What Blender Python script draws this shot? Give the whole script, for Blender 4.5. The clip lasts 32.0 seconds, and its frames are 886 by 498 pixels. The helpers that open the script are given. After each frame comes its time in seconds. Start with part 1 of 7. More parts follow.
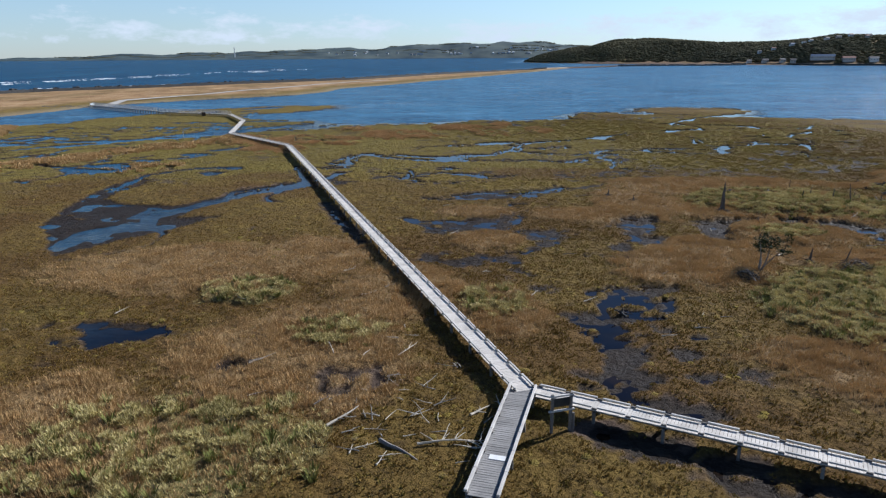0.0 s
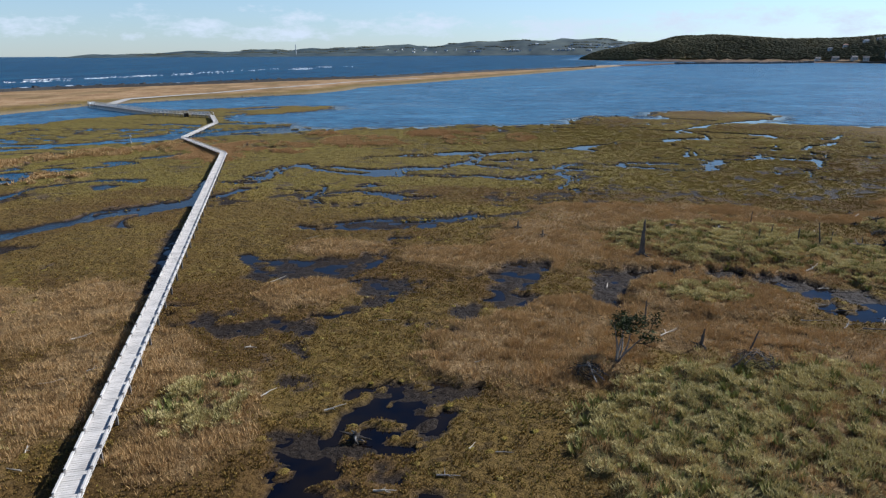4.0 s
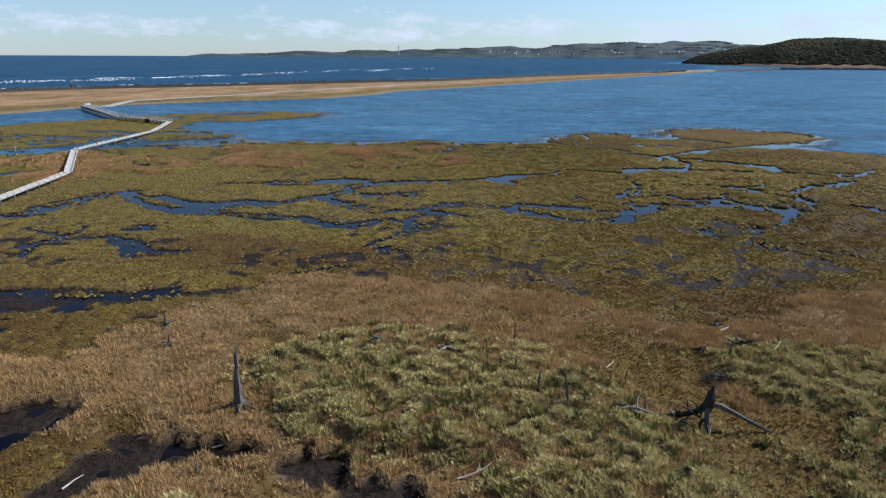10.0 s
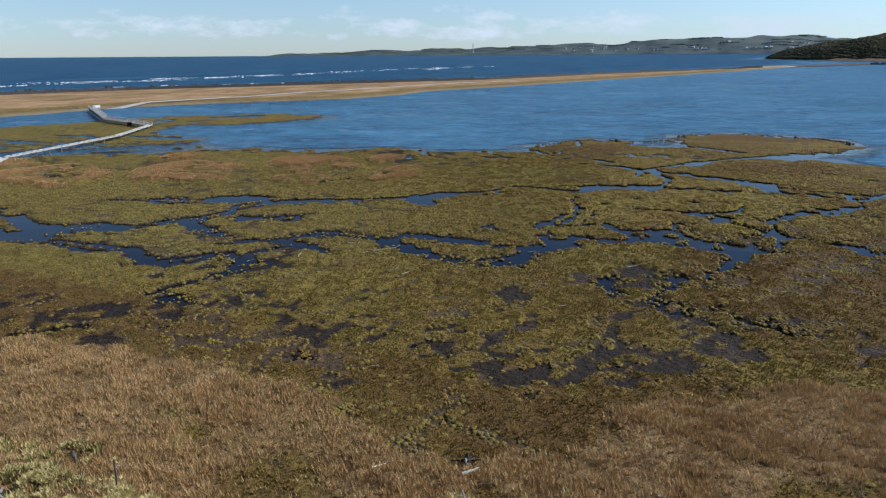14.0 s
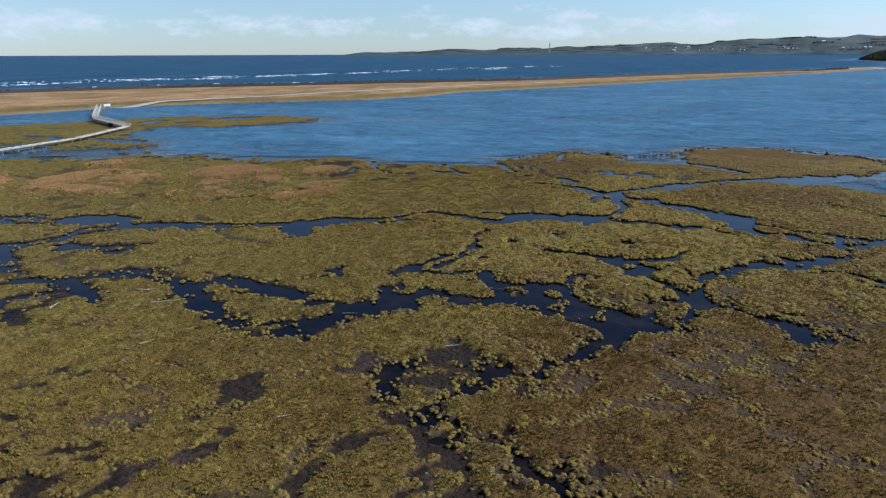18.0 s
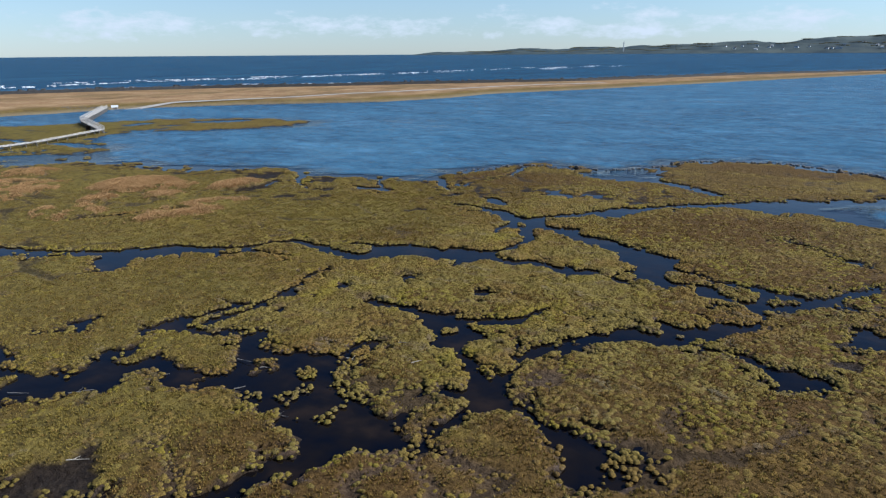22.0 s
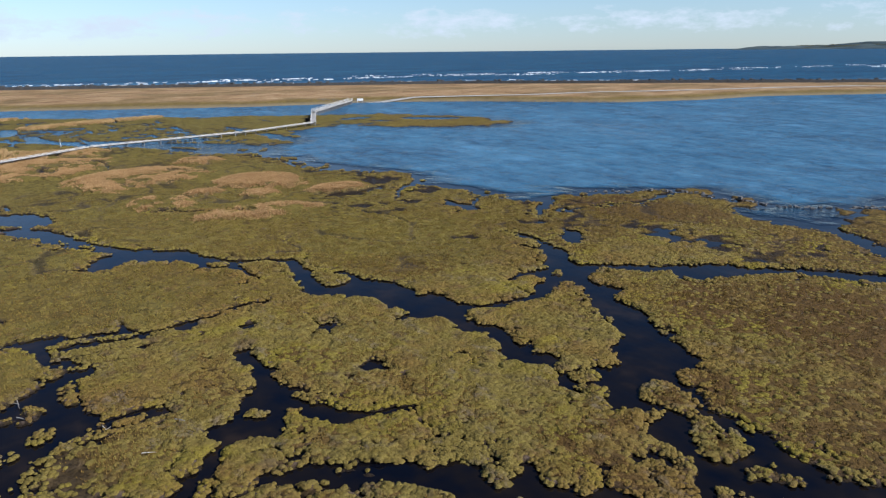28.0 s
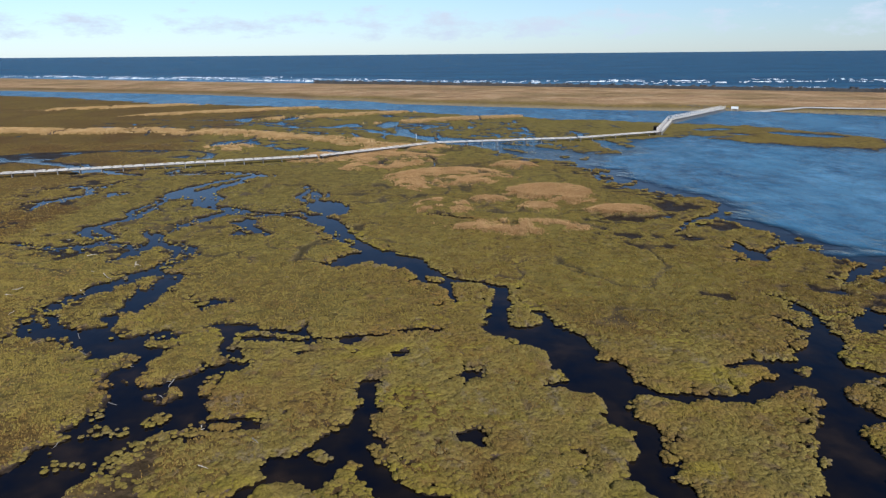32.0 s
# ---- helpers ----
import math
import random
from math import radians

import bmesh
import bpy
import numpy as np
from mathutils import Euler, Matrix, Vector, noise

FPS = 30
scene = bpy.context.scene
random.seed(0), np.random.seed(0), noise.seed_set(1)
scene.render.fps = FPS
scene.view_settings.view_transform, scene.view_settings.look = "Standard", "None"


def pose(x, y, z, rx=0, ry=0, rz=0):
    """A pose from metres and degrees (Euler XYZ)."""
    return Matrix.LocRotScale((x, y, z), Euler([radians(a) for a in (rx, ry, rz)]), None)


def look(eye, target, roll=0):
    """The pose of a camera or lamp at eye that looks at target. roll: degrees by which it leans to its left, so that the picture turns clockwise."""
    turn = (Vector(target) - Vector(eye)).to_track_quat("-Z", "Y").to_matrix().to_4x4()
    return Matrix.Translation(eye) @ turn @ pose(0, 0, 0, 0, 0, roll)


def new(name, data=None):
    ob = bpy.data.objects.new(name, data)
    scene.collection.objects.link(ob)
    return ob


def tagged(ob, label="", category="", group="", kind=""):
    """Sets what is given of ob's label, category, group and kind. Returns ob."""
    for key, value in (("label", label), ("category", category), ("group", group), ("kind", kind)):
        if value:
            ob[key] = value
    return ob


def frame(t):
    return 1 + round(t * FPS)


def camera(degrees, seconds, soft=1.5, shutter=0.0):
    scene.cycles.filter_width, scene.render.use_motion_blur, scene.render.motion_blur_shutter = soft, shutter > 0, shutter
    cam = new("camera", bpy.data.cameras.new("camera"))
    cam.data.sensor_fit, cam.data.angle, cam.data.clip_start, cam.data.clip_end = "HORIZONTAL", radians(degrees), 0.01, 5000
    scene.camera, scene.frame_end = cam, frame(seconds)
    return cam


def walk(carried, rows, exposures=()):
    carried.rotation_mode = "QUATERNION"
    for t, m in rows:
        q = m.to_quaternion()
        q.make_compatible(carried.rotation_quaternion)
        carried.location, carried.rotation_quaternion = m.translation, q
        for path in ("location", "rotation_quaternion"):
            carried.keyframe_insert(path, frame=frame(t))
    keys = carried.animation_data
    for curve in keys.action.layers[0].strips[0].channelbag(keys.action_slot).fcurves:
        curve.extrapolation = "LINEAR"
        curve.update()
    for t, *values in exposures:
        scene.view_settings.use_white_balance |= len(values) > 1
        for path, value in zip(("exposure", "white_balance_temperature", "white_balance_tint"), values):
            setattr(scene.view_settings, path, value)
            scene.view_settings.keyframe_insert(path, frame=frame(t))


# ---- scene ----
cam = camera(65.6, 32.0, soft=1.25)
PATH = [
    (0, (0.0, 0.0, 20.991), (0.0, 1.925, 20.447), -0.3),
    (0.5, (2.557, 2.191, 20.993), (2.537, 4.115, 20.448), -0.3),
    (1, (5.167, 4.438, 21.006), (5.126, 6.362, 20.46), -0.3),
    (1.5, (7.9, 6.799, 21.036), (7.842, 8.721, 20.489), -0.3),
    (2, (10.786, 9.244, 21.077), (10.708, 11.166, 20.529), -0.2),
    (2.5, (13.765, 11.704, 21.114), (13.666, 13.624, 20.565), -0.2),
    (4.5, (26.087, 22.336, 21.384), (25.896, 24.25, 20.833), -0.3),
    (5, (29.215, 25.143, 21.471), (29.0, 27.054, 20.921), -0.3),
    (6, (35.493, 30.957, 21.672), (35.229, 32.862, 21.123), -0.1),
    (7, (41.671, 37.017, 21.835), (41.361, 38.916, 21.288), -0.0),
    (8, (47.775, 43.21, 21.929), (47.418, 45.101, 21.382), 0.1),
    (9, (53.848, 49.618, 21.975), (53.446, 51.499, 21.428), 0.1),
    (10, (59.636, 56.136, 21.965), (59.186, 58.007, 21.418), 0.2),
    (11, (65.05, 62.547, 21.905), (64.551, 64.404, 21.356), 0.2),
    (12, (69.987, 68.952, 21.887), (69.432, 70.793, 21.338), 0.1),
    (13, (74.791, 75.413, 21.849), (74.185, 77.238, 21.299), -0.1),
    (14, (79.483, 82.081, 21.82), (78.826, 83.888, 21.268), -0.4),
    (14.5, (81.748, 85.457, 21.798), (81.067, 87.254, 21.245), -0.4),
    (16.5, (89.954, 99.172, 21.67), (89.168, 100.926, 21.117), -0.2),
    (17, (91.866, 102.709, 21.666), (91.059, 104.453, 21.113), -0.2),
    (18, (95.513, 109.806, 21.673), (94.661, 111.529, 21.12), -0.2),
    (19, (99.098, 116.755, 21.688), (98.201, 118.455, 21.136), -0.2),
    (20, (102.646, 123.409, 21.653), (101.706, 125.085, 21.101), -0.4),
    (21, (106.146, 129.908, 21.595), (105.159, 131.557, 21.041), -0.5),
    (22, (109.597, 136.449, 21.533), (108.569, 138.073, 20.98), -0.4),
    (23, (112.694, 142.749, 21.552), (111.618, 144.342, 21.001), -0.3),
    (23.5, (114.089, 145.609, 21.568), (112.99, 147.187, 21.016), -0.3),
    (24, (115.339, 148.25, 21.58), (114.205, 149.802, 21.026), -0.3),
    (24.5, (116.46, 150.751, 21.592), (115.266, 152.256, 21.037), -0.4),
    (25, (117.508, 153.251, 21.615), (116.244, 154.697, 21.058), -0.4),
    (25.5, (118.492, 155.805, 21.649), (117.161, 157.188, 21.09), -0.4),
    (27.5, (121.226, 166.274, 21.86), (119.673, 167.402, 21.298), -0.6),
    (28, (121.565, 169.073, 21.94), (119.951, 170.114, 21.38), -0.6),
    (28.5, (121.816, 171.91, 22.03), (120.144, 172.854, 21.469), -0.6),
    (29, (121.963, 174.731, 22.128), (120.236, 175.57, 21.567), -0.6),
    (29.5, (121.915, 177.475, 22.248), (120.138, 178.204, 21.687), -0.5),
    (30, (121.613, 180.033, 22.408), (119.789, 180.636, 21.849), -0.4),
    (30.5, (121.075, 182.294, 22.616), (119.213, 182.764, 22.058), -0.3),
    (31, (120.391, 184.238, 22.868), (118.498, 184.567, 22.312), -0.3),
    (31.5, (119.678, 185.868, 23.133), (117.764, 186.04, 22.579), -0.4),
    (32, (118.987, 187.315, 23.39), (117.066, 187.332, 22.836), -0.5),
]
walk(cam, [(t, look(eye, target, roll)) for t, eye, target, roll in PATH], exposures=[(0, 0.42, 5680, 11), (10, 0.42, 5680, 11), (14, 0.37, 5650, 10), (20, 0.42, 5620, 10), (28, 0.46, 5700, 11), (32, 0.37, 5720, 11)])

# ---- world, sun, exposure ----
SUN_AZ = math.atan2(0.53, 0.85)      # towards +x +y
SUN_EL = radians(36)
world = bpy.data.worlds.new("World")
scene.world = world
world.use_nodes = True
wt = world.node_tree
for n in list(wt.nodes):
    wt.nodes.remove(n)


def wnode(kind, **kw):
    n = wt.nodes.new(kind)
    for k, v in kw.items():
        n.inputs[k].default_value = v
    return n


sky = wt.nodes.new("ShaderNodeTexSky")
sky.sky_type = "NISHITA"
sky.sun_disc = False
sky.sun_elevation = SUN_EL
sky.sun_rotation = math.pi / 2 - SUN_AZ
sky.air_density, sky.dust_density, sky.ozone_density = 1.0, 0.0, 3.0
coord = wt.nodes.new("ShaderNodeTexCoord")
split = wt.nodes.new("ShaderNodeSeparateXYZ")
wt.links.new(coord.outputs["Generated"], split.inputs[0])
stretch = wt.nodes.new("ShaderNodeMapping")
stretch.inputs["Scale"].default_value = (13.0, 13.0, 36.0)
stretch.inputs["Location"].default_value = (2.3, 0.4, 0.0)
wt.links.new(coord.outputs["Generated"], stretch.inputs[0])
puff = wnode("ShaderNodeTexNoise", Scale=1.0, Detail=9.0, Roughness=0.66)
wt.links.new(stretch.outputs[0], puff.inputs["Vector"])
band = wt.nodes.new("ShaderNodeValToRGB")     # low bank of cloud over the horizon
for p, v in ((0.0, 0.46), (0.010, 0.54), (0.022, 0.70), (0.040, 0.74), (0.058, 0.60), (0.078, 0.40), (0.12, 0.25)):
    e = band.color_ramp.elements.new(p) if p not in (0.0,) else band.color_ramp.elements[0]
    e.position, e.color = p, (v, v, v, 1)
band.color_ramp.elements[-1].color = (0.1, 0.1, 0.1, 1)
wt.links.new(split.outputs["Z"], band.inputs[0])
add = wt.nodes.new("ShaderNodeMath")
add.operation = "ADD"
wt.links.new(puff.outputs["Fac"], add.inputs[0])
wt.links.new(band.outputs[0], add.inputs[1])
edge = wt.nodes.new("ShaderNodeMapRange")
edge.inputs["From Min"].default_value, edge.inputs["From Max"].default_value = 1.17, 1.34
wt.links.new(add.outputs[0], edge.inputs["Value"])
mixc = wt.nodes.new("ShaderNodeMix")
mixc.data_type = "RGBA"
mixc.inputs["B"].default_value = (6.7, 7.3, 7.7, 1)
wt.links.new(edge.outputs[0], mixc.inputs["Factor"])
tint = wt.nodes.new("ShaderNodeValToRGB")     # the clear air by the sea: bluer towards the horizon
tint.color_ramp.elements[0].position, tint.color_ramp.elements[0].color = 0.0, (0.70, 0.83, 1.08, 1)
tint.color_ramp.elements[1].position, tint.color_ramp.elements[1].color = 0.42, (0.36, 0.455, 0.575, 1)
tint.color_ramp.elements.new(0.10).color = (1.10, 1.08, 1.08, 1)
wt.links.new(split.outputs["Z"], tint.inputs[0])
clear = wt.nodes.new("ShaderNodeMix")
clear.data_type, clear.blend_type = "RGBA", "MULTIPLY"
clear.inputs["Factor"].default_value = 1.0
wt.links.new(sky.outputs[0], clear.inputs["A"])
wt.links.new(tint.outputs[0], clear.inputs["B"])
wt.links.new(clear.outputs["Result"], mixc.inputs["A"])
bg = wnode("ShaderNodeBackground", Strength=0.08)
wt.links.new(mixc.outputs["Result"], bg.inputs["Color"])
outw = wt.nodes.new("ShaderNodeOutputWorld")
wt.links.new(bg.outputs[0], outw.inputs["Surface"])

sun = new("sun", bpy.data.lights.new("sun", "SUN"))
sun.data.energy, sun.data.angle, sun.data.color = 4.8, radians(0.53), (1.0, 0.95, 0.87)
sun.matrix_world = look((math.cos(SUN_AZ) * 100 * math.cos(SUN_EL), math.sin(SUN_AZ) * 100 * math.cos(SUN_EL), 100 * math.sin(SUN_EL)), (0, 0, 0))

# ---- materials ----


class Nodes:
    """A short way to write node trees."""

    def __init__(self, name, rough=0.9, spec=0.2):
        self.mat = bpy.data.materials.new(name)
        self.mat.use_nodes = True
        self.t = self.mat.node_tree
        self.b = self.t.nodes["Principled BSDF"]
        self.b.inputs["Roughness"].default_value = rough
        self.b.inputs["Specular IOR Level"].default_value = spec

    def link(self, a, b):
        self.t.links.new(a, b)

    def pos(self, scale=(1, 1, 1)):
        g = self.t.nodes.new("ShaderNodeNewGeometry")
        m = self.t.nodes.new("ShaderNodeMapping")
        m.inputs["Scale"].default_value = scale
        self.link(g.outputs["Position"], m.inputs[0])
        return m.outputs[0]

    def noise(self, scale, detail=4.0, rough=0.55, stretch=(1, 1, 1)):
        n = self.t.nodes.new("ShaderNodeTexNoise")
        n.inputs["Scale"].default_value, n.inputs["Detail"].default_value, n.inputs["Roughness"].default_value = scale, detail, rough
        self.link(self.pos(stretch), n.inputs["Vector"])
        return n.outputs["Fac"]

    def cells(self, scale, stretch=(1, 1, 1)):
        n = self.t.nodes.new("ShaderNodeTexVoronoi")
        n.inputs["Scale"].default_value = scale
        self.link(self.pos(stretch), n.inputs["Vector"])
        return n.outputs["Distance"]

    def ramp(self, value, stops):
        r = self.t.nodes.new("ShaderNodeValToRGB")
        el = r.color_ramp.elements
        while len(el) < len(stops):
            el.new(0.5)
        for e, (p, c) in zip(el, stops):
            e.position, e.color = p, (*c, 1) if len(c) == 3 else c
        self.link(value, r.inputs[0])
        return r.outputs[0]

    def level(self, value, a, b, lo=0.0, hi=1.0):
        r = self.t.nodes.new("ShaderNodeMapRange")
        for k, v in (("From Min", a), ("From Max", b), ("To Min", lo), ("To Max", hi)):
            r.inputs[k].default_value = v
        self.link(value, r.inputs["Value"])
        return r.outputs[0]

    def mix(self, f, a, b):
        m = self.t.nodes.new("ShaderNodeMix")
        m.data_type = "RGBA"
        for key, v in (("Factor", f), ("A", a), ("B", b)):
            if isinstance(v, (int, float)):
                m.inputs[key].default_value = v
            elif isinstance(v, tuple):
                m.inputs[key].default_value = (*v, 1)
            else:
                self.link(v, m.inputs[key])
        return m.outputs["Result"]

    def math(self, op, a, b=0.0):
        m = self.t.nodes.new("ShaderNodeMath")
        m.operation = op
        for n, v in ((0, a), (1, b)):
            if isinstance(v, (int, float)):
                m.inputs[n].default_value = v
            else:
                self.link(v, m.inputs[n])
        return m.outputs[0]

    def attr(self, name):
        a = self.t.nodes.new("ShaderNodeAttribute")
        a.attribute_name = name
        s = self.t.nodes.new("ShaderNodeSeparateColor")
        self.link(a.outputs["Color"], s.inputs[0])
        return s.outputs[0], s.outputs[1], s.outputs[2], a.outputs["Alpha"]

    def island(self):
        return self.t.nodes.new("ShaderNodeNewGeometry").outputs["Random Per Island"]

    def random(self):
        return self.t.nodes.new("ShaderNodeObjectInfo").outputs["Random"]

    def color(self, c):
        if isinstance(c, tuple):
            self.b.inputs["Base Color"].default_value = (*c, 1)
        else:
            self.link(c, self.b.inputs["Base Color"])
        return self

    def bump(self, height, strength=0.5, distance=0.05):
        n = self.t.nodes.new("ShaderNodeBump")
        n.inputs["Strength"].default_value, n.inputs["Distance"].default_value = strength, distance
        self.link(height, n.inputs["Height"])
        self.link(n.outputs[0], self.b.inputs["Normal"])
        return self


def ground_material():
    m = Nodes("marsh ground", 0.95, 0.1)
    reed, sage, mud_shade, brown = m.attr("cover")
    spit, sand, bright, wet = m.attr("cover_far")
    big, mid, fine = m.noise(0.06, 3), m.noise(0.5, 5), m.noise(4.0, 4, 0.65)
    olive = m.ramp(mid, [(0.25, (0.111, 0.076, 0.019)), (0.5, (0.184, 0.131, 0.030)), (0.75, (0.254, 0.183, 0.044))])
    olive = m.mix(m.level(m.noise(0.16, 6, 0.65), 0.50, 0.64, 0, 0.4), olive, m.ramp(fine, [(0.3, (0.045, 0.030, 0.010)), (0.7, (0.12, 0.078, 0.024))]))
    olive = m.mix(m.level(big, 0.45, 0.65, 0, 0.6), olive, m.ramp(fine, [(0.3, (0.10, 0.068, 0.022)), (0.7, (0.20, 0.135, 0.040))]))
    olive = m.mix(m.level(m.noise(0.55, 5, 0.6), 0.56, 0.66, 0, 0.7), olive, (0.098, 0.070, 0.028))
    green = m.ramp(mid, [(0.3, (0.120, 0.092, 0.022)), (0.7, (0.215, 0.166, 0.042))])
    olive = m.mix(bright, olive, green)
    tan = m.ramp(m.math("ADD", m.math("MULTIPLY", m.noise(7.0, 5, 0.8), 0.65), m.math("MULTIPLY", mid, 0.35)), [(0.38, (0.081, 0.047, 0.018)), (0.5, (0.186, 0.116, 0.050)), (0.62, (0.313, 0.216, 0.106))])
    herb = m.ramp(fine, [(0.3, (0.11, 0.095, 0.034)), (0.6, (0.22, 0.185, 0.075)), (0.85, (0.32, 0.27, 0.14))])
    rust = m.ramp(fine, [(0.25, (0.058, 0.032, 0.011)), (0.55, (0.119, 0.069, 0.022)), (0.8, (0.168, 0.105, 0.037))])
    peat = m.ramp(fine, [(0.3, (0.014, 0.009, 0.006)), (0.6, (0.034, 0.024, 0.016)), (0.85, (0.07, 0.05, 0.036))])
    dune = m.ramp(m.math("ADD", m.math("MULTIPLY", m.noise(0.09, 6, 0.7, (1, 0.6, 1)), 0.55), m.math("MULTIPLY", m.noise(0.7, 6, 0.75), 0.45)), [(0.36, (0.15, 0.086, 0.040)), (0.5, (0.34, 0.212, 0.105)), (0.64, (0.52, 0.36, 0.20))])
    dune = m.mix(m.level(m.noise(0.028, 5, 0.65), 0.46, 0.60, 0, 0.5), dune, m.ramp(fine, [(0.3, (0.09, 0.07, 0.022)), (0.7, (0.17, 0.125, 0.045))]))
    grit = m.ramp(fine, [(0.3, (0.34, 0.28, 0.21)), (0.7, (0.5, 0.43, 0.33))])
    c = m.mix(brown, olive, rust)
    blotch = m.ramp(fine, [(0.3, (0.022, 0.015, 0.007)), (0.7, (0.075, 0.050, 0.018))])
    c = m.mix(m.math("MULTIPLY", m.level(m.noise(1.1, 6, 0.72), 0.50, 0.60, 0, 0.75), m.level(m.noise(0.07, 3), 0.40, 0.60, 0.35, 1.0)), c, blotch)     # darker blotches scattered at random over the ground
    c = m.mix(sage, c, herb)
    c = m.mix(reed, c, tan)
    c = m.mix(spit, c, dune)
    c = m.mix(sand, c, grit)
    dry = m.ramp(fine, [(0.3, (0.075, 0.051, 0.038)), (0.7, (0.180, 0.130, 0.099))])
    peat = m.mix(m.math("MULTIPLY", m.level(wet, 0.0, 0.55, 1.0, 0.0), m.level(m.noise(0.12, 3), 0.34, 0.56, 0.35, 1.0)), peat, dry)
    # peat tone for mud, and for shade painted on the headland's woodland floor
    c = m.mix(mud_shade, c, peat)
    m.color(c)
    m.link(m.level(wet, 0, 1, 0.95, 0.55), m.b.inputs["Roughness"])
    h = m.math("ADD", m.noise(2.2, 6, 0.7), m.math("MULTIPLY", m.cells(1.7), -0.5))
    m.bump(h, 0.9, 0.35)
    return m.mat


def water_material():
    m = Nodes("water", 0.9, 0.0)
    calm, sea, _, _ = m.attr("calm")
    # water blue, with lighter patches of sky sheen painted in
    deep_sheen = m.ramp(m.math("ADD", m.math("MULTIPLY", m.noise(0.006, 4), 0.3), m.math("MULTIPLY", m.noise(0.03, 10, 0.82, (0.8, 1.2, 1)), 0.7)), [(0.42, (0.008, 0.042, 0.098)), (0.5, (0.018, 0.078, 0.156)), (0.58, (0.042, 0.138, 0.240))])
    # fine pale glints painted over the blue
    deep_sheen = m.mix(m.level(m.noise(0.22, 6, 0.8, (0.8, 1.2, 1)), 0.42, 0.60, 0.0, 0.65), deep_sheen, (0.068, 0.185, 0.295))
    deep_sheen = m.mix(m.level(m.noise(0.05, 8, 0.85, (0.8, 1.2, 1)), 0.53, 0.62, 0.0, 0.45), deep_sheen, (0.12, 0.28, 0.44))     # wind streaks, their pale sheen painted into the colour
    deep_sheen = m.mix(sea, deep_sheen, m.ramp(m.noise(0.012, 8, 0.78, (1.6, 0.6, 1)), [(0.35, (0.005, 0.038, 0.085)), (0.5, (0.010, 0.055, 0.115)), (0.65, (0.018, 0.078, 0.140))]))
    m.color(m.mix(calm, deep_sheen, m.ramp(m.noise(0.3, 3), [(0.35, (0.0025, 0.003, 0.006)), (0.55, (0.008, 0.006, 0.005)), (0.72, (0.020, 0.013, 0.008))])))
    gust = m.level(m.math("ADD", m.math("MULTIPLY", m.noise(0.018, 6, 0.7, (0.9, 1.5, 1)), 0.5), m.math("MULTIPLY", m.noise(0.16, 5, 0.7, (0.6, 1.9, 1)), 0.5)), 0.40, 0.60, 0.35, 1.0)
    ripple = m.math("ADD", m.noise(0.9, 5, 0.6, (1, 1.8, 1)), m.math("MULTIPLY", m.noise(0.10, 3, 0.5, (1, 2, 1)), 2.0))
    ripple = m.math("MULTIPLY", m.math("MULTIPLY", ripple, gust), m.level(calm, 0, 1, 1.0, 0.02))
    ripple = m.math("MULTIPLY", ripple, m.level(sea, 0, 1, 1.0, 0.75))
    bump = m.t.nodes.new("ShaderNodeBump")
    bump.inputs["Strength"].default_value, bump.inputs["Distance"].default_value = 1.0, 0.45
    m.link(ripple, bump.inputs["Height"])
    gloss = m.t.nodes.new("ShaderNodeBsdfGlossy")
    m.link(m.level(calm, 0, 1, 0.20, 0.05), gloss.inputs["Roughness"])
    m.link(bump.outputs[0], gloss.inputs["Normal"])
    fres = m.t.nodes.new("ShaderNodeFresnel")
    fres.inputs["IOR"].default_value = 1.33
    m.link(bump.outputs[0], fres.inputs["Normal"])
    both = m.t.nodes.new("ShaderNodeMixShader")
    m.link(m.math("MULTIPLY", fres.outputs[0], m.math("MULTIPLY", m.math("SUBTRACT", m.level(calm, 0, 1, 0.74, 1.0), m.math("MULTIPLY", sea, 0.42)), m.math("ADD", m.math("MULTIPLY", m.level(gust, 0.35, 1.0, 1.0, 0.72), m.level(calm, 0, 1, 1, 0)), calm))), both.inputs[0])
    m.link(m.b.outputs[0], both.inputs[1])
    m.link(gloss.outputs[0], both.inputs[2])
    m.link(both.outputs[0], m.t.nodes["Material Output"].inputs["Surface"])
    return m.mat


def blades_material(name, lo, mid, hi, spread=0.35, through_light=0.12, withered=0.0):
    m = Nodes(name, 0.85, 0.15)
    c = m.ramp(m.island(), [(0.0, lo), (0.5, mid), (1.0, hi)])
    patch = m.ramp(m.noise(0.25, 4), [(0.3, lo), (0.55, mid), (0.75, hi)])
    c = m.mix(spread, c, patch)
    if withered:
        c = m.mix(m.level(m.noise(0.55, 5, 0.6), 0.56, 0.66, 0, withered), c, (0.185, 0.112, 0.045))
    m.color(c)
    thin = m.t.nodes.new("ShaderNodeBsdfTranslucent")
    m.link(c, thin.inputs["Color"])
    both = m.t.nodes.new("ShaderNodeMixShader")
    both.inputs[0].default_value = through_light
    m.link(m.b.outputs[0], both.inputs[1])
    m.link(thin.outputs[0], both.inputs[2])
    m.link(both.outputs[0], m.t.nodes["Material Output"].inputs["Surface"])
    return m.mat


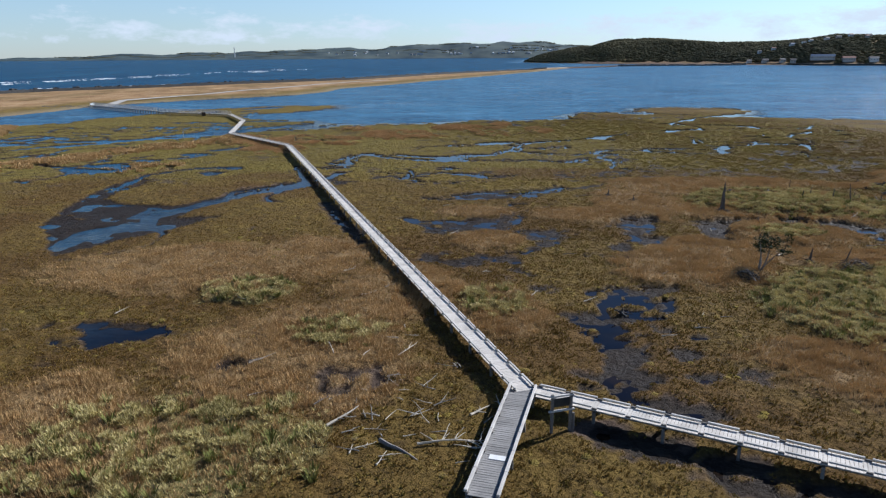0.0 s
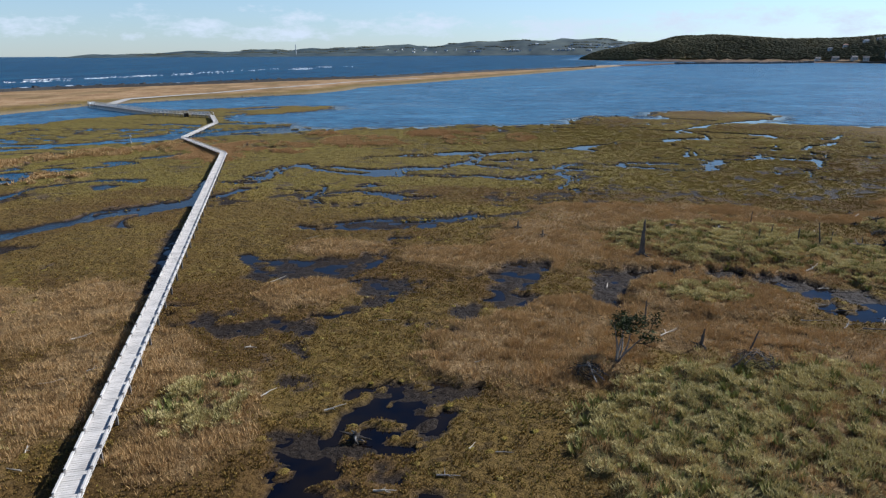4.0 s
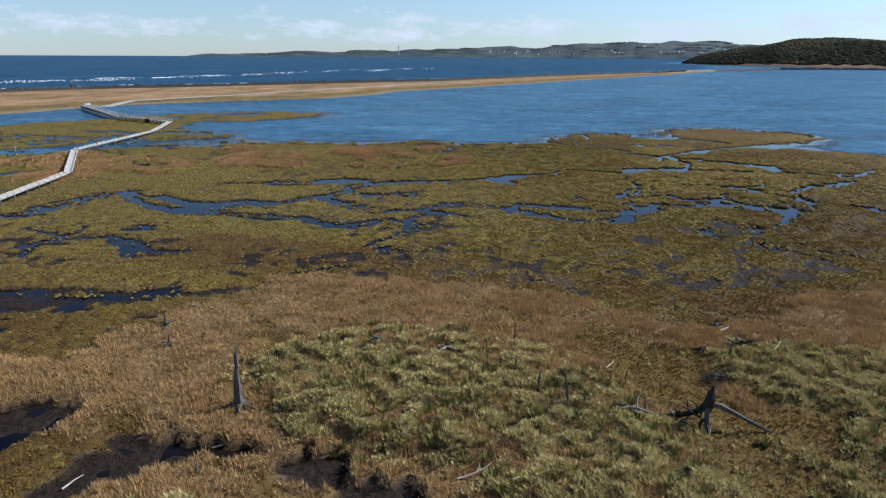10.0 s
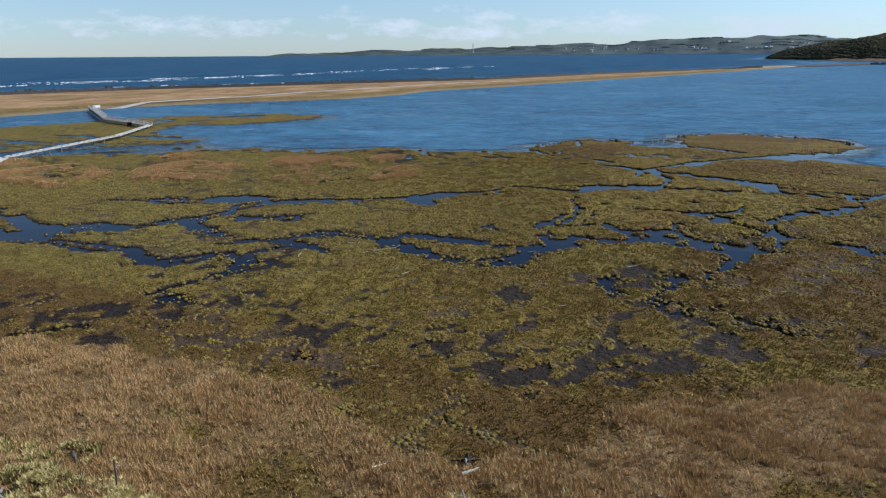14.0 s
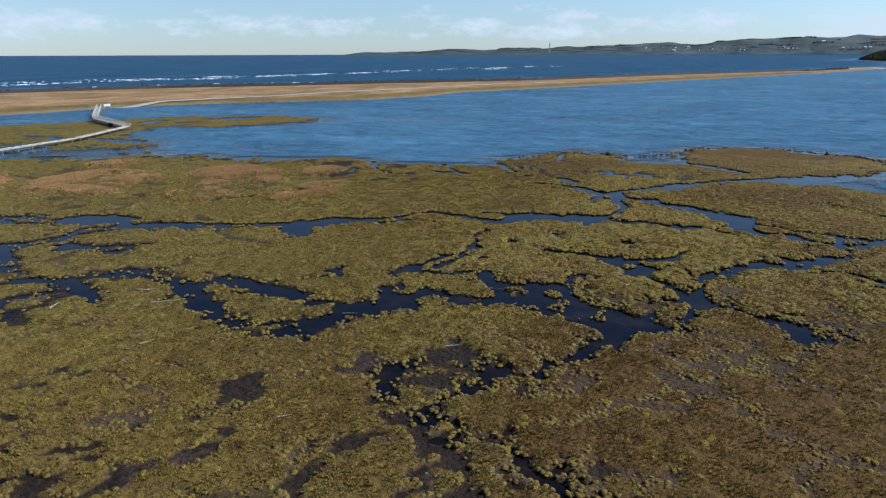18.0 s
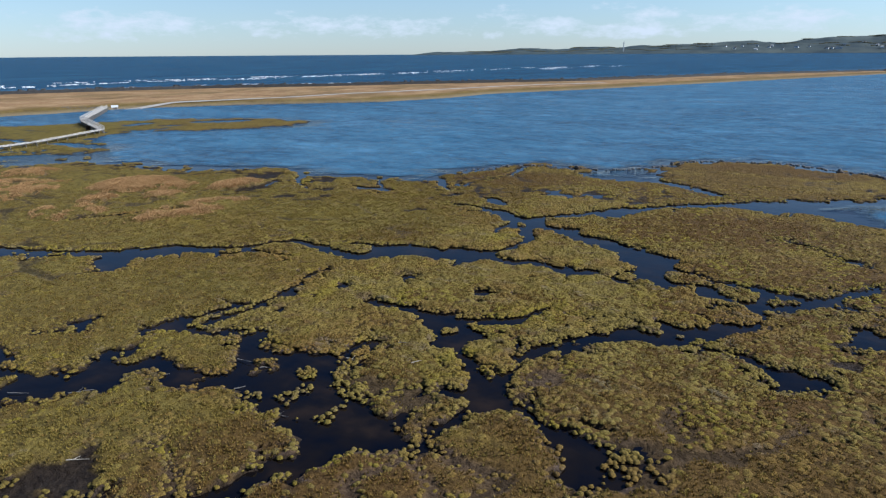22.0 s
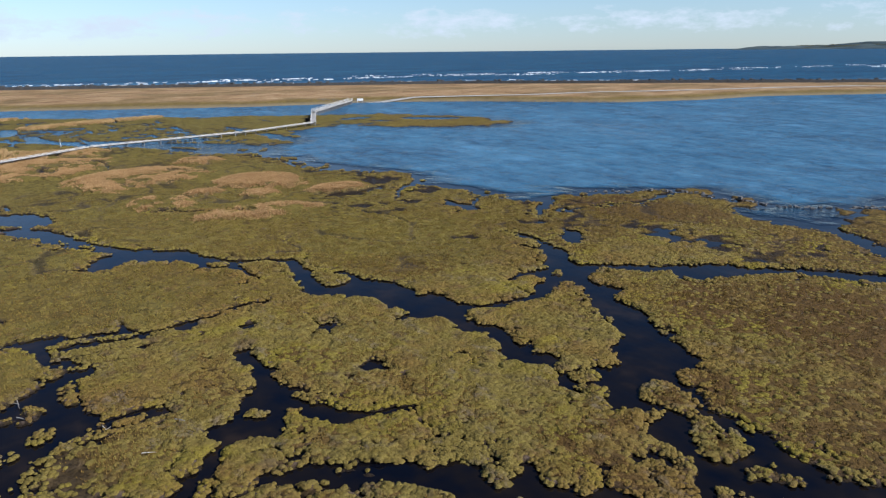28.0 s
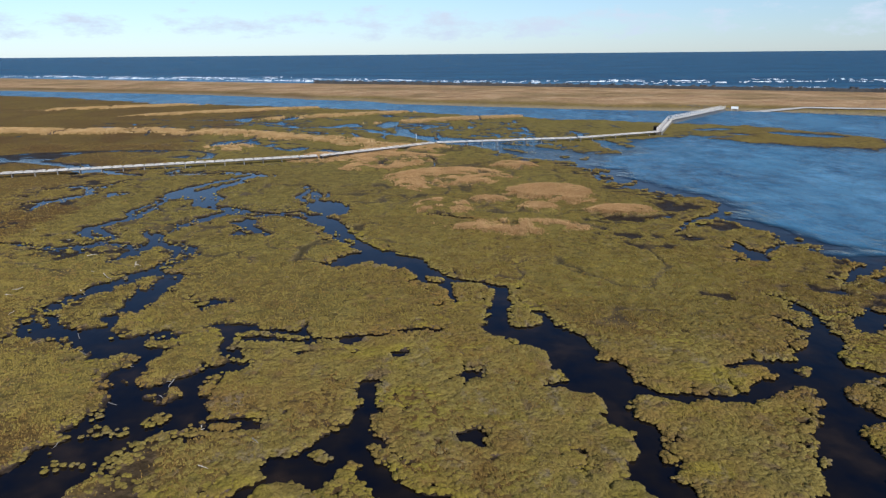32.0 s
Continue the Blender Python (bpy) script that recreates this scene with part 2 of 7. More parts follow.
def cushion_material():
    """Leafy domes: each its own olive, speckled and pitted, some withered brown."""
    m = Nodes("marsh plant cushions", 0.9, 0.1)
    c = m.ramp(m.island(), [(0.0, (0.158, 0.116, 0.027)), (0.5, (0.238, 0.179, 0.042)), (1.0, (0.316, 0.244, 0.064))])
    c = m.mix(0.4, c, m.ramp(m.noise(0.25, 4), [(0.3, (0.157, 0.112, 0.028)), (0.55, (0.225, 0.169, 0.042)), (0.75, (0.304, 0.228, 0.066))]))
    c = m.mix(m.level(m.noise(0.55, 5, 0.6), 0.54, 0.66, 0, 0.85), c, (0.145, 0.098, 0.048))
    c = m.mix(m.level(m.noise(0.10, 5, 0.65), 0.46, 0.62, 0, 0.7), c, (0.225, 0.128, 0.034))     # rusty autumn patches
    c = m.mix(m.level(m.noise(0.13, 5, 0.7, (1.3, 0.8, 1)), 0.52, 0.62, 0, 0.7), c, (0.270, 0.215, 0.026))     # fresh yellow-green ones
    c = m.mix(m.level(m.noise(0.33, 5, 0.7, (0.9, 1.2, 1)), 0.56, 0.66, 0, 0.6), c, (0.20, 0.155, 0.115))     # grey dying ones
    c = m.mix(m.level(m.noise(9.0, 3, 0.7), 0.40, 0.62, 0.45, 0.0), c, (0.07, 0.050, 0.016))
    m.color(c)
    return m.bump(m.noise(11.0, 4, 0.75), 1.0, 0.12).mat


def wood_material(name, lo, hi, grain=18.0):
    m = Nodes(name, 0.85, 0.2)
    c = m.ramp(m.noise(grain, 5, 0.65), [(0.25, lo), (0.75, hi)])
    c = m.mix(m.level(m.random(), 0, 1, 0.0, 0.35), c, lo)
    stain = m.ramp(m.noise(0.8, 3), [(0.3, (0.6, 0.6, 0.6)), (0.6, (1, 1, 1))])
    mul = m.t.nodes.new("ShaderNodeMix")
    mul.data_type, mul.blend_type = "RGBA", "MULTIPLY"
    mul.inputs["Factor"].default_value = 0.7
    m.link(c, mul.inputs["A"])
    m.link(stain, mul.inputs["B"])
    m.color(mul.outputs["Result"])
    m.bump(m.noise(grain * 2, 3), 0.4, 0.01)
    return m.mat


def plain_material(name, lo, hi, scale=3.0, rough=0.85):
    m = Nodes(name, rough, 0.25)
    m.color(m.ramp(m.noise(scale, 5, 0.6), [(0.3, lo), (0.7, hi)]))
    m.bump(m.noise(scale * 4, 4), 0.3, 0.03)
    return m.mat


GROUND = ground_material()
WATER = water_material()
DECK = wood_material("weathered deck boards", (0.52, 0.475, 0.42), (0.80, 0.75, 0.68))
DECK_GREY = wood_material("silver-grey worn deck boards", (0.20, 0.19, 0.18), (0.40, 0.385, 0.365))
TRUNK = wood_material("dark grey dead trunk wood", (0.05, 0.045, 0.04), (0.20, 0.185, 0.165), 9.0)
RAIL = wood_material("weathered rail timber", (0.46, 0.43, 0.39), (0.74, 0.70, 0.64))
PILE = wood_material("dark wet timber", (0.11, 0.10, 0.09), (0.32, 0.295, 0.265))
DEAD = wood_material("grey dead wood", (0.12, 0.108, 0.095), (0.42, 0.39, 0.35), 9.0)
BLEACHED = wood_material("bleached driftwood", (0.40, 0.35, 0.27), (0.70, 0.63, 0.52), 9.0)
BARK = wood_material("dark bark", (0.022, 0.018, 0.015), (0.075, 0.062, 0.05), 9.0)
FOAM = plain_material("sea foam", (0.7, 0.73, 0.75), (0.9, 0.92, 0.93), 0.2)
ROCK = plain_material("dark grey rock", (0.07, 0.068, 0.065), (0.20, 0.19, 0.18), 1.5)
CONCRETE = plain_material("weathered concrete", (0.028, 0.027, 0.026), (0.085, 0.08, 0.075), 1.0)
ROAD = plain_material("pale gravel track", (0.34, 0.31, 0.27), (0.52, 0.49, 0.44), 0.4)
# foliage colour lifted to stand in for haze over distant trees
WOODS = blades_material("autumn woods", (0.170, 0.158, 0.088), (0.245, 0.220, 0.120), (0.320, 0.272, 0.150), 0.6, 0.62)
# blue of distance haze put into the colour of the far fields and woods
PASTURE = plain_material("far fields and woods blued by haze", (0.010, 0.028, 0.040), (0.092, 0.116, 0.105), 0.008)
LEAF = blades_material("dark evergreen leaves", (0.012, 0.020, 0.008), (0.03, 0.042, 0.014), (0.06, 0.07, 0.025))
MARSH_TUFT = blades_material("low marsh plants", (0.180, 0.130, 0.031), (0.246, 0.184, 0.043), (0.303, 0.232, 0.066), 0.7, withered=0.85)
CUSHION = cushion_material()
BROWN_TUFT = blades_material("rusty brown sedge", (0.126, 0.077, 0.020), (0.214, 0.136, 0.034), (0.312, 0.206, 0.064), 0.5)
REED = blades_material("dry tan reed grass", (0.30, 0.184, 0.073), (0.460, 0.300, 0.129), (0.58, 0.412, 0.208), 0.7)
SAGE = blades_material("grey-green herbs", (0.22, 0.188, 0.060), (0.50, 0.415, 0.165), (0.72, 0.60, 0.31), 0.45, 0.2)
TAWNY = blades_material("tawny grass", (0.27, 0.155, 0.064), (0.45, 0.272, 0.117), (0.60, 0.405, 0.197), 0.4)
WHITE = plain_material("white paint", (0.62, 0.62, 0.60), (0.8, 0.8, 0.78), 2.0, 0.6)
ROOF_BLUE = plain_material("blue sheet roof", (0.05, 0.09, 0.16), (0.09, 0.15, 0.24), 2.0, 0.5)
ROOF_DARK = plain_material("dark roof", (0.05, 0.05, 0.055), (0.12, 0.11, 0.11), 2.0, 0.7)
ROOF_RED = plain_material("rust red roof", (0.16, 0.06, 0.04), (0.26, 0.11, 0.07), 2.0, 0.7)
WALLS = plain_material("pale house wall", (0.4, 0.38, 0.35), (0.62, 0.6, 0.56), 2.0, 0.8)
GLASS = Nodes("dark window glass", 0.08, 0.6).color((0.02, 0.025, 0.03)).mat
STEEL = plain_material("pale galvanised steel", (0.45, 0.46, 0.47), (0.62, 0.63, 0.64), 3.0, 0.45)
PANEL = plain_material("faded notice panel", (0.03, 0.03, 0.03), (0.07, 0.07, 0.065), 2.0, 0.6)

# ---- small mesh helpers ----


def mesh_from(name, verts, faces, material, smooth=False):
    """A mesh from numpy vertices and equal-sided faces."""
    verts, faces = np.asarray(verts, np.float32), np.asarray(faces, np.int32)
    me = bpy.data.meshes.new(name)
    k = faces.shape[1]
    me.vertices.add(len(verts))
    me.vertices.foreach_set("co", verts.ravel())
    me.loops.add(faces.size)
    me.loops.foreach_set("vertex_index", faces.ravel())
    me.polygons.add(len(faces))
    me.polygons.foreach_set("loop_start", np.arange(0, faces.size, k, dtype=np.int32))
    me.update(calc_edges=True)
    me.polygons.foreach_set("use_smooth", np.full(len(faces), smooth))
    me.materials.append(material)
    return me


def part(name, bm, material, parent, label=""):
    """Links a bmesh or mesh as one object under a thing or a part."""
    if isinstance(bm, bmesh.types.BMesh):
        me = bpy.data.meshes.new(name)
        bm.to_mesh(me)
        bm.free()
        me.materials.append(material)
    else:
        me = bm
    ob = new(name, me)
    ob.parent = parent
    return tagged(ob, label)


def thing(name, m, label, category, group="", kind=""):
    ob = new(name)
    ob.empty_display_size = 0.2
    ob.matrix_world = m
    return tagged(ob, label, category, group, kind)


def box(bm, size, at=(0, 0, 0), turn=None, bevel=0.0):
    r = bmesh.ops.create_cube(bm, size=1.0, matrix=Matrix.Translation(at) @ (turn or Matrix.Identity(4)) @ Matrix.Diagonal((*size, 1)))
    if bevel:
        edges = {e for v in r["verts"] for e in v.link_edges}
        bmesh.ops.bevel(bm, geom=list(edges), offset=bevel, segments=1, affect="EDGES")


def box_mesh(name, size, material, bevel=0.0):
    bm = bmesh.new()
    box(bm, size, bevel=bevel)
    me = bpy.data.meshes.new(name)
    bm.to_mesh(me)
    bm.free()
    me.materials.append(material)
    return me


def tube(bm, points, radii, sides=7, wobble=0.0, rng=random):
    """A tapering limb along points, closed at both ends."""
    rings = []
    for n, (p, r) in enumerate(zip(points, radii)):
        p = Vector(p)
        a, b = Vector(points[max(n - 1, 0)]), Vector(points[min(n + 1, len(points) - 1)])
        d = (b - a).normalized()
        side = d.orthogonal().normalized()
        up = d.cross(side)
        rings.append([bm.verts.new(p + (side * math.cos(k * math.tau / sides) + up * math.sin(k * math.tau / sides)) * r * (1 + rng.uniform(-wobble, wobble))) for k in range(sides)])
    for a, b in zip(rings, rings[1:]):
        for k in range(sides):
            bm.faces.new((a[k], a[(k + 1) % sides], b[(k + 1) % sides], b[k]))
    bm.faces.new(rings[0][::-1])
    bm.faces.new(rings[-1])


# ---- numpy noise ----


def lattice(ix, iy, seed):
    h = (ix.astype(np.int64) * 374761393 + iy.astype(np.int64) * 668265263 + seed * 1442695041) & 0xFFFFFFFF
    h = ((h ^ (h >> 13)) * 1274126177) & 0xFFFFFFFF
    return ((h ^ (h >> 16)) & 0xFFFF) / 65535.0


def vnoise(x, y, seed=0):
    """Value noise, 0 to 1."""
    fx, fy = np.floor(x), np.floor(y)
    u, v = x - fx, y - fy
    u, v = u * u * (3 - 2 * u), v * v * (3 - 2 * v)
    a, b = lattice(fx, fy, seed), lattice(fx + 1, fy, seed)
    c, d = lattice(fx, fy + 1, seed), lattice(fx + 1, fy + 1, seed)
    return (a * (1 - u) + b * u) * (1 - v) + (c * (1 - u) + d * u) * v


def fbm(x, y, seed=0, octaves=4):
    out, amp, total = 0, 1.0, 0.0
    for k in range(octaves):
        out = out + amp * vnoise(x * 2**k + 17.3 * k, y * 2**k - 9.1 * k, seed + k)
        total, amp = total + amp, amp * 0.5
    return out / total


def step(a, b, v):
    t = np.clip((v - a) / (b - a), 0, 1)
    return t * t * (3 - 2 * t)

# ---- plan of the marsh ----
WL = -0.20      # water level; the marsh surface lies at 0
CREEKS, POOLS, ISLES, BARES, PANNES, COVER = [], [], [], [], [], []


def creek(*line):
    """A creek along places (x, y, width)."""
    CREEKS.append(line)


def pool(*shore):
    """Open water within a shoreline of places (x, y)."""
    POOLS.append(shore)


def isle(*shore):
    """A tussock or spit of marsh that stands in open water."""
    ISLES.append(shore)


def bare(*rim, share=0.56):
    """A stretch of bare grey-brown peat, with fewer tussocks left in it the higher the share."""
    BARES.append((rim, share))


def panne(x, y, rx, ry, part_bare):
    """Bare peat and standing water in a share of an ellipse."""
    PANNES.append((x, y, rx, ry, part_bare))


def grow(kind, x, y, rx, ry, turn=0, rise_by=0.0):
    """A stand of one plant cover, which may sit on a low rise."""
    COVER.append((kind, x, y, rx, ry, turn, rise_by))


# waters: creeks, ponds and bare peat of the marsh
# main creek
bank_a = [(15.6, 166.2), (18, 169.2), (21, 172.2), (23.5, 174.2), (27.7, 175.5), (32.8, 177.5), (36.3, 179.3), (37.7, 180.8), (38.7, 182.2), (40, 183.7), (41.4, 185.1), (44.1, 186.4), (46.3, 187.7), (48.3, 188.9), (49.3, 190.7), (50.3, 192.4), (51.6, 193.5), (51.3, 194.1), (52.2, 194.9), (54.8, 194.6), (57.1, 194.1), (59.3, 193.9), (62.3, 193.8), (62.5, 195.3), (61.7, 196.4), (60.4, 196.9), (58.4, 196.4), (58.7, 197.1), (60.2, 197.7), (62.2, 197.6), (62.9, 198.5), (64.7, 198.9), (65.4, 200.2), (67.1, 200.1)]
bank_b = [(68.2, 200), (69.3, 200.7), (70.6, 201.5), (71.3, 201.9), (73.2, 201.8), (74.4, 202.5), (74.7, 203.6), (75.8, 202.5), (75.7, 201.3), (76.3, 200.6), (77.3, 200.1), (78.6, 200.3), (79, 201.1), (80.5, 201), (81.5, 201.2), (82.8, 201), (82.8, 200), (81.8, 199.9), (80.8, 199.9), (79.5, 199.5), (79.1, 198.5), (78, 198.8), (76.5, 198.8), (75.5, 198.4), (75.1, 197.5), (74.4, 196.4), (73, 196.4), (71.6, 196.3), (71.1, 195.5), (69.1, 195.8), (67.5, 195.6), (66.9, 194.3), (65.4, 193.5), (64.9, 191.9)]
bank_c = [(62.9, 191.5), (60, 191.8), (57, 192.2), (54.7, 193), (53, 192.8), (51.2, 191.8), (50.3, 190), (50.8, 189), (52.9, 188.8), (56.2, 189.1), (57.2, 188.7), (54.5, 188.5), (52, 188.2), (51.1, 187.6), (51, 186.5), (50.1, 185.6), (47.2, 185.2), (45.8, 184.5), (45.1, 183.2), (44, 182.2), (42.4, 181.1), (42.8, 179.2), (43.8, 177.4), (44.6, 176.2), (43.7, 174.4), (41.5, 175.1), (39.2, 176.1), (38.3, 178.1), (36.3, 178.2), (33.6, 176.5), (31.3, 175.1), (28.3, 173.2), (25, 171.2), (20.9, 168.9)]
pool(*bank_a, *bank_b, *bank_c)
isle((48.2, 185.5), (47.8, 186.4), (49.1, 188.3), (49.7, 188.9), (50, 187.7), (49.6, 186.2))
# link
bank_a = [(74.7, 203.6), (75.2, 205.1), (75.3, 206.2), (74.6, 207), (73.8, 207.4), (75.2, 206.8), (75.3, 207.9), (74.9, 209.2), (74.3, 210.1), (73.2, 211), (73, 211.7), (72.1, 212.9), (71.6, 212.8), (71.1, 211.8), (70.9, 211), (71.3, 210), (72, 209), (70.9, 209.7), (69.8, 211.5), (69.9, 212.7), (70.7, 214.1), (70.2, 214.8), (69.4, 216.1), (69, 217.7), (67.7, 218.6), (66, 219.1), (63.5, 220.1), (60.9, 220.8), (59.2, 220.3)]
bank_b = [(58, 220.7), (55.7, 221.3), (56.8, 221.5), (58.8, 221.6), (60.9, 221.8), (62.9, 221.5), (64.8, 221.2), (65.4, 221.5), (68.3, 220.4), (70.3, 218.7), (71.8, 218.1), (71.8, 220), (72.3, 220.9), (73.5, 220.2), (73.5, 218.6), (74.1, 217.4), (74.9, 216.7), (74.5, 216), (75.7, 214.5), (74.8, 214.1), (74.4, 213.5), (74.2, 212.6), (75.2, 211.9), (76, 210.7), (76.4, 209.4), (76.2, 207.5), (76.4, 205.4), (76.2, 203.9), (75.8, 202.5)]
pool(*bank_a, *bank_b)
isle((72.1, 214.1), (71.4, 215.1), (72.2, 215.5), (72.9, 214.9), (72.9, 214.1))
creek((9.9, 149.7, 0.8), (12.6, 154.1, 1.2), (15.2, 158.3, 1.2), (16.9, 162.2, 1.2), (16.3, 166.4, 1.2))
pool((6.3, 166.2), (-2, 165.7), (1.6, 167.1), (7.3, 167.6), (8.7, 170), (9.3, 171.9), (13.2, 173.9), (17.4, 173.6), (19.2, 172.6), (14.6, 170), (9.1, 167.9))
# head
pool((4.2, 143.2), (0.4, 143.1), (-1.6, 145), (-5.7, 146.7), (-7.8, 148.1), (-11.8, 149.7), (-9.9, 151.8), (-5, 148.9), (-1.4, 148.5), (3.2, 149.9), (4.7, 151.8), (8.3, 151.4), (11.2, 151.2), (11.5, 149.3), (8.1, 147.7), (4.5, 148.4), (3.9, 145.8))
creek((-11.2, 149.8, 0.8), (-15.4, 151.5, 1.6), (-16, 153.3, 1.5), (-20.1, 149.1, 0.7), (-22.7, 141.5, 0.6))
pool((23.2, 159.2), (19.7, 159.1), (20.5, 161.4), (24.6, 161.6), (27.2, 163.4), (28.5, 164.8), (30.8, 164.2), (27.8, 162.4), (27.1, 160.6))
creek((23.5, 150.8, 0.9), (22.6, 152.9, 1.2), (19.1, 154.3, 1), (16.2, 155.1, 1), (14.3, 156.8, 1))
creek((6.9, 142.6, 1), (12, 142.3, 1), (15.2, 141.8, 1.6), (18.9, 142.5, 1.6), (22, 140.5, 0.7), (24.2, 138.8, 1.2), (27.5, 142.2, 1.8), (30.6, 144.8, 1), (32.2, 143.7, 1), (34.3, 141.7, 1.6), (34.7, 139.1, 1.1), (34, 135.2, 1.1), (32.2, 130.5, 1))
creek((35.4, 142.3, 1.2), (32.8, 145.4, 1.2), (35.7, 149.5, 0.8))
creek((11.1, 123.1, 0.9), (7.7, 123, 1.2), (5.2, 125.4, 1.1), (1, 126.7, 1.2), (-4.2, 125.2, 1.1), (-7.1, 121.3, 1), (-3.6, 116.9, 1))
creek((-7.2, 119.1, 0.7), (-5.7, 126, 0.7), (-6.6, 130.8, 0.6))
creek((1.2, 131.7, 1.6), (0.8, 133, 1.8))
pool((33.6, 151.4), (29.6, 148.8), (27.2, 149.1), (30.3, 151.4), (33.7, 152.6), (34.3, 154.3), (36.7, 157.3), (38, 158), (37.4, 156.5), (35.8, 153.8), (34.7, 152.3))
creek((33.1, 150.9, 1.4), (35.7, 150.6, 1.8), (38.2, 149.8, 1.6), (41.2, 148.8, 0.9))
# pool NW
pool((37.5, 157.5), (39.6, 155.9), (42.6, 155.9), (45.1, 156.2), (46.5, 155.2), (48.6, 154.6), (50.2, 153.8), (51.5, 153.2), (52.5, 152.5), (54.9, 150.3), (57.2, 150.7), (56.4, 149.7), (53.7, 149.7), (52.4, 150.7), (50.3, 150.9), (48.9, 151.7), (47, 152.7), (45, 154), (42.9, 154.5), (40.7, 154.9), (38.4, 156.1))
creek((47.2, 159.1, 1.2), (49.1, 158.7, 1.4), (51.3, 158.6, 1.6), (53, 158.4, 1.4), (55.1, 158.7, 1.6), (55.9, 158.5, 1.6))
pool((54.2, 163.9), (54.6, 165.2), (55.1, 166.2), (56.3, 165.7), (56.1, 164.8), (55.4, 165))
creek((-32.7, 109.8, 1.6), (-24.9, 116.6, 2.2), (-21.1, 121.2, 2.4), (-18.8, 127.4, 1.4))
creek((-20.9, 136.3, 1.4), (-20.1, 138.3, 2), (-22.8, 139.3, 1.2))
# big pond
bank_a = [(54, 149.3), (56.9, 150), (58.7, 151.7), (60.8, 153.1), (62.1, 155), (62.2, 156.8), (62.6, 158.7), (64.7, 159.7), (63.8, 161), (63, 161.9), (63, 162.9), (64.3, 163.1), (65.4, 162.9), (66.4, 164.9), (67.5, 164.8), (68.7, 164.2), (70.3, 164.3), (72.2, 165.1), (73.5, 166.2), (73.1, 166.5), (72.2, 167.2), (71.6, 168.3), (70.4, 169.2), (69.7, 170.3), (69, 171.6), (68.1, 170.2), (66.7, 169.2), (65, 169.1), (63.2, 168.7), (62.2, 167.8), (62.2, 166), (61.2, 167.5), (61, 168.7), (61.2, 170.8), (62.3, 172.3)]
bank_b = [(62.4, 174.1), (62.8, 175.6), (64.1, 176.3), (64.3, 177.6), (63.8, 178.7), (63.8, 180.2), (65.1, 180.1), (65.9, 179.3), (64.4, 178.8), (64.7, 177.4), (65, 176.3), (63.6, 174.8), (63.6, 172.8), (63, 171.2), (63.5, 170.1), (64.7, 169.7), (67, 170.3), (68.1, 171.4), (69.5, 172.4), (70.5, 172.5), (70.6, 171.2), (71.4, 170.1), (72.3, 169.4), (73.6, 169.6), (74.5, 170.5), (76.1, 171.2), (77.3, 172.2), (77.9, 173.3), (77.9, 175), (77.4, 176.8), (78.2, 176), (78.8, 174.5), (78.6, 172.9), (78, 171.6), (78, 170.9)]
bank_c = [(78.4, 169.9), (79.2, 169.1), (80.4, 168.1), (81.6, 168), (82.8, 167.5), (84, 167.3), (85, 166.9), (86.2, 166.5), (86.1, 163), (84.1, 161.9), (83.4, 162.8), (82.1, 163), (80.9, 163.2), (80, 164.4), (79.1, 164.7), (78.2, 163.9), (77.5, 163.6), (76.6, 164), (75.2, 164.6), (74.4, 164.8), (72.6, 164.3), (71.2, 163.7), (69.7, 163.5), (67.7, 163.3), (66.5, 162.4), (67.1, 161), (67.8, 160.6), (66.4, 158.6), (64.7, 157.3), (63.4, 156.7), (63.8, 154.9), (62.1, 152.5), (60.1, 151.9), (56.4, 149.2)]
pool(*bank_a, *bank_b, *bank_c)
isle((57.5, 151.1), (56.9, 152.4), (56.5, 153.6), (58.1, 155.6), (60.9, 157.2), (61.8, 156.4), (61.5, 154.7), (59.4, 152.4))
isle((74.5, 165.5), (74, 166.1), (73.8, 166.8), (72.9, 167.1), (73.1, 167.8), (74, 168.4), (75.1, 168.3), (75.7, 167.7), (76.2, 166.8), (75.2, 166.2))
isle((68.7, 161.7), (67.9, 162.9), (68.5, 163.4), (69.7, 162.6))
creek((60.9, 157.2, 2), (58.8, 156.8, 1.8))
# second pond
bank_a = [(74.7, 180.5), (73.6, 181.3), (72.5, 182.3), (71.9, 183), (73.9, 182.8), (75.1, 182.2), (75.9, 182.8), (77.1, 183.2), (79.3, 182.9), (80.1, 183.1), (81, 184.2), (81.8, 184.3), (81.1, 183.6), (81.1, 183), (82.6, 183.5), (84.2, 184.2), (85.5, 185.2), (86.2, 186.4), (86.7, 187.7), (86.9, 189.2), (87.3, 189), (87.4, 187.4), (87.1, 186.5), (86.6, 184.9), (86, 183.7), (84.6, 182.7), (83.1, 182.3), (83.1, 181.6), (83.3, 181.2), (84.1, 181.2)]
bank_b = [(84.9, 181.6), (85.7, 181), (85.5, 180.4), (85.8, 180), (85.7, 179.4), (85.3, 178.6), (85.7, 177.9), (86.2, 177), (86.8, 176.5), (86.9, 175.6), (87.6, 175.3), (88, 175), (87.7, 174.2), (86.8, 174.8), (86.5, 175.4), (85.9, 175.9), (84.9, 176.3), (84.5, 176.8), (84, 176.5), (83.2, 176.8), (82.4, 177.4), (82.4, 178), (82, 178.6), (81, 178.9), (80.3, 179.9), (79.3, 180.4), (78.8, 181.1), (77.2, 181.6), (74.7, 181.5)]
pool(*bank_a, *bank_b)
isle((82.2, 178.9), (81.9, 179.3), (82.1, 179.9), (82.7, 180.2), (82.7, 179.6))
creek((67.3, 183.7, 0.9), (67.7, 184.2, 1.6), (67.5, 184.6, 1))
